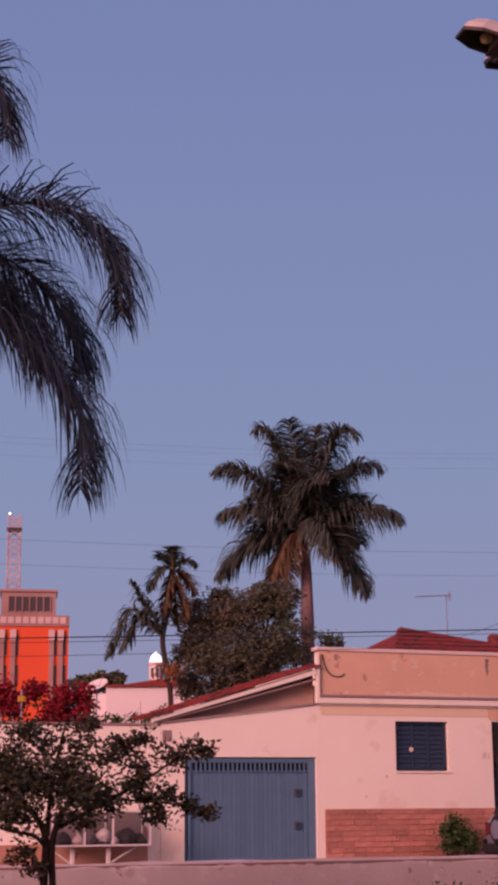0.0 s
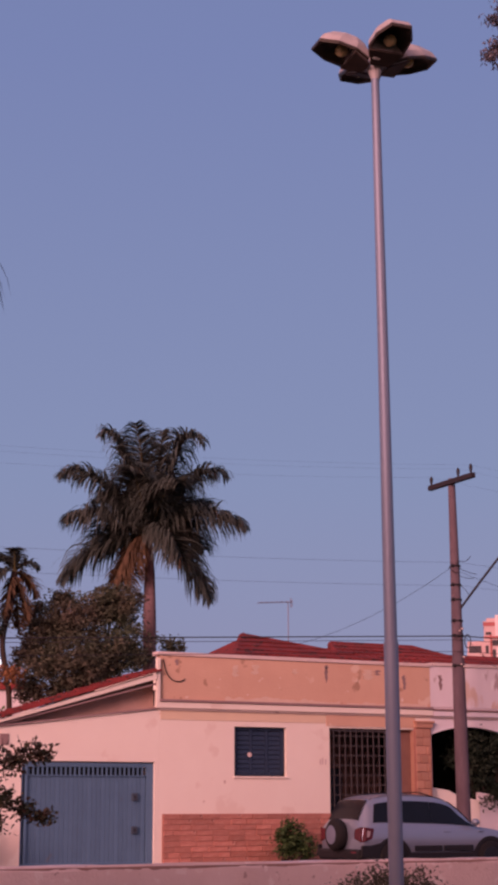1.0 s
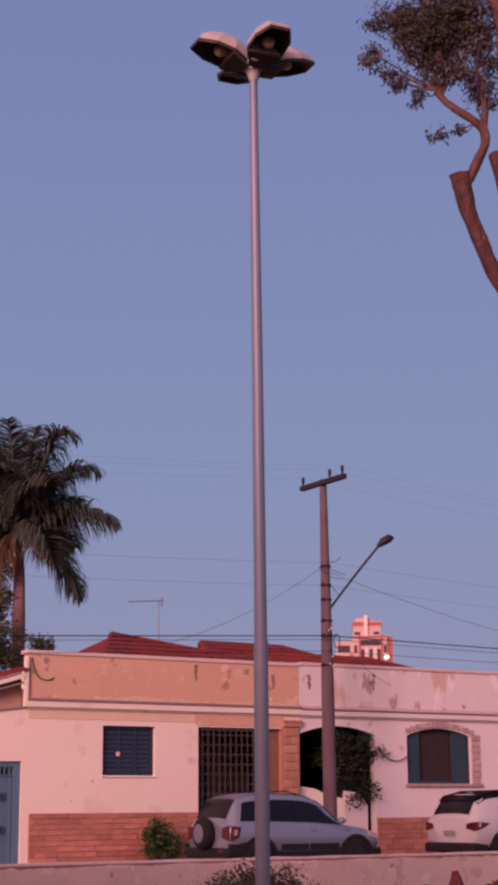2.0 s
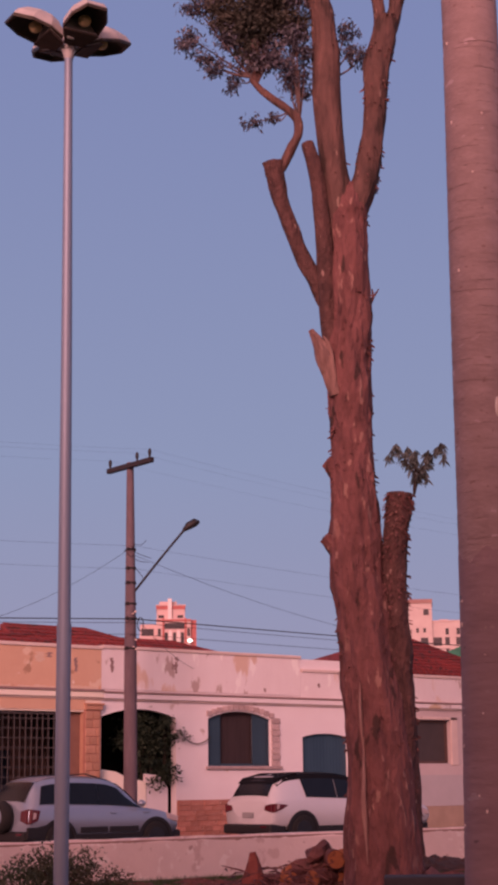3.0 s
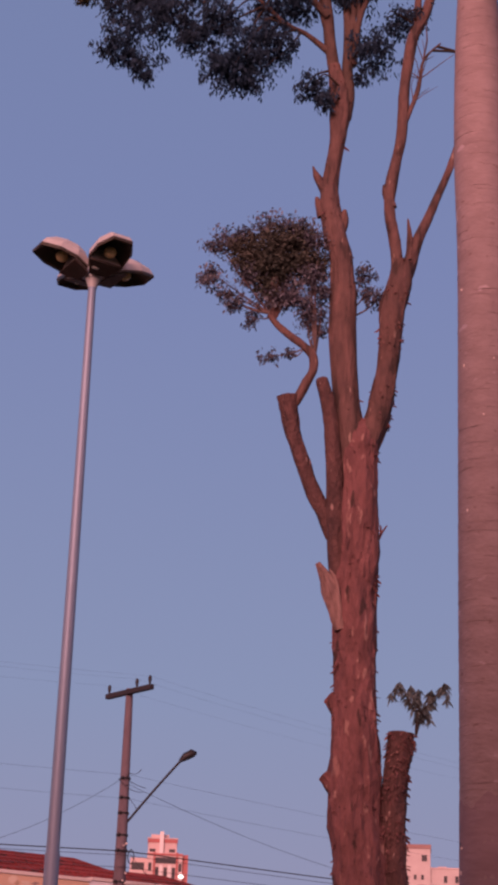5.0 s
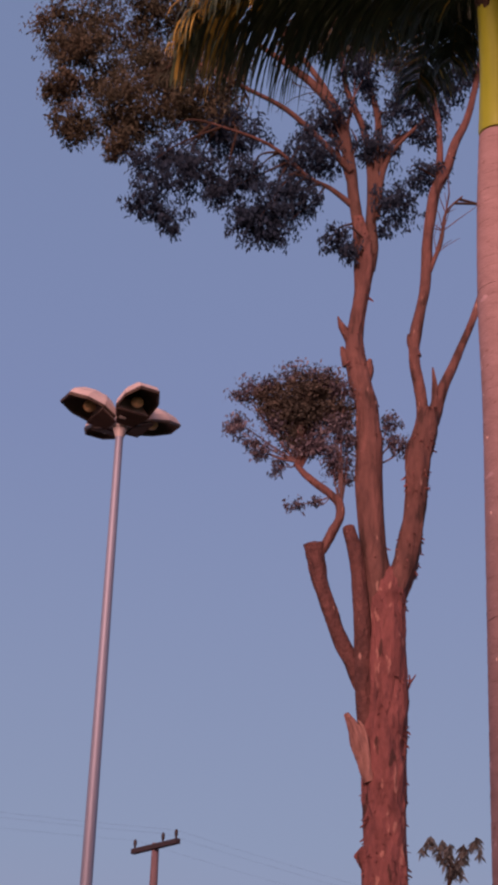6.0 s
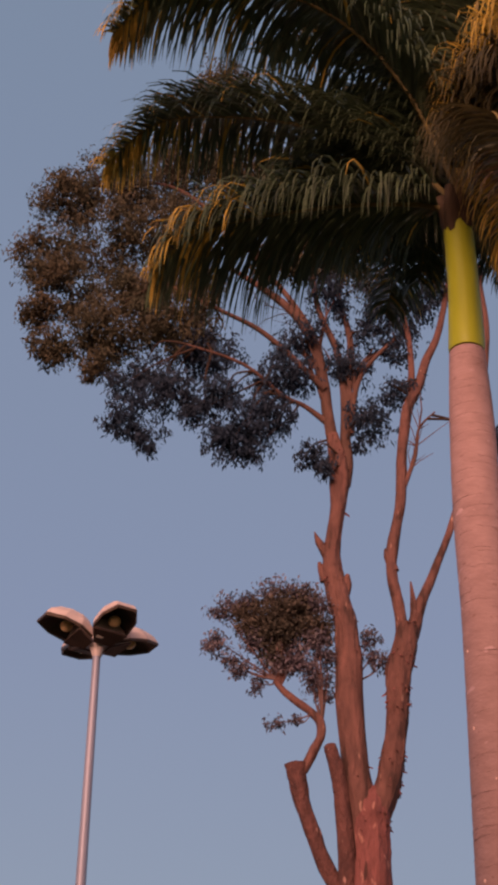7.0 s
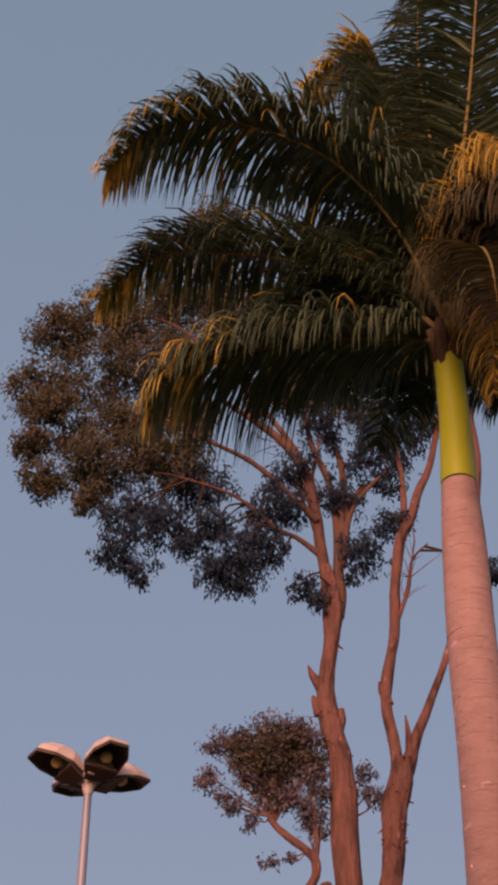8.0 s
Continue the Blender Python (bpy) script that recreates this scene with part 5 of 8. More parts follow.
for i, b in enumerate(TUFTS[:28] + SMALL[:5]):
    a = Vector((-1.86, 0.0, 13.32)) if b[0] < -1.35 else Vector((-1.06, 0.0, 12.52)) if b[0] < -0.6 else Vector((-0.55, 0.2, 13.30))
    e = Vector(b[:3])
    mid = a.lerp(e, 0.5) + Vector((rg.gauss(0, 0.05), rg.gauss(0, 0.05), rg.uniform(-0.10, 0.08)))
    part("branch", limb([(*a, 0.022), (*mid, 0.014), (*e, 0.004)], 7, 0.08, i, 6), M_PALETWIG, tree, smooth=True)
for e, b in ((Vector((-1.9, 0, 12.55)), 0.010), (Vector((-1.5, 0, 12.5)), 0.008)):
    part("branch", limb([(-1.25, 0, 12.66, b * 1.5), (*(Vector((-1.25, 0, 12.66)).lerp(e, 0.5) + Vector((0, 0, -0.07))), b), (*e, 0.004)], 6, 0.08, b, 5), M_PALETWIG, tree, smooth=True)
tw2 = Shape()
for b in SMALL[:6]:
    tw2.tube([(-1.80, 0, 13.18), (b[0] * 0.5 - 0.87, b[1], b[2] - 0.35), b[:3]], [0.036, 0.024, 0.008], 6)
part("twig_mass", tw2, M_SMOOTHBARK, tree, kind="stuff")
sprig, sprig_stems = Shape(), Shape()
for tip, arch in (((0.25, 6.64), (0.38, 6.86)), ((0.50, 6.60), (0.56, 6.83)), ((0.62, 6.56), (0.68, 6.74)), ((0.90, 6.56), (0.90, 6.78)), ((1.13, 6.60), (1.10, 6.86)), ((0.86, 6.30), (0.80, 6.50))):
    dep = rg.uniform(-0.2, 0.1)
    sp_ = [Vector(p[:3]) for p in smooth_path([(0.64, -0.05, 6.0), (0.67, dep * 0.4 - 0.05, 6.28), (arch[0] * 0.8 + 0.13, dep * 0.8, arch[1] - 0.12), (arch[0], dep, arch[1]), (tip[0], dep, tip[1])], 6)]
    sprig_stems.tube(sp_, [0.014 * (1 - 0.8 * i / (len(sp_) - 1)) for i in range(len(sp_))], 5)
    for p in sp_[7:]:
        for _ in range(6):
            d = Vector((rg.gauss(0, 0.55), rg.gauss(0, 0.55), -1)).normalized()
            w = d.cross(Vector((rg.gauss(0, 1), rg.gauss(0, 1), 0.2))).normalized()
            L, k_ = rg.uniform(0.11, 0.2), len(sprig.v)
            sprig.v += [tuple(p), tuple(p + d * L * 0.4 + w * 0.018), tuple(p + d * L), tuple(p + d * L * 0.4 - w * 0.018)]
            sprig.f.append((k_, k_ + 1, k_ + 2, k_ + 3))
part("sprig_stems", sprig_stems, M_TWIG, tree, kind="stuff")
part("sprig", sprig, M_SPRIG, tree, "drooping young leaves on the stump", kind="stuff")
flakes = Shape()
for path, dens in ((trunk, 1300), (R0, 420), (L1, 110), (STUMP, 900)):
    pp = smooth_path(path, 20)
    for _ in range(dens):
        q = rg.choice(pp)
        if noise.noise(Vector((q[0] * 2, 5.5, q[2] * 4.3))) < -0.12:
            continue
        a = rg.uniform(0, 2 * math.pi)
        out = Vector((math.cos(a), math.sin(a), 0))
        c = Vector(q[:3]) + out * q[3] * 0.95
        t = Vector((-out.y, out.x, 0))
        h, w = rg.uniform(0.03, 0.13) * rg.uniform(0.4, 1), rg.uniform(0.005, 0.022)
        tip = out * rg.uniform(0.0, 0.085) + t * rg.uniform(-0.04, 0.04)
        flakes.add([c - t * w, c + t * w, c + t * w * 0.6 + tip + Vector((0, 0, -h)), c - t * w * 0.5 + tip + Vector((0, 0, -h * 0.7)), c - out * 0.03 + Vector((0, 0, -h * 0.4))],
                   [(0, 1, 2, 3), (0, 3, 4), (1, 4, 2)])
part("shaggy_bark", flakes, M_BARK, tree, kind="stuff")

for pp in ([(-0.287, -0.46, 3.065, 0.004), (-0.295, -0.47, 2.763, 0.024), (-0.283, -0.49, 2.363, 0.020), (-0.272, -0.50, 2.127, 0.006)],
           [(-0.257, -0.52, 2.253, 0.009), (-0.262, -0.52, 1.791, 0.025), (-0.275, -0.535, 1.291, 0.036), (-0.262, -0.55, 0.878, 0.026), (-0.245, -0.585, 0.387, 0.006)]):
    part("bark_scar", limb(pp, 8, 0.3, 5, 5), mat("bare_sapwood", (0.38, 0.21, 0.19), (0.22, 0.11, 0.10), 9, 0.9, stretch=(1, 1, 0.2)), tree, "pale strip of bare sapwood", smooth=True)

sprout = Shape().tube([(-0.008, 0, 9.14), (0.089, 0, 9.349), (0.073, 0, 9.485)], [0.035, 0.025, 0.012], 7).tube([(0.069, 0, 9.311), (0.183, 0, 9.482)], [0.022, 0.01], 7)
part("sprout", sprout, M_BARK, tree)

# the royal palm close by
palm = thing("royal_palm", pose(8.856, 8.098, 0, 0, 0, -47.559), "royal palm with a ringed grey-pink trunk and green crownshaft", "palm tree")
ptr = [(0.014, 0, 0.167, 0.255), (0.025, 0, 1.352, 0.24), (0.056, 0, 3.012, 0.24), (0.066, 0, 4.771, 0.236), (0.071, 0, 6.16, 0.226), (0.081, 0, 7.614, 0.222), (0.06, 0, 8.641, 0.216), (0.068, 0, 9.652, 0.204), (0.071, 0, 10.469, 0.166)]
ptr[0] = (ptr[0][0], 0, -0.05, ptr[0][3] * 1.05)
pts = smooth_path(ptr, 12)
fine_pts, fine_r = [], []
zz = [p[2] for p in pts]
z = zz[0]
ring = 0
while z < zz[-1]:
    q = [np.interp(z, zz, [p[c] for p in pts]) for c in (0, 1, 3)]
    gap = 0.055 + 0.05 * noise.noise(Vector((ring * 0.7, 3.1, 0)))
    fine_pts += [(q[0], q[1], z), (q[0], q[1], z + 0.012)]
    fine_r += [q[2] * (1 + 0.004 * noise.noise(Vector((ring * 0.9, 0, 7)))), q[2] * (0.995 if ring % 3 else 0.986)]
    z += 0.024 + max(0.03, gap)
    ring += 1
cut = max(i for i, p in enumerate(fine_pts) if p[2] < 3.15)
part("trunk", Shape().tube(fine_pts[cut - 40:], fine_r[cut - 40:], 28), M_PALMTRUNK, palm, smooth=True)
sleeve = Shape().tube(fine_pts[:cut + 1], [r * 1.006 for r in fine_r[:cut + 1]], 64)
# the darker lower sleeve ends in an uneven, patchy edge
sleeve.v = [(x, y, z + max(0.0, z - 2.2) * (0.45 * noise.noise(Vector((x * 4, y * 4, 1.3))) + 0.07 * noise.noise(Vector((x * 17, y * 17, 4.1))))) for x, y, z in sleeve.v]
part("lower_trunk", sleeve, M_PALMLOW, palm, "darker violet-grey lower length of trunk", smooth=True)
for i in range(30):
    z = rg.uniform(0.4, 3.4) if i < 24 else rg.uniform(5, 8)
    q = [np.interp(z, zz, [p[c] for p in pts]) for c in (0, 1, 3)]
    a = rg.uniform(-2.9, -0.2)
    r = rg.uniform(0.006, 0.014)
    part("lichen_spot", Shape().ball((q[0] + math.cos(a) * q[2] * 0.985, q[1] + math.sin(a) * q[2] * 0.985, z), r, 6, 4, rg.uniform(0.8, 1.8)), M_LOWWALL, palm)
for t_, x_, z_ in (("a", 0.158, 4.295), ("b", 0.128, 2.789)):
    part("scrape", Shape().ball((x_, 0.0300 - np.interp(z_, zz, [p[3] for p in pts]), z_), 0.024, 14, 11, 3.4), mat("bare_scrape", (0.78, 0.66, 0.66), None, 8, 0.9), palm, "pale scrape in the bark", smooth=True)
for i in range(110):
    z = 0.5 + i * 0.105 + rg.uniform(-0.045, 0.045)
    if z > zz[-1] - 0.1:
        break
    q = [np.interp(z, zz, [p[c] for p in pts]) for c in (0, 1, 3)]
    a0 = rg.uniform(-3.6, -1.2)
    a1 = a0 + rg.uniform(0.5, 2.4)
    arc = [(q[0] + math.cos(a) * q[2] * 0.999, q[1] + math.sin(a) * q[2] * 0.999, z + 0.008 * math.sin(a * 2 + i) + rg.uniform(-0.003, 0.003)) for a in np.linspace(a0, a1, 18)]
    part("leaf_scar", Shape().tube(arc, [0.001] + [rg.uniform(0.0006, 0.0026) for _ in range(16)] + [0.001], 5), M_SCAR, palm)
part("crownshaft", limb([(0.07, 0, 10.456, 0.166), (0.074, 0, 10.615, 0.169), (0.085, 0, 11.157, 0.151), (0.080, 0, 11.6, 0.148), (0.074, 0, 11.85, 0.146), (0.066, 0, 12.03, 0.128), (0.06, 0, 12.12, 0.07)], 24, 0.03, 3), M_SHAFT, palm, "smooth yellow-green crownshaft", smooth=True)
M_LEAFBASE = mat("brown_leaf_bases", (0.065, 0.042, 0.028), (0.035, 0.026, 0.018), 6.0, 0.9, bump=0.6, stretch=(1, 1, 0.3))
for a, z0, h in ((-1.9, 11.86, 0.55), (-0.9, 11.92, 0.5), (-2.8, 11.9, 0.45), (0.2, 11.95, 0.45), (1.6, 11.95, 0.4)):
    o = Vector((math.cos(a), math.sin(a), 0))
    part("leaf_base", limb([(*(Vector((0.075, 0, z0)) + o * 0.07), 0.075), (*(Vector((0.07, 0, z0 + h * 0.5)) + o * 0.10), 0.085), (*(Vector((0.07, 0, z0 + h)) + o * 0.17), 0.045)], 10, 0.3, a, 5), M_LEAFBASE, palm, "brown sheathing leaf base", smooth=True)
fm = [M_FROND, M_FRONDDRY]
old = [mat("olive_palm_leaflets", (0.075, 0.064, 0.030), (0.055, 0.055, 0.026), 0.9, 0.5, vary=0.4, leaf=0.22), M_BROWN]
rg = random.Random(5)
frond(palm, [(0.112, 0, 12.048), (-0.208, -0.1, 12.226), (-0.975, -0.4, 12.052), (-1.843, -0.6, 11.818), (-2.486, -0.7, 11.568), (-2.773, -0.75, 11.1)], 1.12, 337, fm, rg, 1.79, 0.025, dry=0.68)
frond(palm, [(0.1, 0, 12.277), (-0.473, 0.2, 13.171), (-1.264, 0.4, 13.895), (-2.314, 0.6, 14.435), (-3.25, 0.8, 14.66), (-3.84, 0.9, 14.18)], 1.09, 351, fm, rg, 1.66, 0.025, dry=0.80)
frond(palm, [(0.11, 0, 12.43), (-0.352, -0.3, 13.66), (-1.025, -0.5, 14.601), (-1.989, -0.7, 15.102), (-2.85, -0.8, 15.08), (-3.38, -0.8, 14.42)], 1.23, 378, fm, rg, 1.90, 0.027, dry=0.80)
frond(palm, [(0.137, 0, 12.582), (-0.098, 0.3, 14.695), (-0.26, 0.5, 16.4), (-0.47, 0.7, 17.60), (-0.88, 0.8, 17.82), (-1.40, 0.8, 17.38)], 1.22, 432, fm, rg, 1.7, 0.027, dry=1.5)
frond(palm, [(0.149, 0, 12.58), (0.343, 0.1, 14.414), (0.654, 0.2, 16.715), (0.94, 0.1, 19.015), (1.263, -0.2, 21.068)], 1.01, 459, fm, rg, 1.18, 0.027, dry=0.10)
frond(palm, [(0.176, -0.1, 12.407), (0.507, -0.6, 13.224), (0.85, -1.2, 13.431), (1.059, -1.7, 12.998), (1.144, -2.1, 12.081)], 0.93, 299, [M_FRONDDRY, M_FROND], rg, 2.14, 0.022, dry=0.68)
frond(palm, [(0.166, 0, 12.345), (0.816, 0.4, 13.778), (1.625, 0.8, 14.51), (2.464, 1.2, 14.617), (2.859, 1.4, 13.868)], 1.00, 280, fm, rg, 1.79, 0.024, dry=0.54)
frond(palm, [(0.161, 0, 12.269), (0.682, -0.5, 12.049), (1.395, -1, 11.354), (1.886, -1.3, 10.365)], 1.00, 280, old, rg, 1.79, 0.024, dry=0.54)
frond(palm, [(0.121, 0, 12.351), (-0.169, 0.9, 14.147), (-0.562, 1.8, 15.665), (-1.036, 2.6, 16.549), (-1.388, 3.1, 16.573)], 1.00, 299, fm, rg, 1.79, 0.024, dry=0.14)
frond(palm, [(0.129, 0.1, 12.363), (-0.074, 0.8, 13.018), (-0.378, 1.7, 13.691), (-0.629, 2.5, 13.888), (-0.823, 2.9, 13.275)], 1.00, 280, fm, rg, 1.79, 0.024, dry=0.14)
frond(palm, [(0.137, -0.1, 12.335), (0.426, -0.6, 12.912), (0.826, -1.2, 12.869), (1.138, -1.8, 12.258), (1.352, -2.2, 11.171)], 1.00, 280, old, rg, 1.90, 0.024, dry=0.40)
frond(palm, [(0.15, 0, 12.347), (0.341, -0.8, 12.413), (0.439, -1.6, 11.904), (0.492, -2.2, 11.089), (0.486, -2.7, 10.039)], 0.93, 310, old, rg, 2.14, 0.022, dry=0.40)
frond(palm, [(0.143, 0, 12.503), (0.116, 0.2, 15.017), (0.039, 0.4, 17.294), (0.18, 0.7, 19.544)], 0.84, 263, fm, rg, 1.42, 0.022, dry=0.14)

frond(palm, [(0.133, 0.1, 12.596), (-0.257, 0.4, 14.192), (-0.75, 0.8, 15.524), (-1.46, 1.2, 16.374), (-2.14, 1.5, 16.394)], 1.01, 256, fm, rg, 1.4, 0.024, dry=0.1)
frond(palm, [(0.15, 0.1, 12.673), (0.073, 0.5, 14.607), (-0.191, 1, 16.36), (-0.672, 1.5, 17.666), (-1.077, 1.9, 17.867)], 0.95, 256, fm, rg, 1.4, 0.024, dry=0.1)
frond(palm, [(0.134, 0.1, 12.44), (-0.245, 0.6, 13.521), (-0.828, 1.2, 14.349), (-1.397, 1.6, 14.442), (-1.707, 1.9, 14.122)], 1.01, 243, fm, rg, 1.4, 0.024, dry=0.1)
frond(palm, [(0.181, -0.1, 12.484), (0.496, 0.2, 14.23), (0.874, 0.6, 15.929), (1.294, 1, 16.951), (1.692, 1.4, 16.826)], 0.95, 243, fm, rg, 1.4, 0.024, dry=0.1)
frond(palm, [(0.174, -0.2, 12.315), (0.402, -0.5, 13.017), (0.602, -0.9, 13.222), (0.725, -1.3, 12.622), (0.697, -1.5, 11.679)], 0.84, 256, old, rg, 1.5, 0.022, dry=0.3)

frond(palm, [(0.165, -0.1, 12.255), (0.366, -0.5, 12.547), (0.491, -0.9, 12.07), (0.48, -1.2, 11.082), (0.436, -1.3, 10.407)], 0.61, 162, [M_FRONDDRY, M_BROWN], rg, 1.8, 0.022, dry=0.5, hug=0.6)

for k_ in range(6):
    a = radians(20 + 28 * k_)
    c0 = Vector((0.144, 0.1, 12.595))
    o = Vector((math.cos(a), math.sin(a), 0))
    frond(palm, [c0, c0 + o * 0.35 + Vector((0, 0, 0.55)), c0 + o * 0.9 + Vector((0, 0, 0.95)), c0 + o * 1.6 + Vector((0, 0, 1.0)), c0 + o * 2.2 + Vector((0, 0, 0.6))], 0.97, 256, fm, rg, 1.5, 0.025, dry=0.1)

# the palm behind the garage
fp = thing("royal_palm", pose(20.162, 45.755, 0.3, 0, 0, -23.781), "tall palm with a full dark crown behind the garage", "palm tree")
fz = -0.3
fbase = [(0.01, 0, 5.4, 0.212), (0.013, 0, 6.808, 0.213), (0.001, 0, 8.413, 0.179), (-0.034, 0, 9.678, 0.126), (-0.075, 0, 10.591, 0.072)]
fbase = [(p[0], p[1], p[2] + fz, p[3]) for p in fbase]
part("trunk", limb([(fbase[0][0], 0, 0, 0.26)] + fbase, 16, 0.03, 2), M_FARTRUNK, fp, smooth=True)
heart = Vector(fbase[3][:3]) + Vector((0, 0, 0.4))
rg = random.Random(9)
for k_, (tip, lift, dep) in enumerate((((-2.9, 0, 12.0), 0.75, 0.2), ((-2.586, 0, 10.35), 0.5, -0.8), ((-2.72, 0, 8.62), 0.55, 0.4), ((-1.6, 0, 13.45), 1.1, 0.6), ((1.6, 0, 12.95), 1.3, -0.6), ((2.44, 0, 12.1), 0.8, 0.5),
        ((2.919, 0, 10.186), 0.6, -0.7), ((1.83, 0, 8.07), 0.6, 0.3), ((0.4, 0, 13.7), 0.3, 1.0), ((-0.729, 0, 11.705), 0.6, -2.2), ((0.894, 0, 11.313), 0.6, -2.2), ((0.363, 0, 12.06), 0.5, 2.2), ((-1.832, 0, 9.701), 0.6, 1.6), ((1.763, 0, 9.837), 0.6, 1.6), ((1.029, 0, 8.941), 0.7, -1.4), ((-1.639, 0, 11.348), 0.5, 1.2), ((-0.5, 0, 13.4), 0.5, -1.2), ((1.972, 0, 11.114), 0.4, 1.3))):
    tip = Vector((tip[0], dep, tip[2] + fz))
    span = tip - heart
    pth = [heart, heart + span * 0.3 + Vector((0, 0, 0.35 * lift + 0.1)), heart + span * 0.65 + Vector((0, 0, 0.8 * lift)), heart + span * 0.9 + Vector((0, 0, 0.4 * lift)), tip]
    frond(fp, pth, 1.22, 190, [M_FRONDFAR, M_BROWN], rg, 1.25, 0.05, 0.04, dry=0.04, plume=0.7)
for tip in ((-0.95, 0, 7.976), (-0.552, 0, 8.42), (-1.124, 0, 8.427)):
    tip = Vector((tip[0], -0.5, tip[2] + fz))
    frond(fp, [heart, heart.lerp(tip, 0.35) + Vector((-0.1, 0, 0.3)), heart.lerp(tip, 0.7) + Vector((-0.1, 0, 0.1)), tip], 0.8, 90, [M_BROWN, M_FRONDFAR], rg, 0.9, 0.05, 0.03, dry=0.3)

# the slim palm with a brown skirt, beside it
sp = thing("slim_palm", pose(14.888, 43.524, 0.3, 0, 0, -18.885), "slim palm with withered brown fronds behind the garage", "palm tree")
sb = [(p[0], p[1], p[2] - 0.3, p[3]) for p in ((0.004, 0, 4.152, 0.081), (-0.114, 0, 5.274, 0.081), (-0.249, 0, 6.245, 0.081), (-0.059, 0, 7.389, 0.131), (0.036, 0, 8.214, 0.099))]
part("trunk", limb([(sb[0][0], 0, 0, 0.1)] + sb, 10, 0.05, 3), M_TWIG, sp, smooth=True)
h2 = Vector(sb[4][:3])
for tip, dp, mm, lift in (((0.694, 0, 8.331), 0, M_FRONDFAR, .3), ((-0.427, 0, 8.629), .4, M_FRONDFAR, .3), ((-0.616, 0, 7.554), -.3, M_FRONDFAR, .5), ((0.695, 0, 7.52), .3, M_BROWN, .4), ((0.017, 0, 8.846), -.4, M_FRONDFAR, .2), ((0.466, 0, 6.815), .1, M_BROWN, .2), ((-0.22, 0, 6.897), -.2, M_BROWN, .2), ((0.239, 0, 6.488), .3, M_BROWN, .1)):
    tip = Vector((tip[0], dp, tip[2] - 0.3))
    frond(sp, [h2, h2.lerp(tip, 0.4) + Vector((0, 0, 0.6 * lift)), h2.lerp(tip, 0.75) + Vector((0, 0, 0.5 * lift)), tip], 0.42, 60, [mm, M_BROWN], rg, 0.8, 0.05, 0.03, plume=0.7)
part("dead_fronds", leaf_mass(Shape(), [(-0.12, -0.2, 4.98, 0.30), (0.05, -0.2, 4.86, 0.22)], 2600, 0.16, rg, 0.9, 0.3), mat("withered_orange_fronds", (0.26, 0.115, 0.05), (0.18, 0.08, 0.04), 3, 0.8, vary=0.3, leaf=0.15), sp, "withered orange-brown clump", kind="stuff")
h3 = Vector(sb[2][:3])
for tip, bend in (((-1.833, 0, 5.633), (-1.199, 0, 6.98)), ((-1.431, 0, 5.842), (-0.953, 0, 6.767)), ((-1.175, 0, 7.883), (-0.677, 0, 6.979))):
    tip, bend = Vector((tip[0], -0.2, tip[2] - 0.3)), Vector((bend[0], -0.3, bend[2] - 0.3))
    frond(sp, [h3, h3.lerp(bend, 0.6) + Vector((0, 0, 0.12)), bend, bend.lerp(tip, 0.6), tip], 0.62, 90, [M_FRONDFAR, M_BROWN], rg, 1.2, 0.045, 0.03, plume=0.7)

# the drooping palm at the start of the turn
qp = thing("queen_palm", pose(2.852, 16.759, 0, 0, 0, -9.657), "palm with long drooping dark feathery fronds", "palm tree")
part("trunk", limb([(0.1, 0, 0, 0.2), (0.05, 0, 3, 0.17), (-0.049, 0, 5.853, 0.165), (-0.094, 0, 7.002, 0.142), (-0.089, 0, 7.656, 0.094)], 18, 0.05, 4), M_PALMTRUNK, qp, smooth=True)
rg = random.Random(21)
for pth in ([(-0.087, 0, 7.591), (0.42, -0.2, 7.88), (1.0, -0.4, 7.98), (1.5, -0.5, 7.88), (1.87, -0.6, 7.55), (2.06, -0.6, 7.12), (2.09, -0.6, 6.7)],
            [(-0.082, 0, 7.459), (0.45, 0.3, 7.70), (0.95, 0.5, 7.62), (1.38, 0.6, 7.36), (1.66, 0.6, 7.0), (1.79, 0.6, 6.6), (1.80, 0.6, 6.32)],
            [(-0.080, 0, 7.35), (0.30, 0.1, 7.25), (0.78, 0.1, 7.12), (1.08, 0.1, 6.85), (1.22, 0.1, 6.45)],
            [(-0.074, 0, 7.263), (0.40, -0.2, 6.98), (0.85, -0.3, 6.62), (1.32, -0.4, 6.22), (1.63, -0.4, 5.70), (1.74, -0.4, 5.22), (1.72, -0.4, 4.80)],
            [(-0.089, 0, 7.656), (0.07, 0.1, 9.1), (0.45, 0.2, 9.74), (0.66, 0.2, 9.74), (0.80, 0.2, 9.45), (0.84, 0.2, 9.0)],
            [(-0.089, 0, 7.656), (-0.59, 0.3, 8.539), (-1.287, 0.5, 8.702), (-1.931, 0.6, 8.013), (-2.097, 0.6, 6.811)],
            [(-0.084, 0, 7.525), (-0.594, -0.3, 7.512), (-1.197, -0.5, 6.896), (-1.466, -0.6, 5.751)],
            [(-0.089, 0, 7.656), (-0.215, -0.8, 8.44), (-0.156, -1.6, 8.287), (-0.066, -2.3, 7.226)]):
    frond(qp, pth, 1.12, 215, [M_QUEEN, M_BROWN], rg, 1.5, 0.017, 0.022, dry=0.02, plume=0.5, hug=0.45)

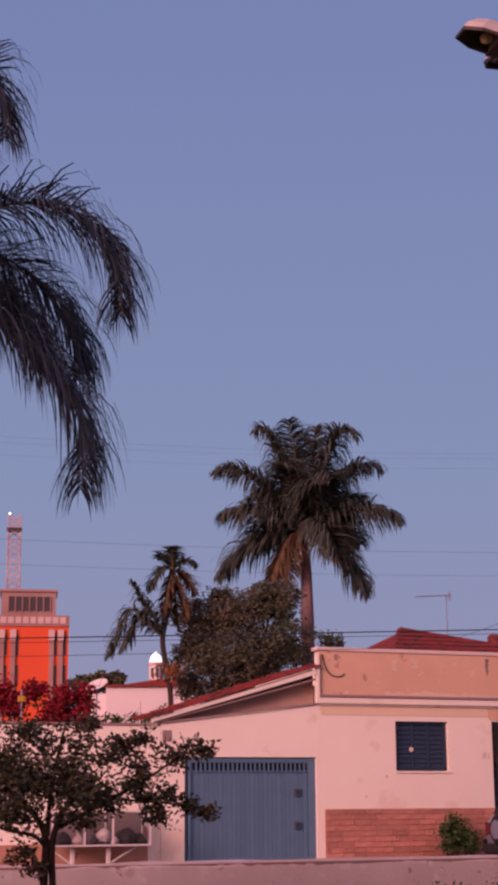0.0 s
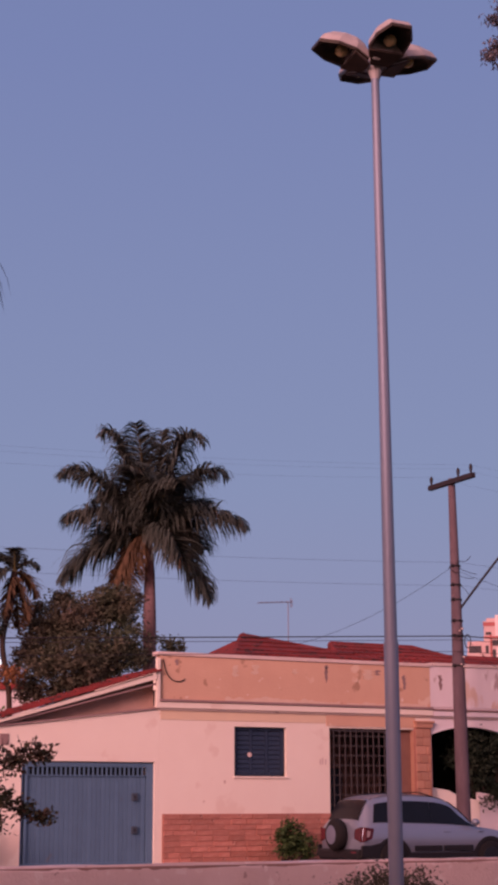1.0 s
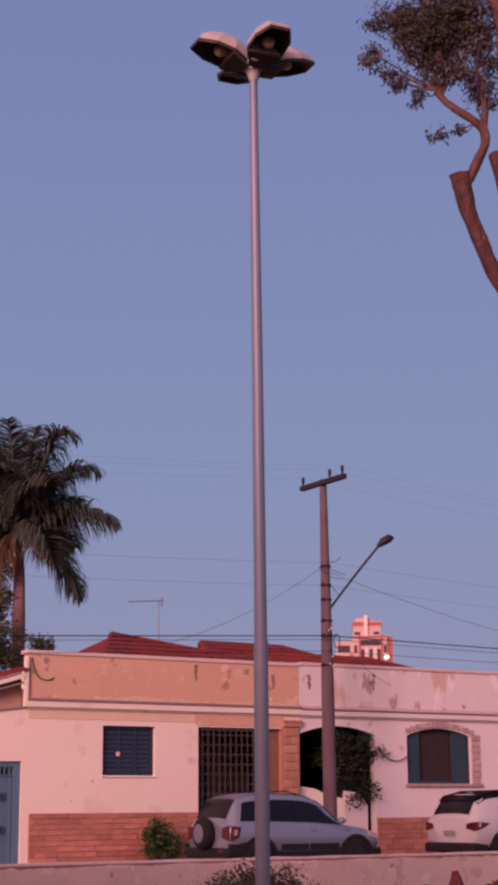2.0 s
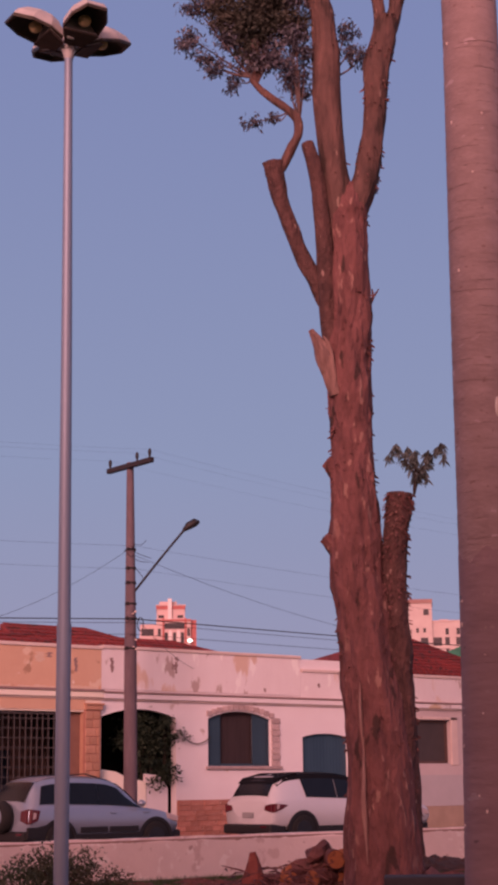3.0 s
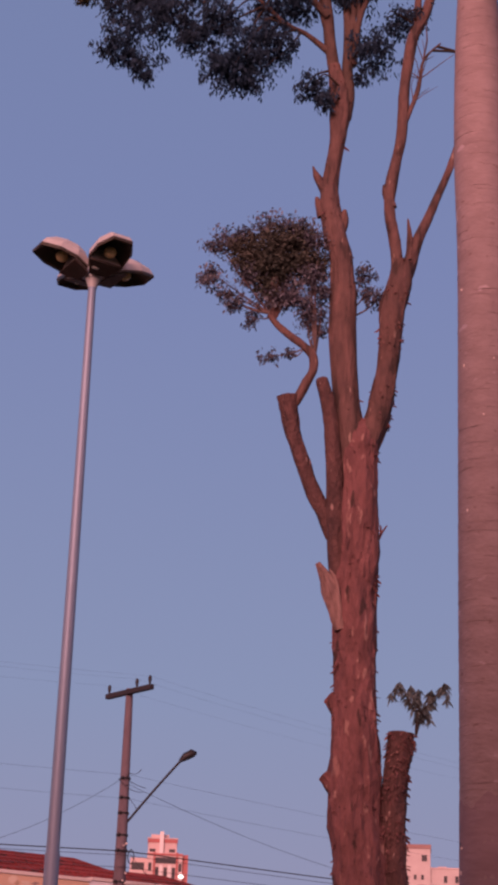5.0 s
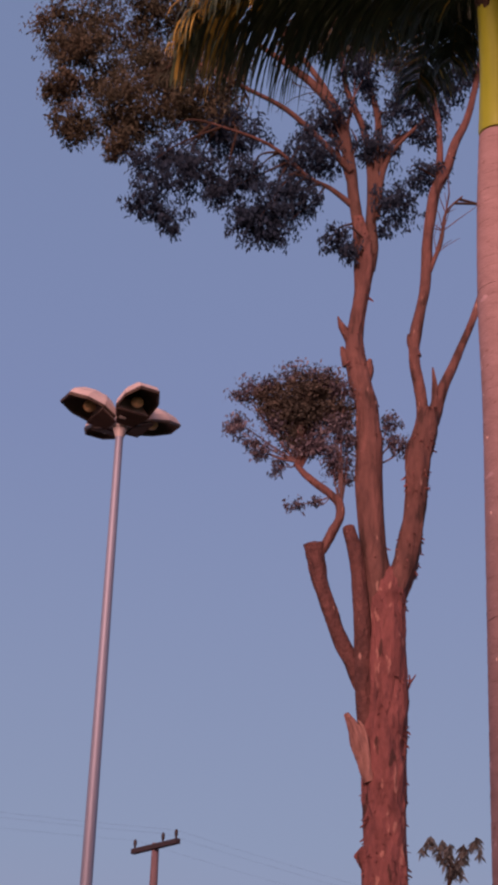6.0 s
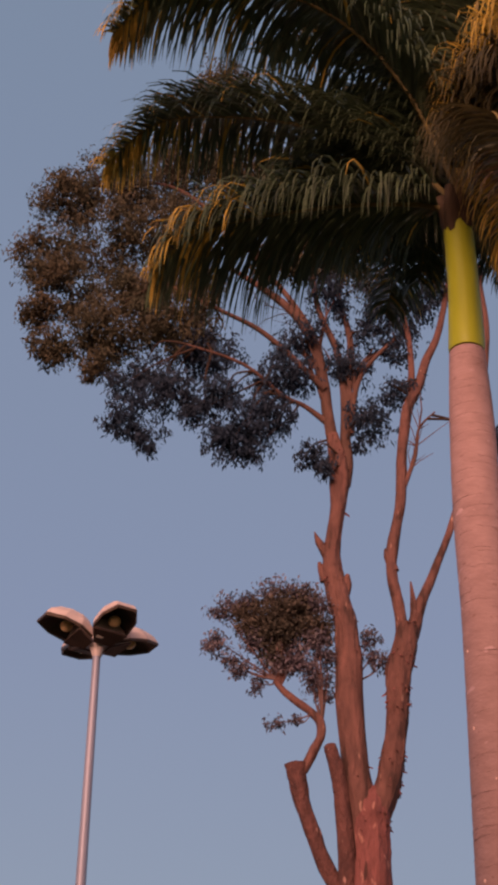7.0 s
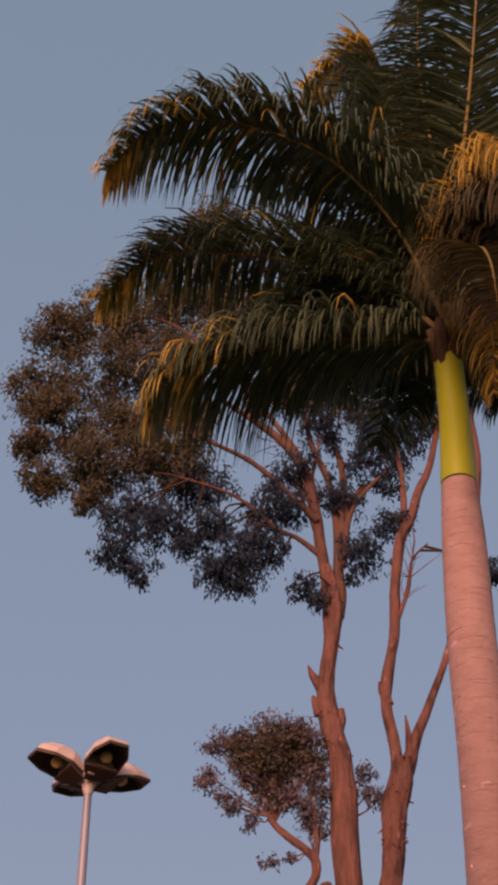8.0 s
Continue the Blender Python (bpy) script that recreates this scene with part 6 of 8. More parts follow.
# garden trees behind the garage
gt = thing("garden_tree", pose(17.187, 43.745, 0.3, 0, 0, -21.449), "dense rusty green garden tree behind the garage roof", "tree")
part("trunk", limb([(0, 0, 0, 0.2), (0.1, 0, 2, 0.17), (0, 0, 4, 0.1)], 10, 0.1, 6), M_TWIG, gt, smooth=True)
rg = random.Random(31)
gb = [(p[0], p[1], p[2] - 0.3, p[3]) for p in ((-1.004, 0.5, 6.734, 0.928), (-1.153, -0.3, 5.492, 0.742), (-0.157, 0, 7.007, 0.92), (0.856, 0.4, 7.217, 0.844), (1.271, 0, 7.502, 0.503), (0.004, -0.5, 5.795, 0.987), (1.164, -0.3, 6.136, 0.745), (-1.397, -0.4, 4.833, 0.492), (0.5, 0, 5.507, 0.83), (-0.496, -0.2, 5.005, 0.66), (2.549, 0.8, 6.321, 0.305), (-1.68, 0.5, 7.245, 0.423), (-1.576, 0, 6.017, 0.583), (1.501, 0, 5.832, 0.499), (0.69, 0.3, 7.713, 0.422), (-0.663, 0.4, 7.565, 0.423))]
part("crown", leaf_mass(Shape(), gb, 6500, 0.105, rg, 0.1, 0.5, 0.1), M_TREELEAF, gt, kind="stuff")
for p in gb[:9]:
    part("branch", Shape().tube([(0, 0, 3.2), (p[0] * 0.6, p[1], 3.2 + (p[2] - 3.2) * 0.6), p[:3]], [0.09, 0.05, 0.015], 6), M_TWIG, gt)

# the small leafy tree by the park wall
pt = thing("park_tree", pose(5.21, 19.827, 0, 0, 0, -14.724), "small dark leafy tree with a forked trunk", "tree")
rg = random.Random(41)
for pp in ([(-0.06, 0, -0.05, 0.06), (-0.076, 0, 0.563, 0.049), (-0.06, 0, 1.091, 0.049), (-0.171, 0.1, 1.364, 0.035), (-0.505, 0.2, 1.712, 0.021)],
           [(0.06, 0.03, -0.05, 0.06), (0.035, 0, 0.562, 0.045), (0.024, 0, 1.09, 0.042), (0.149, -0.1, 1.431, 0.035), (0.409, -0.1, 1.773, 0.021)],
           [(-0.051, 0, 1.023, 0.035), (-0.219, -0.2, 1.164, 0.024), (-0.548, -0.3, 1.235, 0.017), (-0.893, -0.3, 1.372, 0.014)],
           [(-0.041, 0, 1.159, 0.032), (-0.021, 0.1, 1.57, 0.028), (0.053, 0.2, 2.059, 0.021), (0.185, 0.2, 2.625, 0.011)],
           [(0.042, 0, 1.226, 0.032), (0.632, 0.2, 1.531, 0.025), (1.207, 0.3, 1.845, 0.018), (1.714, 0.3, 2.163, 0.011), (2.116, 0.3, 2.183, 0.007)],
           [(0.774, 0.2, 1.6, 0.018), (1.204, 0.2, 1.562, 0.014), (1.571, 0.3, 1.525, 0.011), (1.991, 0.3, 1.417, 0.007)]):
    part("stem", limb(pp, 9, 0.12, rg.random() * 9, 5), M_TWIG, pt, smooth=True)
M_RUSTLEAF = mat("reddish_young_leaves", (0.150, 0.084, 0.066), (0.084, 0.074, 0.041), 1.5, 0.6, vary=0.5, leaf=0.2)
KB = [(-0.22, 0, 1.708, 0.529), (-0.51, 0.2, 1.921, 0.428), (0.056, 0.1, 1.917, 0.356), (0.408, -0.2, 1.703, 0.386), (0.697, 0, 1.53, 0.248), (1.058, 0.2, 1.774, 0.252), (-0.493, 0, 1.435, 0.32), (-1.069, 0.2, 1.784, 0.564)]
part("crown", leaf_mass(Shape(), KB, 6000, 0.075, rg, 0.15, 0.55, 0.15), M_PARKTREE, pt, kind="stuff")
KL = [(-0.521, 0.2, 2.342, 0.322), (-0.023, 0.1, 2.337, 0.286), (0.333, 0.1, 2.266, 0.215), (0.474, 0.2, 2.518, 0.13), (-0.31, 0.1, 2.478, 0.214), (-0.941, 0.1, 2.339, 0.284), (0.693, 0.1, 2.089, 0.215), (0.942, 0.1, 2.159, 0.144), (1.165, 0.2, 1.949, 0.216), (1.218, 0.2, 1.597, 0.251), (1.348, 0.2, 1.422, 0.143), (1.491, 0.2, 1.631, 0.144), (1.459, 0.3, 2.093, 0.203), (1.714, 0.3, 2.213, 0.146), (1.948, 0.3, 2.198, 0.073), (1.14, 0.2, 2.339, 0.087), (1.72, 0.3, 1.50, 0.07), (1.969, 0.3, 1.417, 0.04), (0.868, 0.1, 2.336, 0.072), (-0.339, -0.1, 0.927, 0.118), (-0.198, -0.1, 0.79, 0.063), (0.416, -0.1, 1.293, 0.14)]
part("crown", leaf_mass(Shape(), KL, 3000, 0.07, rg, 0.1, 0.6, 0.05), M_RUSTLEAF, pt, "sparse reddish outer leaves", kind="stuff")
part("crown", leaf_mass(Shape(), KL, 700, 0.07, rg, 0.1, 0.6, 0.05), M_PARKTREE, pt, "sparse reddish outer leaves", kind="stuff")
tw = Shape()
for b in KB + KL:
    for _ in range(5):
        v = Vector((rg.gauss(0, 0.5), rg.gauss(0, 0.5), rg.gauss(0.1, 0.5))) * b[3] * 1.2
        tw.tube([Vector(b[:3]) - v * 0.6, Vector(b[:3]), Vector(b[:3]) + v], [0.008, 0.006, 0.003], 5)
part("twig_mass", tw, M_TWIG, pt, kind="stuff")


def shrub(name, m, blobs, label, material, seed, leaf_size=0.07, per=5200):
    ob = thing(name, m, label, "shrub")
    rs = random.Random(seed)
    st = Shape()
    for b in blobs:
        st.tube([(b[0] * 0.3, b[1] * 0.3, 0), (b[0] * 0.8, b[1] * 0.8, b[2] * 0.6), b[:3]], [0.02, 0.014, 0.006], 5)
    part("stem_mass", st, M_TWIG, ob, kind="stuff")
    part("foliage", leaf_mass(Shape(), blobs, per, leaf_size, rs, 0.0, 0.45, 0.2), material, ob, kind="stuff")
    return ob


shrub("shrub", pose(17.3, 31.9, 0.35), [(0.18, 0, 0.32, 0.27), (0.40, 0, 0.5, 0.28), (0.28, 0, 0.76, 0.20), (0.58, 0, 0.32, 0.24), (0.12, 0.02, 0.55, 0.18)], "rounded green shrub against the clay-clad wall", M_BUSH, 3, 0.08, 12000)
shrub("shrub", pose(13.0, 20.6, 0), [(0, 0, 0.3, 0.35), (0.35, -0.1, 0.32, 0.3), (-0.35, 0.1, 0.3, 0.32), (0.6, -0.3, 0.2, 0.22), (-0.6, 0.3, 0.22, 0.25), (0.1, 0, 0.5, 0.2), (-0.2, 0, 0.5, 0.2), (0.42, -0.1, 0.48, 0.18), (-0.85, 0.4, 0.12, 0.2), (0.85, -0.4, 0.12, 0.2)], "low ragged green shrub behind the lamp post", M_TREELEAF, 4, 0.06, 9000)
for i, (x, y) in enumerate(((12.0, 21.9), (13.6, 21.4), (11.3, 21.6))):
    shrub("shrub", pose(x, y, 0), [(0, 0, 0.12, 0.2), (0.25, 0, 0.12, 0.18), (-0.25, 0.05, 0.15, 0.2)], "low weedy tuft in the grass", M_BUSH, 50 + i, 0.08, 1800)
shrub("porch_creeper", pose(23.75, 32.65, 0.35), [(0, 0, 2.6, 0.35), (-0.15, 0.1, 2.1, 0.4), (-0.4, 0.15, 2.7, 0.35), (-0.75, 0.2, 2.75, 0.3), (-0.1, 0, 1.6, 0.3), (-0.3, 0.1, 1.4, 0.28), (0.05, 0, 3.0, 0.12), (-0.55, 0.15, 2.3, 0.4), (-0.9, 0.3, 2.4, 0.35), (-0.5, 0.2, 1.8, 0.3)], "dark climbing plant hanging in the porch arch", mat("dark_creeper_leaves", (0.018, 0.032, 0.019), (0.03, 0.04, 0.024), 1.5, 0.7, vary=0.25, leaf=0.1), 6, 0.1, 5500)
vine = thing("hanging_vine", pose(24.1, 32.44, 2.9), "thin bare vine sagging across the white wall", "vine")
part("stem", Shape().tube([(i / 12 * 0.95, 0, -0.55 * (i / 12) * (1 - i / 12) * 1.6 - 0.1 * i / 12) for i in range(13)], 0.014, 5), M_TWIG, vine)
part("foliage", leaf_mass(Shape(), [(0.05, 0, -0.05, 0.1), (0.15, 0, -0.15, 0.08)], 3000, 0.06, rg, 0), M_PARKTREE, vine, kind="stuff")

# ---- parked cars ----
M_SILVER = mat("silver_blue_car_paint", (0.30, 0.33, 0.42), (0.28, 0.31, 0.40), 1.0, 0.28, metal=0.35, spec=0.6)
M_CARWHITE = mat("white_car_paint", (0.58, 0.55, 0.60), (0.54, 0.51, 0.56), 1.0, 0.3, spec=0.6)
M_PLASTIC = mat("black_car_plastic", (0.022, 0.02, 0.024), None, 10, 0.6)
M_CARGLASS = mat("tinted_car_glass", (0.012, 0.014, 0.02), None, 3, 0.2, spec=0.2)
M_TYRE = mat("tyre_rubber", (0.02, 0.018, 0.02), None, 20, 0.85)
M_RIM = mat("alloy_rim", (0.07, 0.065, 0.07), None, 6, 0.35, metal=0.8)
M_TAIL = mat("red_tail_lamp", (0.12, 0.018, 0.03), None, 9, 0.15, spec=0.6)
M_TAILPALE = mat("clear_lamp_glass", (0.60, 0.45, 0.46), None, 9, 0.15, spec=0.6)
M_PLATE = mat("plain_plate", (0.34, 0.32, 0.35), None, 9, 0.5)


class CarShell:
    """A lofted car body: stations of x, bottom, belt, roof, half width at the belt, half width at the roof."""

    def __init__(self, rows):
        sm = smooth_path(rows, 5)
        self.x = [r[0] for r in sm]
        self.c = [[r[k] for r in sm] for k in range(1, 6)]

    def at(self, x):
        return [float(np.interp(x, self.x, c)) for c in self.c]

    def ring(self, x):
        zb, zs, zr, hw, hr = self.at(x)
        half = [(0, zb), (hw * 0.88, zb), (hw * 0.98, zb + 0.12), (hw, zb + (zs - zb) * 0.55), (hw * 0.985, zs - 0.05), (hw * 0.95, zs), (hr + 0.02, zr - 0.07), (hr * 0.9, zr - 0.015), (hr * 0.5, zr + 0.01), (0, zr + 0.015)]
        return half

    def body(self):
        s = Shape()
        n = None
        for x in self.x:
            h = self.ring(x)
            full = [(y, z) for y, z in h] + [(-y, z) for y, z in h[-2:0:-1]]
            n = len(full)
            s.v += [(x, y, z) for y, z in full]
        for i in range(len(self.x) - 1):
            for j in range(n):
                a, b = i * n + j, i * n + (j + 1) % n
                s.f.append((a, a + n, b + n, b))
        s.f.append(tuple(range(n)))
        s.f.append(tuple((len(self.x) - 1) * n + j for j in range(n))[::-1])
        return s

    def side(self, x0, x1, lo, hi, sign, off=0.012, slant0=0.0, slant1=0.0, n=8, m=4):
        """A panel on the flank between two heights (0 belt to 1 roof edge), slanted at its ends."""
        s = Shape()
        for i in range(n + 1):
            for j in range(m + 1):
                g = lo + (hi - lo) * j / m
                a, b = x0 + slant0 * j / m, x1 + slant1 * j / m
                x = a + (b - a) * i / n
                r = self.ring(x)
                lo_, hi_, q = (r[5], r[6], g) if g <= 1 else (r[6], r[7], g - 1)
                y = lo_[0] + (hi_[0] - lo_[0]) * q
                z = lo_[1] + (hi_[1] - lo_[1]) * q
                s.v.append((x, sign * (y + off), z + off * 0.4))
        for i in range(n):
            for j in range(m):
                a = i * (m + 1) + j
                s.f.append((a, a + 1, a + m + 2, a + m + 1) if sign > 0 else (a, a + m + 1, a + m + 2, a + 1))
        return s

    def top(self, x0, x1, share, off=0.012, n=8, m=8, narrow=0.0):
        """A panel on the upper side from x0 to x1 over a share of its width."""
        s = Shape()
        for i in range(n + 1):
            x = x0 + (x1 - x0) * i / n
            zb, zs, zr, hw, hr = self.at(x)
            for j in range(m + 1):
                u = -1 + 2 * j / m
                k = share * (1 - narrow * i / n)
                s.v.append((x + (-off if x < 1 else off) * 0.7, u * k * hr, zr + 0.015 - 0.03 * abs(u * k) ** 3 + off * 0.7))
        for i in range(n):
            for j in range(m):
                a = i * (m + 1) + j
                s.f.append((a, a + m + 1, a + m + 2, a + 1))
        return s


def car(m, rows, label, paint, roof_m, wheels, sides, spare, glass_x, rear, screen, radius=0.33, lamp=(0.30, 0.02, 0.34), cladding=True):
    c = thing("car", m, label, "car")
    sh = CarShell(rows)
    body = part("body", sh.body(), paint, c, smooth=True)
    part("roof_panel", sh.top(glass_x[0] + (0.2 if spare else 0.03), glass_x[1] - 0.75, 0.93, 0.006), roof_m, c, smooth=True)
    for sg in (-1, 1):
        for a, b, s0, s1 in sides:
            part("side_window", sh.side(a, b, 0.10, 0.88, sg, 0.010, s0, s1), M_CARGLASS, c, smooth=True)
        part("roof_edge", sh.side(glass_x[0] + 0.12, glass_x[1] - 0.55, 0.88, 1.95, sg, 0.006, 0.0, -0.1, 12, 5), roof_m, c, smooth=True)
        part("sill_trim", Shape().box(wheels[0] + 0.4, wheels[1] - 0.4, sg * sh.at(2)[3] - 0.02, sg * sh.at(2)[3] + 0.02, sh.at(2)[0] - 0.02, sh.at(2)[0] + 0.11), M_PLASTIC, c, bevel=0.01)
        if cladding:
            for a, b in ((wheels[0] + 0.52, (wheels[0] + wheels[1]) / 2 - 0.02), ((wheels[0] + wheels[1]) / 2 + 0.02, wheels[1] - 0.46)):
                part("door_moulding", Shape().box(a, b, sg * sh.at(2)[3] - 0.012, sg * sh.at(2)[3] + 0.016, 0.47, 0.585), M_PLASTIC, c, bevel=0.012)
            part("bumper_corner", Shape().prism([(-0.06, 0.36), (wheels[0] - 0.34, 0.34), (wheels[0] - 0.30, 0.52), (wheels[0] - 0.22, 0.66), (0.2, 0.60), (-0.04, 0.60)], "y", sg * (sh.at(0.2)[3] - 0.03), sg * (sh.at(0.4)[3] + 0.022)), M_PLASTIC, c, bevel=0.02)
        else:
            part("roof_spoiler", Shape().prism([(0.20, sh.at(0.30)[2] - 0.06), (0.34, sh.at(0.34)[2] + 0.035), (0.9, sh.at(0.9)[2] + 0.03), (0.9, sh.at(0.9)[2] - 0.04), (0.46, sh.at(0.5)[2] - 0.12)], "y", 0.0, sg * (sh.at(0.5)[4] + 0.015)), roof_m, c, bevel=0.012)
        for xx in (wheels[0] + 1.25, wheels[0] + 2.1):
            part("door_handle", Shape().box(xx, xx + 0.16, sg * sh.at(xx)[3] - 0.01, sg * sh.at(xx)[3] + 0.025, 0.84, 0.87), paint, c, bevel=0.01)
        if cladding:
            part("roof_rail", Shape().tube([(0.8, sg * sh.at(1)[4] * 0.9, sh.at(0.8)[2] + 0.02), (1.5, sg * sh.at(1.5)[4] * 0.92, sh.at(1.5)[2] + 0.05), (glass_x[1] - 0.9, sg * sh.at(2.2)[4] * 0.92, sh.at(2.2)[2] + 0.03)], 0.014, 6), M_PLASTIC, c)
        part("wing_mirror", Shape().ball((glass_x[1] - 0.28, sg * (sh.at(2.7)[3] + 0.1), sh.at(2.7)[1] + 0.1), 0.09, 10, 6, 0.8), paint, c, smooth=True)
        for wx in wheels:
            y = sg * sh.at(wx)[3]
            ring_out = Shape()
            n = 20
            for k_ in range(n + 1):
                a = math.pi * k_ / n
                for r in (radius + 0.03, radius + 0.10):
                    for d in (-0.05, 0.018):
                        ring_out.v.append((wx + r * math.cos(a), y + sg * d, radius + r * math.sin(a)))
            for k_ in range(n):
                a = k_ * 4
                ring_out.f += [(a + 1, a + 3, a + 7, a + 5), (a + 2, a + 3, a + 7, a + 6), (a, a + 1, a + 5, a + 4)]
            part("wheel_arch", ring_out, M_PLASTIC, c, smooth=False)
            part("arch_liner", Shape().tube([(wx, y - sg * 0.2, radius + 0.02), (wx, y + sg * 0.006, radius + 0.02)], radius + 0.04, 24), M_TYRE, c)
            w = part("wheel", Shape().tube([(wx, y - sg * 0.19, radius), (wx, y - sg * 0.17, radius), (wx, y + sg * 0.01, radius), (wx, y + sg * 0.03, radius)], [radius * 0.93, radius, radius, radius * 0.92], 28), M_TYRE, c, smooth=True)
            part("rim", Shape().tube([(wx, y + sg * 0.02, radius), (wx, y + sg * 0.036, radius), (wx, y + sg * 0.032, radius)], [radius * 0.66, radius * 0.64, radius * 0.2], 20), M_RIM, w)
        # lamps
        zb, zs, zr, hw, hr = sh.at(0.12)
        part("tail_lamp", Shape().prism([(0.02, zs - lamp[0]), (0.22, zs - lamp[0] * 0.8), (lamp[2], zs - lamp[1] - 0.03), (0.05, zs - lamp[1])], "y", sg * (hw * 0.93), sg * (hw + 0.02)), M_TAIL, c, "red tail lamp", bevel=0.015)
        part("tail_lamp_lens", Shape().prism([(0.09, zs - lamp[0] * 0.7), (0.15, zs - lamp[0] * 0.65), (0.17, zs - lamp[0] * 0.35), (0.10, zs - lamp[0] * 0.3)], "y", sg * (hw + 0.015), sg * (hw + 0.028)), M_TAILPALE, c)
        ry = sg * rows[0][4]
        part("rear_lamp", Shape().prism([(ry * 0.74, zs - lamp[1] - 0.04), (ry * 1.03, zs - lamp[1]), (ry * 1.03, zs - lamp[0]), (ry * 0.7, zs - lamp[0] * 0.8)], "x", -0.02, 0.06), M_TAIL, c, bevel=0.012)
        xf = rows[-1][0]
        part("headlamp", Shape().prism([(xf - 0.42, 0.72), (xf - 0.12, 0.64), (xf - 0.1, 0.76), (xf - 0.40, 0.84)], "y", sg * (sh.at(xf - 0.3)[3] * 0.9), sg * (sh.at(xf - 0.3)[3] + 0.012)), M_TAILPALE, c, bevel=0.015)
    part("rear_window", sh.top(rear[0], rear[1], 0.97, 0.012, narrow=0.05), M_CARGLASS, c, smooth=True)
    part("windscreen", sh.top(screen[0], screen[1], 0.92, 0.012), M_CARGLASS, c, smooth=True)
    b0 = rows[0]
    part("rear_bumper", Shape().box(b0[0] - 0.08, b0[0] + 0.4, -b0[4] - 0.04, b0[4] + 0.04, 0.30, 0.52), M_PLASTIC, c, bevel=0.05)
    part("front_bumper", Shape().box(rows[-1][0] - 0.3, rows[-1][0] + 0.05, -0.72, 0.72, 0.25, 0.48), M_PLASTIC, c, bevel=0.05)
    part("reflector", Shape().box(b0[0] - 0.085, b0[0] - 0.07, -0.72, -0.52, 0.44, 0.48), M_TAIL, c)
    part("number_plate", Shape().box(b0[0] - 0.03, b0[0] - 0.02, -0.2, 0.2, 0.66, 0.78), M_PLATE, c)
    if spare:
        q = part("spare_wheel", Shape().tube([(-0.24, 0.0, 0.80), (-0.225, 0.0, 0.80), (-0.18, 0.0, 0.80), (-0.07, 0.0, 0.80), (-0.02, 0.0, 0.80), (0.02, 0.0, 0.80)], [0.20, 0.26, 0.315, 0.325, 0.30, 0.24], 28), M_TYRE, c, "spare wheel on the tailgate", smooth=True)
        part("cover", Shape().tube([(-0.25, 0.0, 0.80), (-0.245, 0.0, 0.80), (-0.235, 0.0, 0.80)], [0.12, 0.185, 0.195], 24), M_STEEL, q)
    return c


car(pose(17.1, 28.95, 0.2), [(x * 0.885, *r) for x, *r in [(0.0, 0.42, 0.92, 0.95, 0.78, 0.60), (0.10, 0.40, 0.98, 1.15, 0.85, 0.60), (0.35, 0.38, 1.0, 1.48, 0.88, 0.60), (0.8, 0.36, 0.99, 1.58, 0.89, 0.62), (1.6, 0.34, 0.97, 1.60, 0.89, 0.64),
     (2.35, 0.34, 0.95, 1.53, 0.89, 0.63), (2.85, 0.35, 0.94, 1.28, 0.88, 0.64), (3.25, 0.36, 0.93, 0.99, 0.87, 0.68), (3.8, 0.38, 0.86, 0.90, 0.85, 0.68), (4.2, 0.42, 0.70, 0.74, 0.78, 0.60), (4.34, 0.48, 0.58, 0.60, 0.66, 0.5)]],
    "silver blue compact car with spare wheel parked by kerb", M_SILVER, M_SILVER, (0.70, 3.12), [(0.27, 0.84, 0.12, 0.0), (0.85, 1.70, 0.0, 0.0), (1.705, 2.98, 0.0, -0.74)], True, (0.16, 2.95), (0.06, 0.31), (2.82, 2.26), 0.33, (0.33, 0.03, 0.27))
car(pose(23.45, 28.95, 0.2), [(0.0, 0.44, 0.98, 1.02, 0.82, 0.66), (0.10, 0.42, 1.04, 1.22, 0.88, 0.64), (0.35, 0.40, 1.06, 1.52, 0.91, 0.63), (0.8, 0.38, 1.06, 1.63, 0.92, 0.65), (1.6, 0.36, 1.03, 1.66, 0.92, 0.67),
     (2.4, 0.36, 1.01, 1.60, 0.92, 0.66), (3.07, 0.37, 1.0, 1.36, 0.91, 0.68), (3.55, 0.38, 0.99, 1.06, 0.90, 0.72), (4.36, 0.40, 0.94, 0.98, 0.89, 0.72), (4.88, 0.44, 0.84, 0.88, 0.87, 0.66), (5.02, 0.5, 0.68, 0.70, 0.80, 0.58)],
    "white sport utility car with black roof parked by kerb", M_CARWHITE, mat("matt_black_roof", (0.012, 0.011, 0.014), None, 10, 0.75, spec=0.05), (0.86, 4.10), [(1.0, 1.95, -0.06, 0.0), (1.965, 3.28, 0.0, -0.6)], False, (0.15, 3.45), (0.05, 0.36), (3.46, 2.64), 0.36, (0.27, 0.07, 0.50), False)

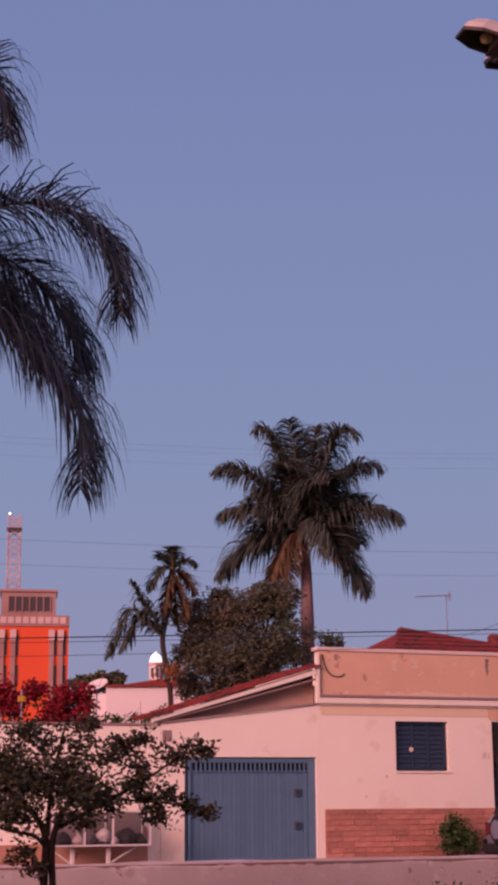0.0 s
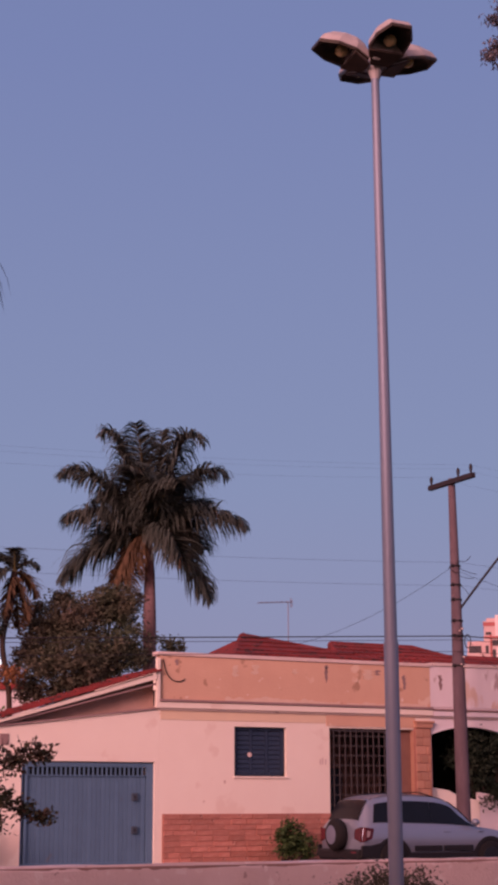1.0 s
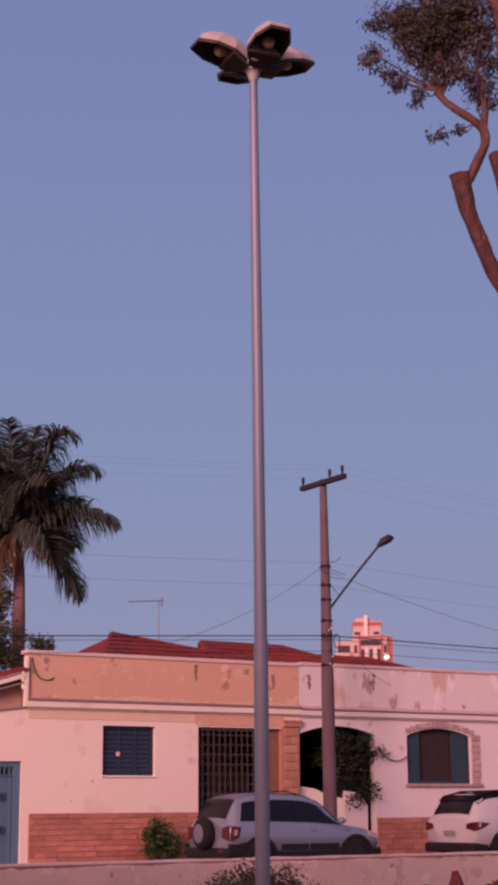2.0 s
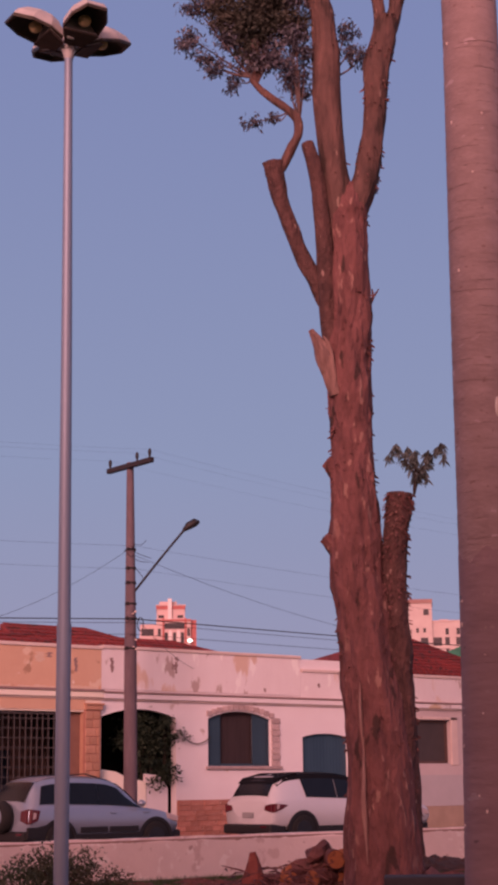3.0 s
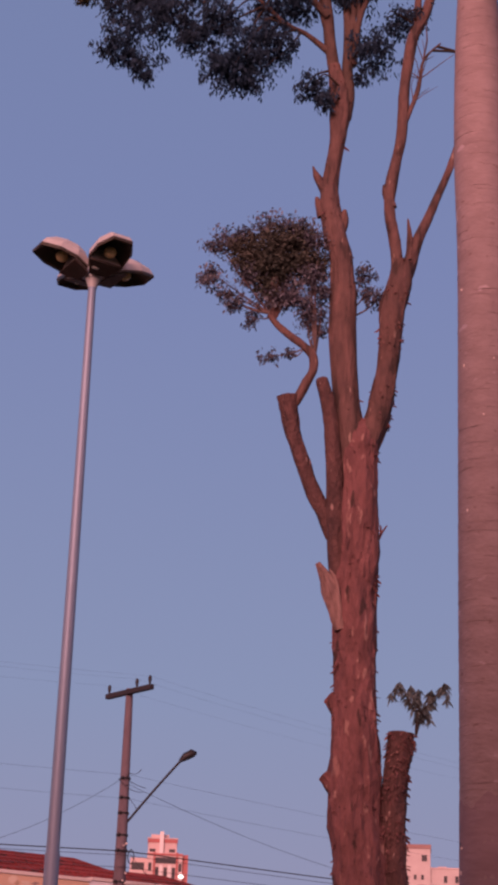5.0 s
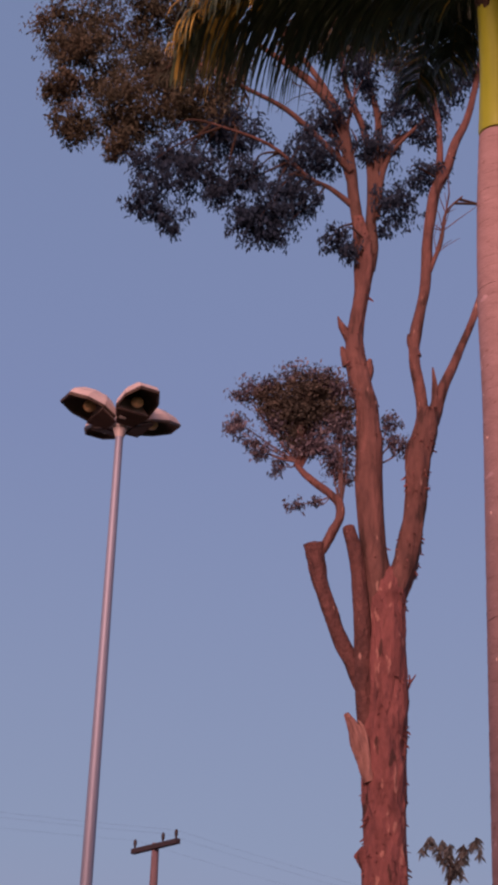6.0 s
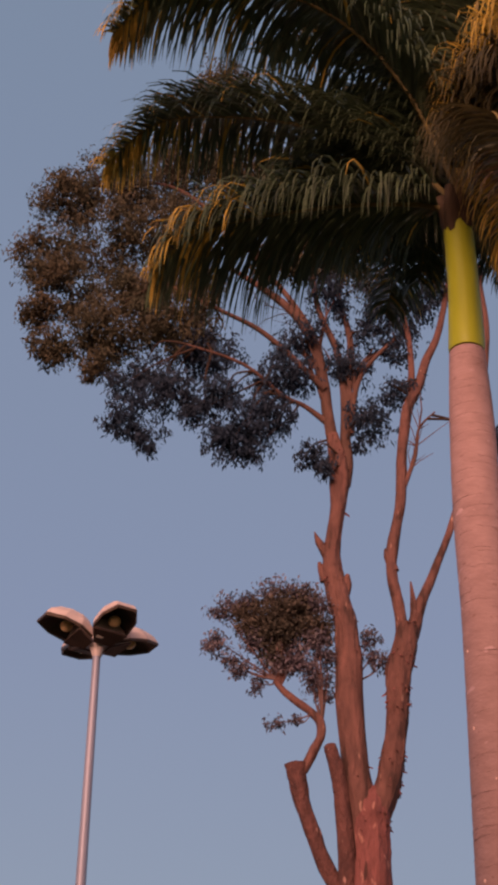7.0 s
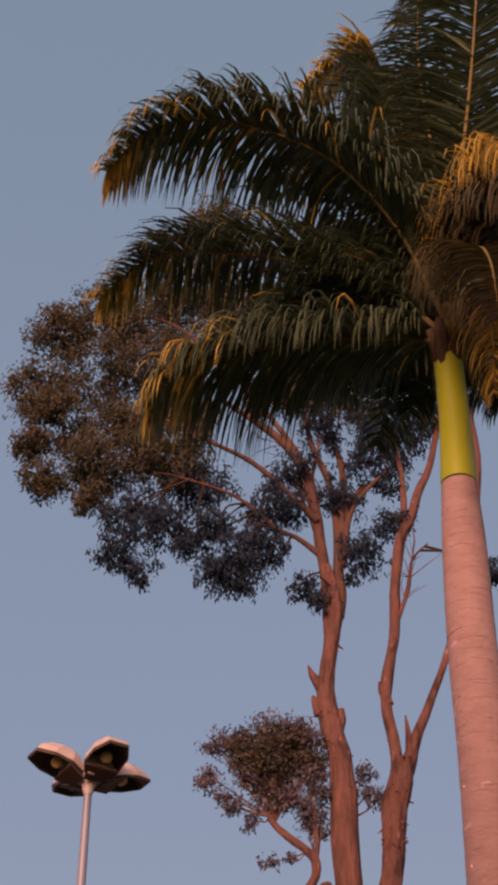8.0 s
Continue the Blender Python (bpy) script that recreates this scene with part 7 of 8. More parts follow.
# ---- wood pile, cone and plinth on the grass ----
rg = random.Random(61)
for i, (x, y, z, L, r, yaw) in enumerate(((17.55, 19.4, 0.17, 1.1, 0.17, 40), (17.1, 19.1, 0.14, 0.9, 0.14, 10), (17.2, 19.2, 0.42, 0.8, 0.15, 60), (16.9, 19.6, 0.10, 1.2, 0.10, -30), (17.7, 18.7, 0.16, 0.9, 0.16, 75), (16.7, 19.3, 0.09, 0.9, 0.09, 20))):
    lg = thing("log", pose(x, y, z, 0, 0, yaw), "sawn log with orange cut ends by the wall", "log", "sawn logs by the tree")
    part("bark", limb([(-L / 2, 0, 0, r), (0, 0.02, 0.01, r * 1.03), (L / 2, 0, 0, r * 0.96)], 14, 0.1, i, 5), M_BARK, lg, smooth=True)
    part("cut_face", Shape().tube([(-L / 2 - 0.012, 0, 0), (-L / 2 + 0.01, 0, 0)], r * 0.9, 14), M_CUT, lg)
    part("cut_face", Shape().tube([(L / 2 - 0.01, 0, 0), (L / 2 + 0.012, 0, 0)], r * 0.86, 14), M_CUT, lg)
for i, (x, y, yaw, s_) in enumerate(((17.3, 18.9, -50, 1.0), (17.0, 19.25, 20, 0.8), (17.5, 18.8, 10, 0.9), (16.8, 19.35, -35, 0.9), (16.55, 19.45, 30, 0.7))):
    sl = thing("wood_slab", pose(x, y, (0.42, 0.5, 0.58, 0.26, 0.18)[i], 12, -14, yaw), "split orange slab of fresh wood", "wood", "split slabs on the logs")
    part("slab", limb([(-0.4 * s_, 0, 0, 0.06), (-0.2 * s_, 0, 0.02, 0.14), (0.2 * s_, 0, 0.02, 0.13), (0.45 * s_, 0, 0, 0.04)], 9, 0.4, i * 3, 4), M_BARK if i in (1, 3) else M_CUT, sl)
stump = thing("root_stub", pose(16.05, 19.72, 0), "upright broken reddish wood stub", "stump")
part("wood", limb([(0, 0, 0, 0.19), (0, 0, 0.2, 0.15), (0.02, 0, 0.4, 0.09), (0.0, 0, 0.54, 0.05)], 10, 0.35, 8, 4), mat("red_splintered_wood", (0.26, 0.075, 0.065), (0.14, 0.04, 0.038), 6, 0.9, bump=0.5), stump)
pl = thing("plinth", pose(14.9, 14.8, 0, 0, 0, -44), "dark low concrete block on the grass", "plinth")
part("block", Shape().box(-0.55, 0.55, -0.3, 0.3, 0, 0.40), mat("dark_painted_concrete", (0.05, 0.045, 0.055), (0.035, 0.03, 0.04), 4, 0.8, bump=0.3), pl, bevel=0.02)
part("slot", Shape().box(-0.22, 0.12, -0.306, -0.29, 0.16, 0.20), M_DARK, pl)
M_SOIL = mat("reddish_leaf_mould", (0.085, 0.040, 0.034), (0.045, 0.024, 0.020), 3.0, 0.95, bump=1.0, fine=14, spread=0.4, patch=[((0.17, 0.065, 0.05), 7.0, 0.08)])
for cx, cy, ax, ay, hh, sd in ((21.6, 21.5, 1.9, 1.0, 0.26, 1), (16.9, 20.0, 1.5, 0.8, 0.14, 2), (17.9, 17.9, 1.1, 0.9, 0.12, 3)):
    so, n = Shape(), 26
    for i in range(n + 1):
        for j in range(n + 1):
            u, v = -1 + 2 * i / n, -1 + 2 * j / n
            bulge = max(0.0, 1 - (u * u + v * v)) ** 0.8
            so.v.append((cx + u * ax, cy + v * ay, -0.02 + (hh * bulge * (1 + 0.6 * noise.noise(Vector((u * 3, v * 3, sd))) + 0.35 * noise.noise(Vector((u * 11, v * 11, sd)))) if bulge else -0.02)))
    for i in range(n):
        for j in range(n):
            a = i * (n + 1) + j
            so.f.append((a, a + n + 1, a + n + 2, a + 1))
    tagged(part("soil_heap", so, M_SOIL), "low heap of reddish soil and leaf mould", "soil", kind="stuff")
brush = Shape()
for _ in range(150):
    x, y, a = 16.9 + rg.gauss(0, 0.6), 19.35 + rg.gauss(0, 0.35), rg.uniform(0, 6.28)
    l, z, t_ = rg.uniform(0.15, 0.6), rg.uniform(0.05, 0.30), rg.gauss(0, 0.25)
    p0 = Vector((x, y, z))
    d = Vector((math.cos(a), math.sin(a), t_)) * l
    brush.tube([p0 - d * 0.5, p0 + Vector((0, 0, 0.03)), p0 + d * 0.5], [0.006, 0.016, 0.004], 5)
tagged(part("brushwood", brush, M_BARK), "heap of broken reddish twigs and bark on the logs", "brushwood", kind="stuff")
lit = Shape()
for _ in range(700):
    x, y = 17.8 + rg.gauss(0, 1.9), 19.2 + rg.gauss(0, 1.1)
    if y > 22.5:
        continue
    a = rg.uniform(0, 6.28)
    w, l = rg.uniform(0.01, 0.03), rg.uniform(0.08, 0.4)
    c_, s_ = math.cos(a), math.sin(a)
    z = rg.uniform(0.012, 0.05)
    lit.add([(x - c_ * l - s_ * w, y - s_ * l + c_ * w, z), (x + c_ * l - s_ * w, y + s_ * l + c_ * w, z + 0.02), (x + c_ * l + s_ * w, y + s_ * l - c_ * w, z + 0.02), (x - c_ * l + s_ * w, y - s_ * l - c_ * w, z), (x, y, z + 0.05)],
            [(0, 1, 4), (1, 2, 4), (2, 3, 4), (3, 0, 4)])
tagged(part("bark_litter", lit, M_BARK), "strips of fallen bark round the gum tree", "litter", kind="stuff")
gr_ = Shape()
for _ in range(26000):
    x, y = rg.uniform(9.5, 22), rg.uniform(14.0, 22.85)
    h, a, w = rg.uniform(0.03, 0.09), rg.uniform(0, 6.28), 0.006
    gr_.add([(x - w * math.cos(a), y - w * math.sin(a), 0), (x + w * math.cos(a), y + w * math.sin(a), 0), (x + rg.gauss(0, 0.025), y + rg.gauss(0, 0.025), h)], [(0, 1, 2)])
tagged(part("grass_blades", gr_, mat("grass_blades", (0.035, 0.06, 0.018), (0.07, 0.07, 0.03), 1.2, 0.8, vary=0.4, leaf=0.2)), "short uneven park grass", "grass", kind="stuff")

# ---- left of the garage ----
part("boundary_wall", Shape().box(-20, 10.89, FRONT, FRONT + 0.2, 0.3, 3.16), M_CREAM, label="tall cream boundary wall beside the garage", category="wall", kind="structure")
part("boundary_coping", Shape().box(-20, 10.64, FRONT - 0.03, FRONT + 0.23, 3.165, 3.22), M_DARKTRIM, label="dark weathered wall coping", category="trim", kind="structure", bevel=0.01)
part("boundary_pier", Shape().prism([(7.4, 0.35), (10.62, 0.35), (10.60, 1.05), (10.45, 1.22), (10.36, 1.0), (10.25, 0.80), (7.4, 0.76)], "y", FRONT - 0.03, FRONT - 0.004), mat("ochre_stained_render", (0.50, 0.27, 0.19), (0.38, 0.19, 0.14), 2.5, 0.92, bump=0.4, patch=((0.28, 0.13, 0.10), 3.0, 0.08)), label="ochre stained render at the wall foot", category="wall", kind="structure", bevel=0.008)
cage = thing("refuse_rack", pose(8.3, 31.5, 0.35), "white steel refuse cage on legs with bags inside", "refuse rack")
WH = mat("white_enamel", (0.72, 0.62, 0.62), None, 6, 0.5)
for z in (0.38, 1.04):
    for y in (0, 0.55):
        part("rail", Shape().box(0, 2.07, y, y + 0.035, z, z + 0.035), WH, cage, bevel=0.006)
for x in (0.0, 0.66, 1.25, 2.035):
    for y in (0.0, 0.55):
        part("upright", Shape().box(x, x + 0.035, y, y + 0.035, 0.416, 1.04), WH, cage)
for x in (0.45, 1.2):
    part("leg", Shape().box(x, x + 0.08, 0.2, 0.28, 0, 0.38), WH, cage, bevel=0.01)
part("brace", Shape().tube([(1.28, 0.24, 0.05), (1.85, 0.24, 0.37)], 0.02, 6), WH, cage)
part("brace", Shape().tube([(0.45, 0.24, 0.05), (0.02, 0.24, 0.37)], 0.02, 6), WH, cage)
part("floor_mesh", Shape().box(0, 2.07, 0, 0.585, 0.37, 0.378), M_GREYIRON, cage)
net = Shape()
for i in range(42):
    net.box(0.03 + i * 0.049, 0.034 + i * 0.049, 0.015, 0.019, 0.41, 1.04)
for i in range(13):
    net.box(0.03, 2.04, 0.012, 0.016, 0.43 + i * 0.048, 0.434 + i * 0.048)
part("wire_mesh", net, M_GREYIRON, cage, kind="stuff")
part("panel", Shape().box(0.04, 2.03, 0.56, 0.57, 0.41, 1.04), mat("grey_rack_back", (0.22, 0.17, 0.17), None, 3, 0.8), cage)
for i, (x, z, r, mm) in enumerate(((0.3, 0.56, 0.17, M_PLASTIC), (0.62, 0.52, 0.14, M_TAILPALE), (0.9, 0.53, 0.14, M_GREYIRON), (1.15, 0.62, 0.16, WH), (1.65, 0.58, 0.22, M_PLASTIC), (1.9, 0.52, 0.16, M_PLASTIC), (1.38, 0.50, 0.1, WH))):
    bag = thing("refuse_bag", pose(8.3 + x, 31.78, 0.35 + z - 0.02), "knotted plastic refuse bag in the rack", "bag", "refuse bags")
    part("bag", limb([(0, 0, -r * 0.8, r * 0.7), (0, 0, -r * 0.2, r), (0.01, 0, r * 0.4, r * 0.7), (0.02, 0, r * 0.8, r * 0.15)], 12, 0.25, i, 4), mm, bag, smooth=True)

# garden behind the wall
bo = thing("bougainvillea", pose(10.818, 42.649, 0.3, 0, 0, -14.233), "bougainvillea in full magenta-red bloom behind the wall", "shrub")
rg = random.Random(71)
bb = [(p[0], p[1], p[2] - 0.3, p[3]) for p in ((-0.759, 0, 4.344, 0.536), (-1.665, 0, 4.342, 0.611), (-0.158, 0.3, 4.594, 0.386), (0.762, 0, 4.346, 0.461), (1.226, 0.2, 4.437, 0.309), (0.463, -0.2, 3.955, 0.458), (1.069, -0.3, 3.875, 0.305))]
part("blossom", leaf_mass(Shape(), bb, 6000, 0.10, rg, 0, 0.8, 0.2), M_BLOOM, bo, "magenta-red bracts", kind="stuff")
part("foliage", leaf_mass(Shape(), [(b[0], b[1] + 0.1, b[2] - 0.15, b[3]) for b in bb[2:6]], 800, 0.11, rg, 0, 0.6, 0.2), M_TREELEAF, bo, kind="stuff")
part("stem_mass", Shape().tube([(0, 0, 0), (0.1, 0, 2), (0.3, 0, 4)], [0.06, 0.05, 0.02], 6).tube([(0, 0, 0), (-0.4, 0, 2.2), (-0.9, 0, 4)], [0.06, 0.05, 0.02], 6), M_TWIG, bo)
yp = thing("marker_pole", pose(9.41, 38.88, 0.3), "thin pole with a small yellow box", "pole")
part("pole", Shape().tube([(0, 0, 0), (0, 0, 4.03)], 0.02, 6), M_STEEL, yp)
part("box", Shape().box(-0.09, 0.09, -0.07, 0.05, 3.74, 3.88), mat("yellow_plastic", (0.55, 0.28, 0.03), None, 6, 0.6), yp, bevel=0.01)
pg = thing("pipe_frame", pose(10.99, 34.28, 0.3, 0, 0, -18), "thin white pipe prop behind the wall", "pipe")
part("post", Shape().tube([(0, 0, 0), (0, 0, 3.53)], 0.022, 6), WH, pg)
part("strut", Shape().tube([(-0.5, 0, 2.9), (0.0, 0, 3.4)], 0.02, 6), WH, pg)

hedge = thing("hedge", pose(15.575, 49.613, 0.3, 0, 0, -17.429), "dark hedge before the white building", "shrub")
part("foliage", leaf_mass(Shape(), [(p[0], p[1], p[2] - 0.3, p[3]) for p in ((-0.724, 0, 4.234, 0.363), (-0.09, 0, 4.251, 0.327), (0.545, 0, 4.285, 0.309), (0.999, 0, 4.463, 0.219))], 1200, 0.14, rg, 0, 0.6, 0.2), M_BUSH, hedge, kind="stuff")
part("stem_mass", Shape().tube([(-0.5, 0, 0), (-0.5, 0, 3.6)], 0.05, 6).tube([(0.5, 0, 0), (0.5, 0, 3.6)], 0.05, 6), M_TWIG, hedge, kind="stuff")


M_FARWHITE = mat("far_white_wall", (0.66, 0.58, 0.60), (0.58, 0.50, 0.52), 0.5, 0.9, patch=((0.5, 0.4, 0.4), 0.6, 0.06))
wb = thing("white_building", pose(18.874, 59.057, 0.3, 0, 0, -17.723), "plain low white building behind the garden", "building")
part("wall", Shape().box(-1.242, 1.324, 0, 7, 0, 5.704), M_FARWHITE, wb)
part("annexe_wall", Shape().box(-2.278, -1.244, 0.6, 7, 0, 5.492), M_FARWHITE, wb)
part("roof", Shape().box(-1.285, 1.367, -0.15, 7.2, 5.706, 5.787), M_ROOF, wb)
rb = thing("tiled_house", pose(23.45, 71.24, 0.3, 0, 0, -18.22), "distant house with a dull red tiled roof", "house")
part("wall", Shape().box(-1.4, 2.2, 0.3, 6, 0, 6.725), M_FARWHITE, rb)
part("roof", Shape().prism([(-1.6, 6.725), (2.4, 6.725), (1.8, 7.013), (0.3, 7.013)], "y", 0, 6.3), M_ROOF, rb)
dish = thing("satellite_dish", pose(*(16.24, 55.68, 5.73)), "pale satellite dish tilted at the sky", "satellite dish")
dsh = Shape()
for i in range(5):
    for j in range(18):
        r, a = 0.42 * i / 4, 2 * math.pi * j / 18
        q = pose(0, 0, 0, 20, -28, 0) @ Vector((r * math.cos(a), r * math.sin(a), r * r * 0.5))
        dsh.v.append(tuple(q))
for i in range(4):
    for j in range(18):
        dsh.f.append((i * 18 + j, i * 18 + (j + 1) % 18, (i + 1) * 18 + (j + 1) % 18, (i + 1) * 18 + j))
part("reflector", dsh, M_FARWHITE, dish, smooth=True)
part("mast", Shape().tube([(0, 0.1, -5.43), (0, 0.05, 0)], 0.03, 6), M_STEEL, dish)
part("feed_arm", Shape().tube([(0, -0.05, -0.1), (0.1, -0.4, 0.35)], 0.012, 5), M_STEEL, dish)

ft = thing("far_trees", pose(26.778, 91.148, 0.3, 0, 0, -16.372), "dark distant tree tops", "trees", kind="stuff")
fl = leaf_mass(Shape().tube([(0, 0, 0), (0, 0, 6)], 0.2, 6), [(p[0], p[1], p[2] - 0.3, p[3]) for p in ((-1.091, 0, 8.568, 0.666), (-0.098, 0, 8.7, 0.6), (0.899, 0, 8.7, 0.567), (0.403, 0, 8.502, 0.567), (-0.592, 0, 8.436, 0.566))], 1500, 0.34, rg, 0, 0.7, 0.1)
part("foliage", fl, M_PARKTREE, ft, kind="stuff")

# far buildings
M_ORANGE = mat("orange_render", (0.62, 0.085, 0.03), (0.55, 0.07, 0.03), 0.15, 0.85, patch=((0.45, 0.08, 0.04), 0.3, 0.05))
M_FARCONC = mat("far_pinkish_concrete", (0.36, 0.22, 0.21), (0.22, 0.12, 0.12), 0.3, 0.9)
M_FARPINK = mat("far_pink_render", (0.54, 0.39, 0.39), (0.47, 0.32, 0.33), 0.2, 0.9)
M_FARRED = mat("far_red_paint", (0.42, 0.13, 0.13), None, 0.5, 0.8)
M_FARDARK = mat("far_dark_opening", (0.05, 0.04, 0.05), None, 0.5, 0.6)
ob_ = thing("orange_building", pose(35.487, 145.742, 0.3, 0, 0, -13.685), "orange apartment block with pale concrete columns", "building")
ol, orr, ot, om = -4.466, 4.004, 18.324, 21.137
part("wall", Shape().box(ol, orr, 0, 8, 0, ot - 0.6), M_ORANGE, ob_)
part("parapet", Shape().box(ol - 0.1, orr + 0.05, -0.15, 8.1, ot - 0.6, ot + 0.4), M_FARCONC, ob_)
part("roof_house", Shape().box(-2.342, 2.803, 1.5, 6, ot + 0.4, om), M_FARCONC, ob_)
part("roof_house_band", Shape().box(-1.715, 2.381, 1.44, 1.5, ot + 1.0, om - 0.45), M_FARDARK, ob_)
for k_ in range(7):
    part("mullion", Shape().box(-1.72 + k_ * 0.66, -1.62 + k_ * 0.66, 1.36, 1.438, ot + 0.9, om - 0.4), M_FARCONC, ob_)
part("roof_slab", Shape().box(-2.5, 2.95, 1.3, 6.2, om, om + 0.22), M_FARCONC, ob_)
for k_ in range(12):
    part("parapet_panel", Shape().box(ol + 0.05 + k_ * 0.69, ol + 0.6 + k_ * 0.69, -0.21, -0.152, ot - 0.35, ot + 0.25), M_FARPINK, ob_)
for xx in (-2.179, -1.136, 2.425, 3.267):
    part("capital", Shape().box(xx - 0.28, xx + 0.28, -0.32, -0.252, ot - 1.9, ot - 0.95), M_FARPINK, ob_)
    part("column", Shape().box(xx - 0.22, xx + 0.22, -0.25, 0, 0, ot - 0.9), M_FARCONC, ob_)
    for i in range(6):
        part("window", Shape().box(xx + 0.24, xx + 0.5, -0.06, 0, 1 + i * 2.8, 2.9 + i * 2.8), M_FARDARK, ob_)
lt = thing("lattice_mast", pose(37.671, 160.642, 0.3, 0, 0, -13.198), "red and white lattice telecom mast", "mast")
ltop, lw0, lw1 = 30.853, 0.80, 0.62
M_MASTRED = mat("mast_red", (0.50, 0.27, 0.28), None, 0.6, 0.7)
nsec = 14
for i in range(nsec):
    z0, z1 = ltop * i / nsec, ltop * (i + 1) / nsec
    w0 = lw0 + (lw1 - lw0) * i / nsec
    sec = Shape()
    for sx, sy in ((-1, -1), (1, -1), (1, 1), (-1, 1)):
        sec.tube([(sx * w0, sy * w0, z0), (sx * w0, sy * w0, z1)], 0.07, 5)
    for k_ in range(3):
        a, b = z0 + (z1 - z0) * k_ / 3, z0 + (z1 - z0) * (k_ + 1) / 3
        for sx, sy, ex, ey in ((-1, -1, 1, -1), (1, -1, 1, 1), (1, 1, -1, 1), (-1, 1, -1, -1)):
            sec.tube([(sx * w0, sy * w0, a), (ex * w0, ey * w0, b)], 0.045, 4).tube([(ex * w0, ey * w0, a), (sx * w0, sy * w0, b)], 0.045, 4)
    part("section", sec, M_FARPINK if i % 2 else M_MASTRED, lt)
part("platform", Shape().box(-0.78, 0.78, -0.78, 0.78, ltop - 1.6, ltop - 1.35), M_FARDARK, lt)
part("beacon", Shape().ball((-0.5, -0.5, ltop + 0.15), 0.085, 8, 6), glowing("white_beacon", (1, 0.95, 0.9), 6), lt)
ch = thing("church_tower", pose(44.047, 132.891, 0.3, 0, 0, -18.338), "small white domed tower with a lit dome", "tower")
cz, ct = 13.472, 14.407
part("drum", Shape().tube([(0, 0, 0), (0, 0, cz)], 0.60, 16), M_FARWHITE, ch, smooth=True)
part("cornice", Shape().tube([(0, 0, cz - 0.25), (0, 0, cz)], 0.69, 16), M_FARPINK, ch)
for a in range(6):
    an = math.radians(-120 + a * 40)
    part("window", Shape().box(0.61 * math.cos(an) - 0.12, 0.61 * math.cos(an) + 0.12, 0.61 * math.sin(an) - 0.05, 0.61 * math.sin(an) + 0.05, cz - 1.3, cz - 0.5), M_FARDARK, ch)
# emission on the dome imitates floodlight falling on it
part("dome", Shape().tube([(0, 0, cz), (0, 0, cz + 0.45), (0, 0, cz + 0.75), (0, 0, ct)], [0.57, 0.48, 0.28, 0.04], 16), glowing("dome_floodlight_glow", (1.0, 0.93, 0.9), 1.1), ch, "pale dome whose glow stands in for floodlight", smooth=True)

ta = thing("apartment_tower", pose(118.642, 161.009, 0.3, 0, 0, -36.385), "pale pink stepped apartment tower with red edges", "building")
A0, A1, A2 = 22.202, 24.05, 24.62
part("wall", Shape().box(-2.17, 2.16, 0, 9, 0, A0), M_FARPINK, ta)
part("wing_wall", Shape().box(-4.24, -2.174, 1.2, 9, 0, A0 - 0.55), M_FARPINK, ta)
part("wing_wall", Shape().box(2.164, 2.86, 0.4, 9, 0, A0 - 0.1), M_FARRED, ta, "red end wall")
part("upper_storey", Shape().box(-2.12, 1.41, 1, 7, A0 + 0.004, A1 - 0.5), M_FARPINK, ta)
part("red_band", Shape().box(-2.19, 1.48, 0.9, 7.1, A1 - 0.5, A1 - 0.08), M_FARRED, ta)
part("roof_slab", Shape().box(-2.23, 1.52, 0.84, 7.2, A1 - 0.076, A1 + 0.06), M_FARPINK, ta)
part("water_tank", Shape().box(-1.80, 0.42, 2, 6, A1 + 0.064, A2), M_FARPINK, ta)
part("stair_spine", Shape().box(-0.72, -0.24, 0.55, 2.0, A0 - 0.45, A2 + 0.22), M_FARWHITE, ta, "pale stair shaft")
for x in (-1.28, 1.50):
    part("red_pilaster", Shape().box(x - 0.12, x + 0.12, -0.14, -0.004, 0, A0 + 0.12), M_FARRED, ta)
part("red_band", Shape().box(-2.2, 2.2, -0.1, -0.004, A0 - 0.28, A0 - 0.06), M_FARRED, ta)
part("dark_recess", Shape().box(-1.14, 1.37, -0.06, -0.004, A0 - 1.24, A0 - 0.52), M_FARDARK, ta)
for i in range(7):
    z = A0 - 1.45 - i * 2.6
    for x in (-0.42, 0.62):
        part("pale_column", Shape().box(x - 0.2, x + 0.2, -0.18, -0.004, z - 2.3, z), M_FARWHITE, ta)
    for x in (-0.92, 0.12, 1.12):
        part("window", Shape().box(x - 0.20, x + 0.20, -0.06, -0.004, z - 1.6, z - 0.25), M_FARDARK, ta)
    part("window", Shape().box(1.72, 2.06, -0.06, -0.004, z - 0.7, z + 0.25), M_FARDARK, ta)
    part("window", Shape().box(-1.98, -1.60, -0.06, -0.004, z - 0.7, z + 0.25), M_FARDARK, ta)
    part("balcony_opening", Shape().box(-4.05, -2.5, 1.14, 1.196, z - 0.55, z + 0.35), M_FARDARK, ta)
    part("balcony", Shape().box(-4.3, -2.35, 0.5, 1.196, z - 1.1, z - 0.60), M_FARRED if i % 2 else M_FARPINK, ta)
for x in (-1.56, 0.84):
    part("window", Shape().box(x - 0.36, x + 0.36, 0.94, 0.996, A0 + 0.22, A0 + 0.58), M_FARDARK, ta)
part("lit_lamp", Shape().ball((2.06, -0.35, 19.45), 0.30, 10, 7, 0.7), glowing("white_lamp", (1, 0.95, 0.93), 2.5), ta, "bright white outdoor lamp", smooth=True)
tb = thing("apartment_tower", pose(154.293, 149.729, 0.3, 0, 0, -45.86), "pale cream apartment block with a taller end tower", "building")
B0, B1 = 22.90, 25.725
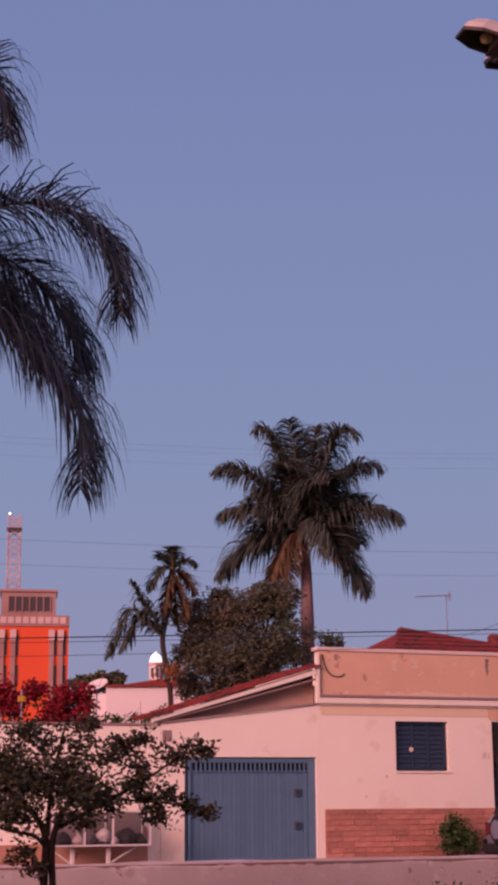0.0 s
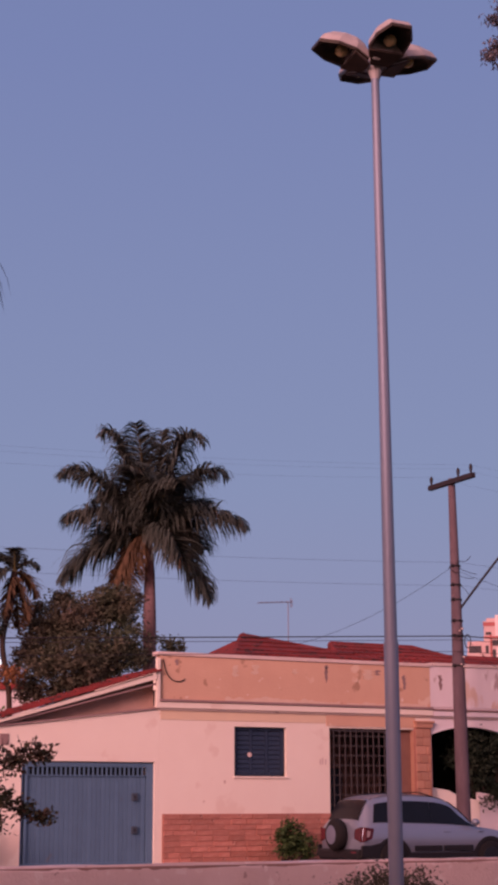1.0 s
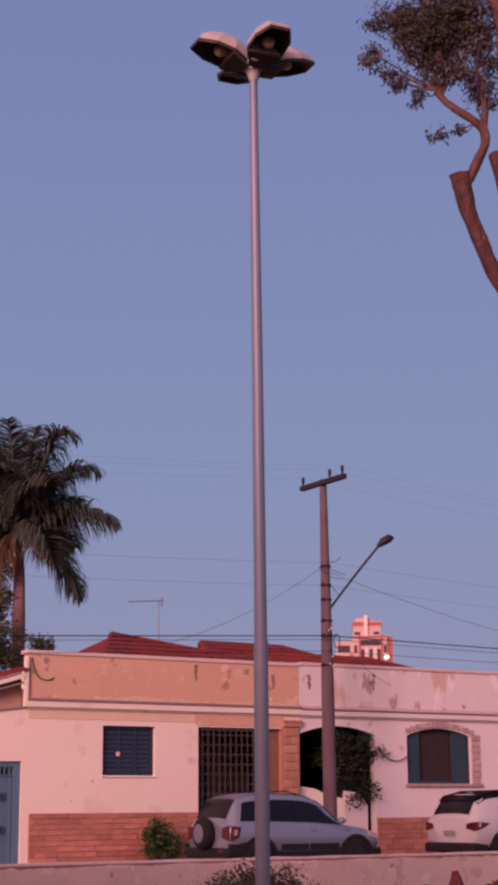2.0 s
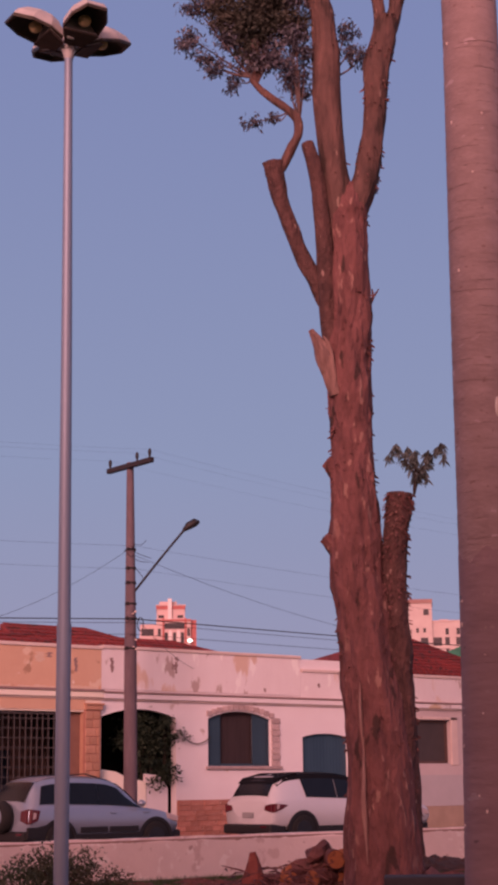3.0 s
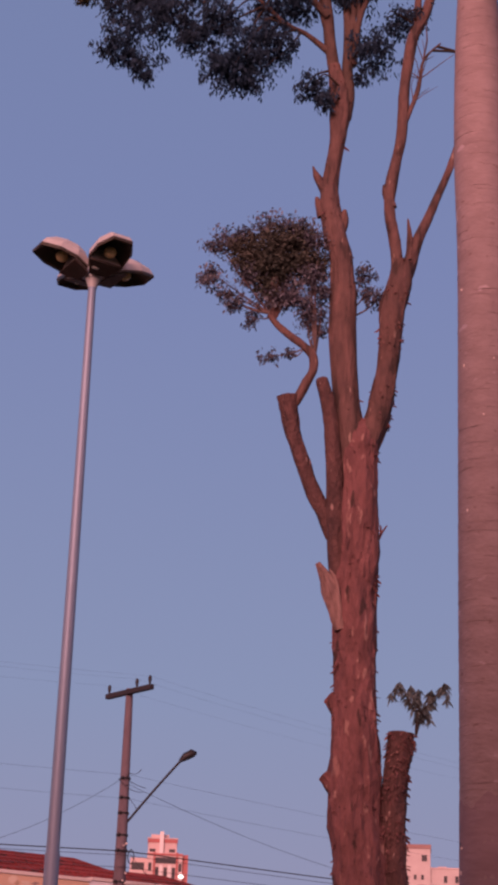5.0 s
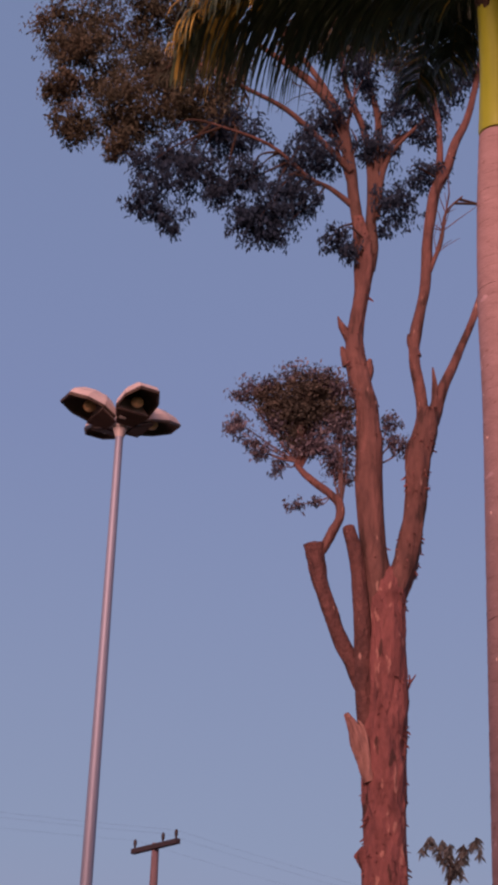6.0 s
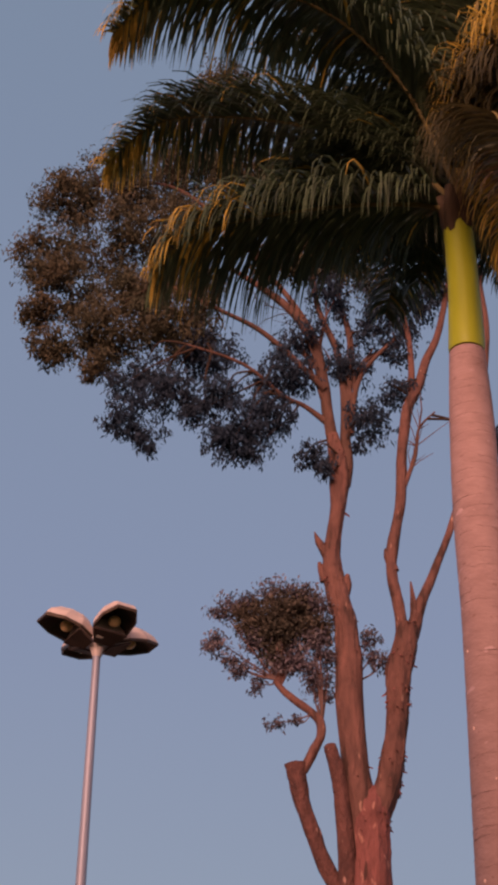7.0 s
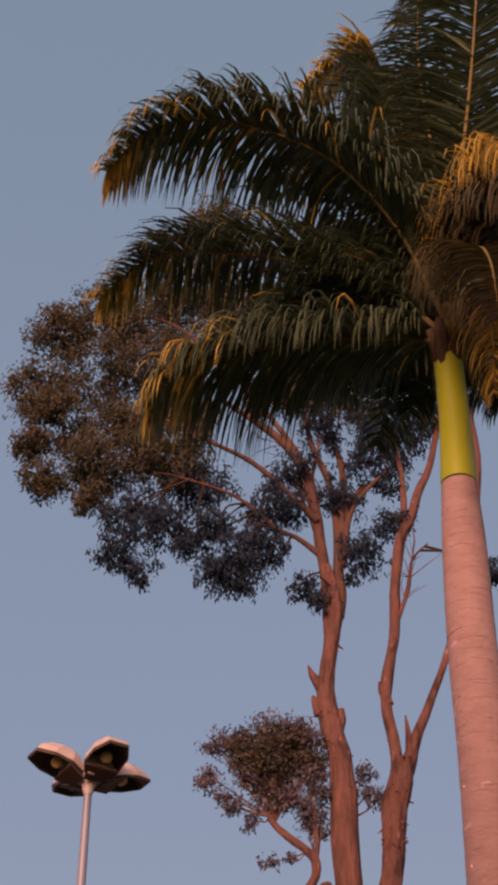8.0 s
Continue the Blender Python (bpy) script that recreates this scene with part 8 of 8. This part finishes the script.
M_FARCREAM = mat("far_cream_wall", (0.50, 0.405, 0.41), (0.42, 0.325, 0.33), 0.6, 0.9, patch=((0.42, 0.30, 0.30), 0.8, 0.08))
part("wall", Shape().box(-0.7, 5.274, 0.5, 9, 0, B0), M_FARCREAM, tb)
part("tower_wall", Shape().box(-4.39, -0.704, 0, 5, 0, B1 - 0.35), M_FARCREAM, tb)
part("tower_cap", Shape().box(-4.45, -0.62, -0.12, 5.1, B1 - 0.346, B1 + 0.2), M_FARCONC, tb)
part("parapet", Shape().box(-0.70, 5.35, 0.42, 9.1, B0 + 0.004, B0 + 0.16), M_FARPINK, tb)
part("tank_room", Shape().box(0.3, 1.4, 2.5, 5, B0 + 0.164, B0 + 0.5), M_FARCREAM, tb)
part("window", Shape().box(-1.85, -1.15, -0.06, -0.004, B1 - 1.95, B1 - 1.15), M_FARDARK, tb)
for i in range(4):
    z = B0 - 1.2 - i * 2.7
    for x, w in ((-2.7, 0.18), (-1.75, 0.18)):
        part("window", Shape().box(x - w, x + w, -0.06, -0.004, z - 0.25, z + 0.35), M_FARDARK, tb)
    part("balcony_opening", Shape().box(-2.3, -1.3, -0.06, -0.004, z - 2.0, z - 0.95), M_FARDARK, tb)
    part("balcony_opening", Shape().box(-0.62, 0.5, 0.44, 0.496, z - 2.0, z - 0.9), M_FARDARK, tb)
    for x in (1.24, 2.71, 4.2):
        part("window", Shape().box(x - 0.22, x + 0.22, 0.44, 0.496, z - 0.55, z + 0.3), M_FARDARK, tb)
        part("window", Shape().box(x - 0.30, x + 0.30, 0.44, 0.496, z - 1.9, z - 0.9), M_FARDARK, tb)
gh = thing("green_roof_shed", pose(46.146, 44.346, 0.3, 0, 0, -46.14), "shed with a dull green sheet roof", "shed")
gz = 6.675
part("wall", Shape().box(-0.5, 6, 0.5, 8, 0, gz - 0.7), M_FARWHITE, gh)
part("roof", Shape().prism([(-1.2, gz - 0.75), (6.5, gz - 0.75), (6.0, gz), (0.6, gz)], "y", 0, 8.5), mat("green_sheet_roof", (0.03, 0.16, 0.11), None, 1, 0.6), gh)

# ---- cladding pieces ----
clad(hA, "brick", M_BRICK, 14.69, 18.92, 0.36, 1.42, FRONT - 0.03, 0.118, 0.40, 1)
clad(hA, "stone", M_STONE, 21.27, 21.71, 0.36, 3.38, FRONT - 0.06, 0.2, 0.22, 2)
clad(hB, "brick", M_BRICK, 24.05, 28.17, 0.36, 1.24, FRONT - 0.027, 0.118, 0.40, 3)
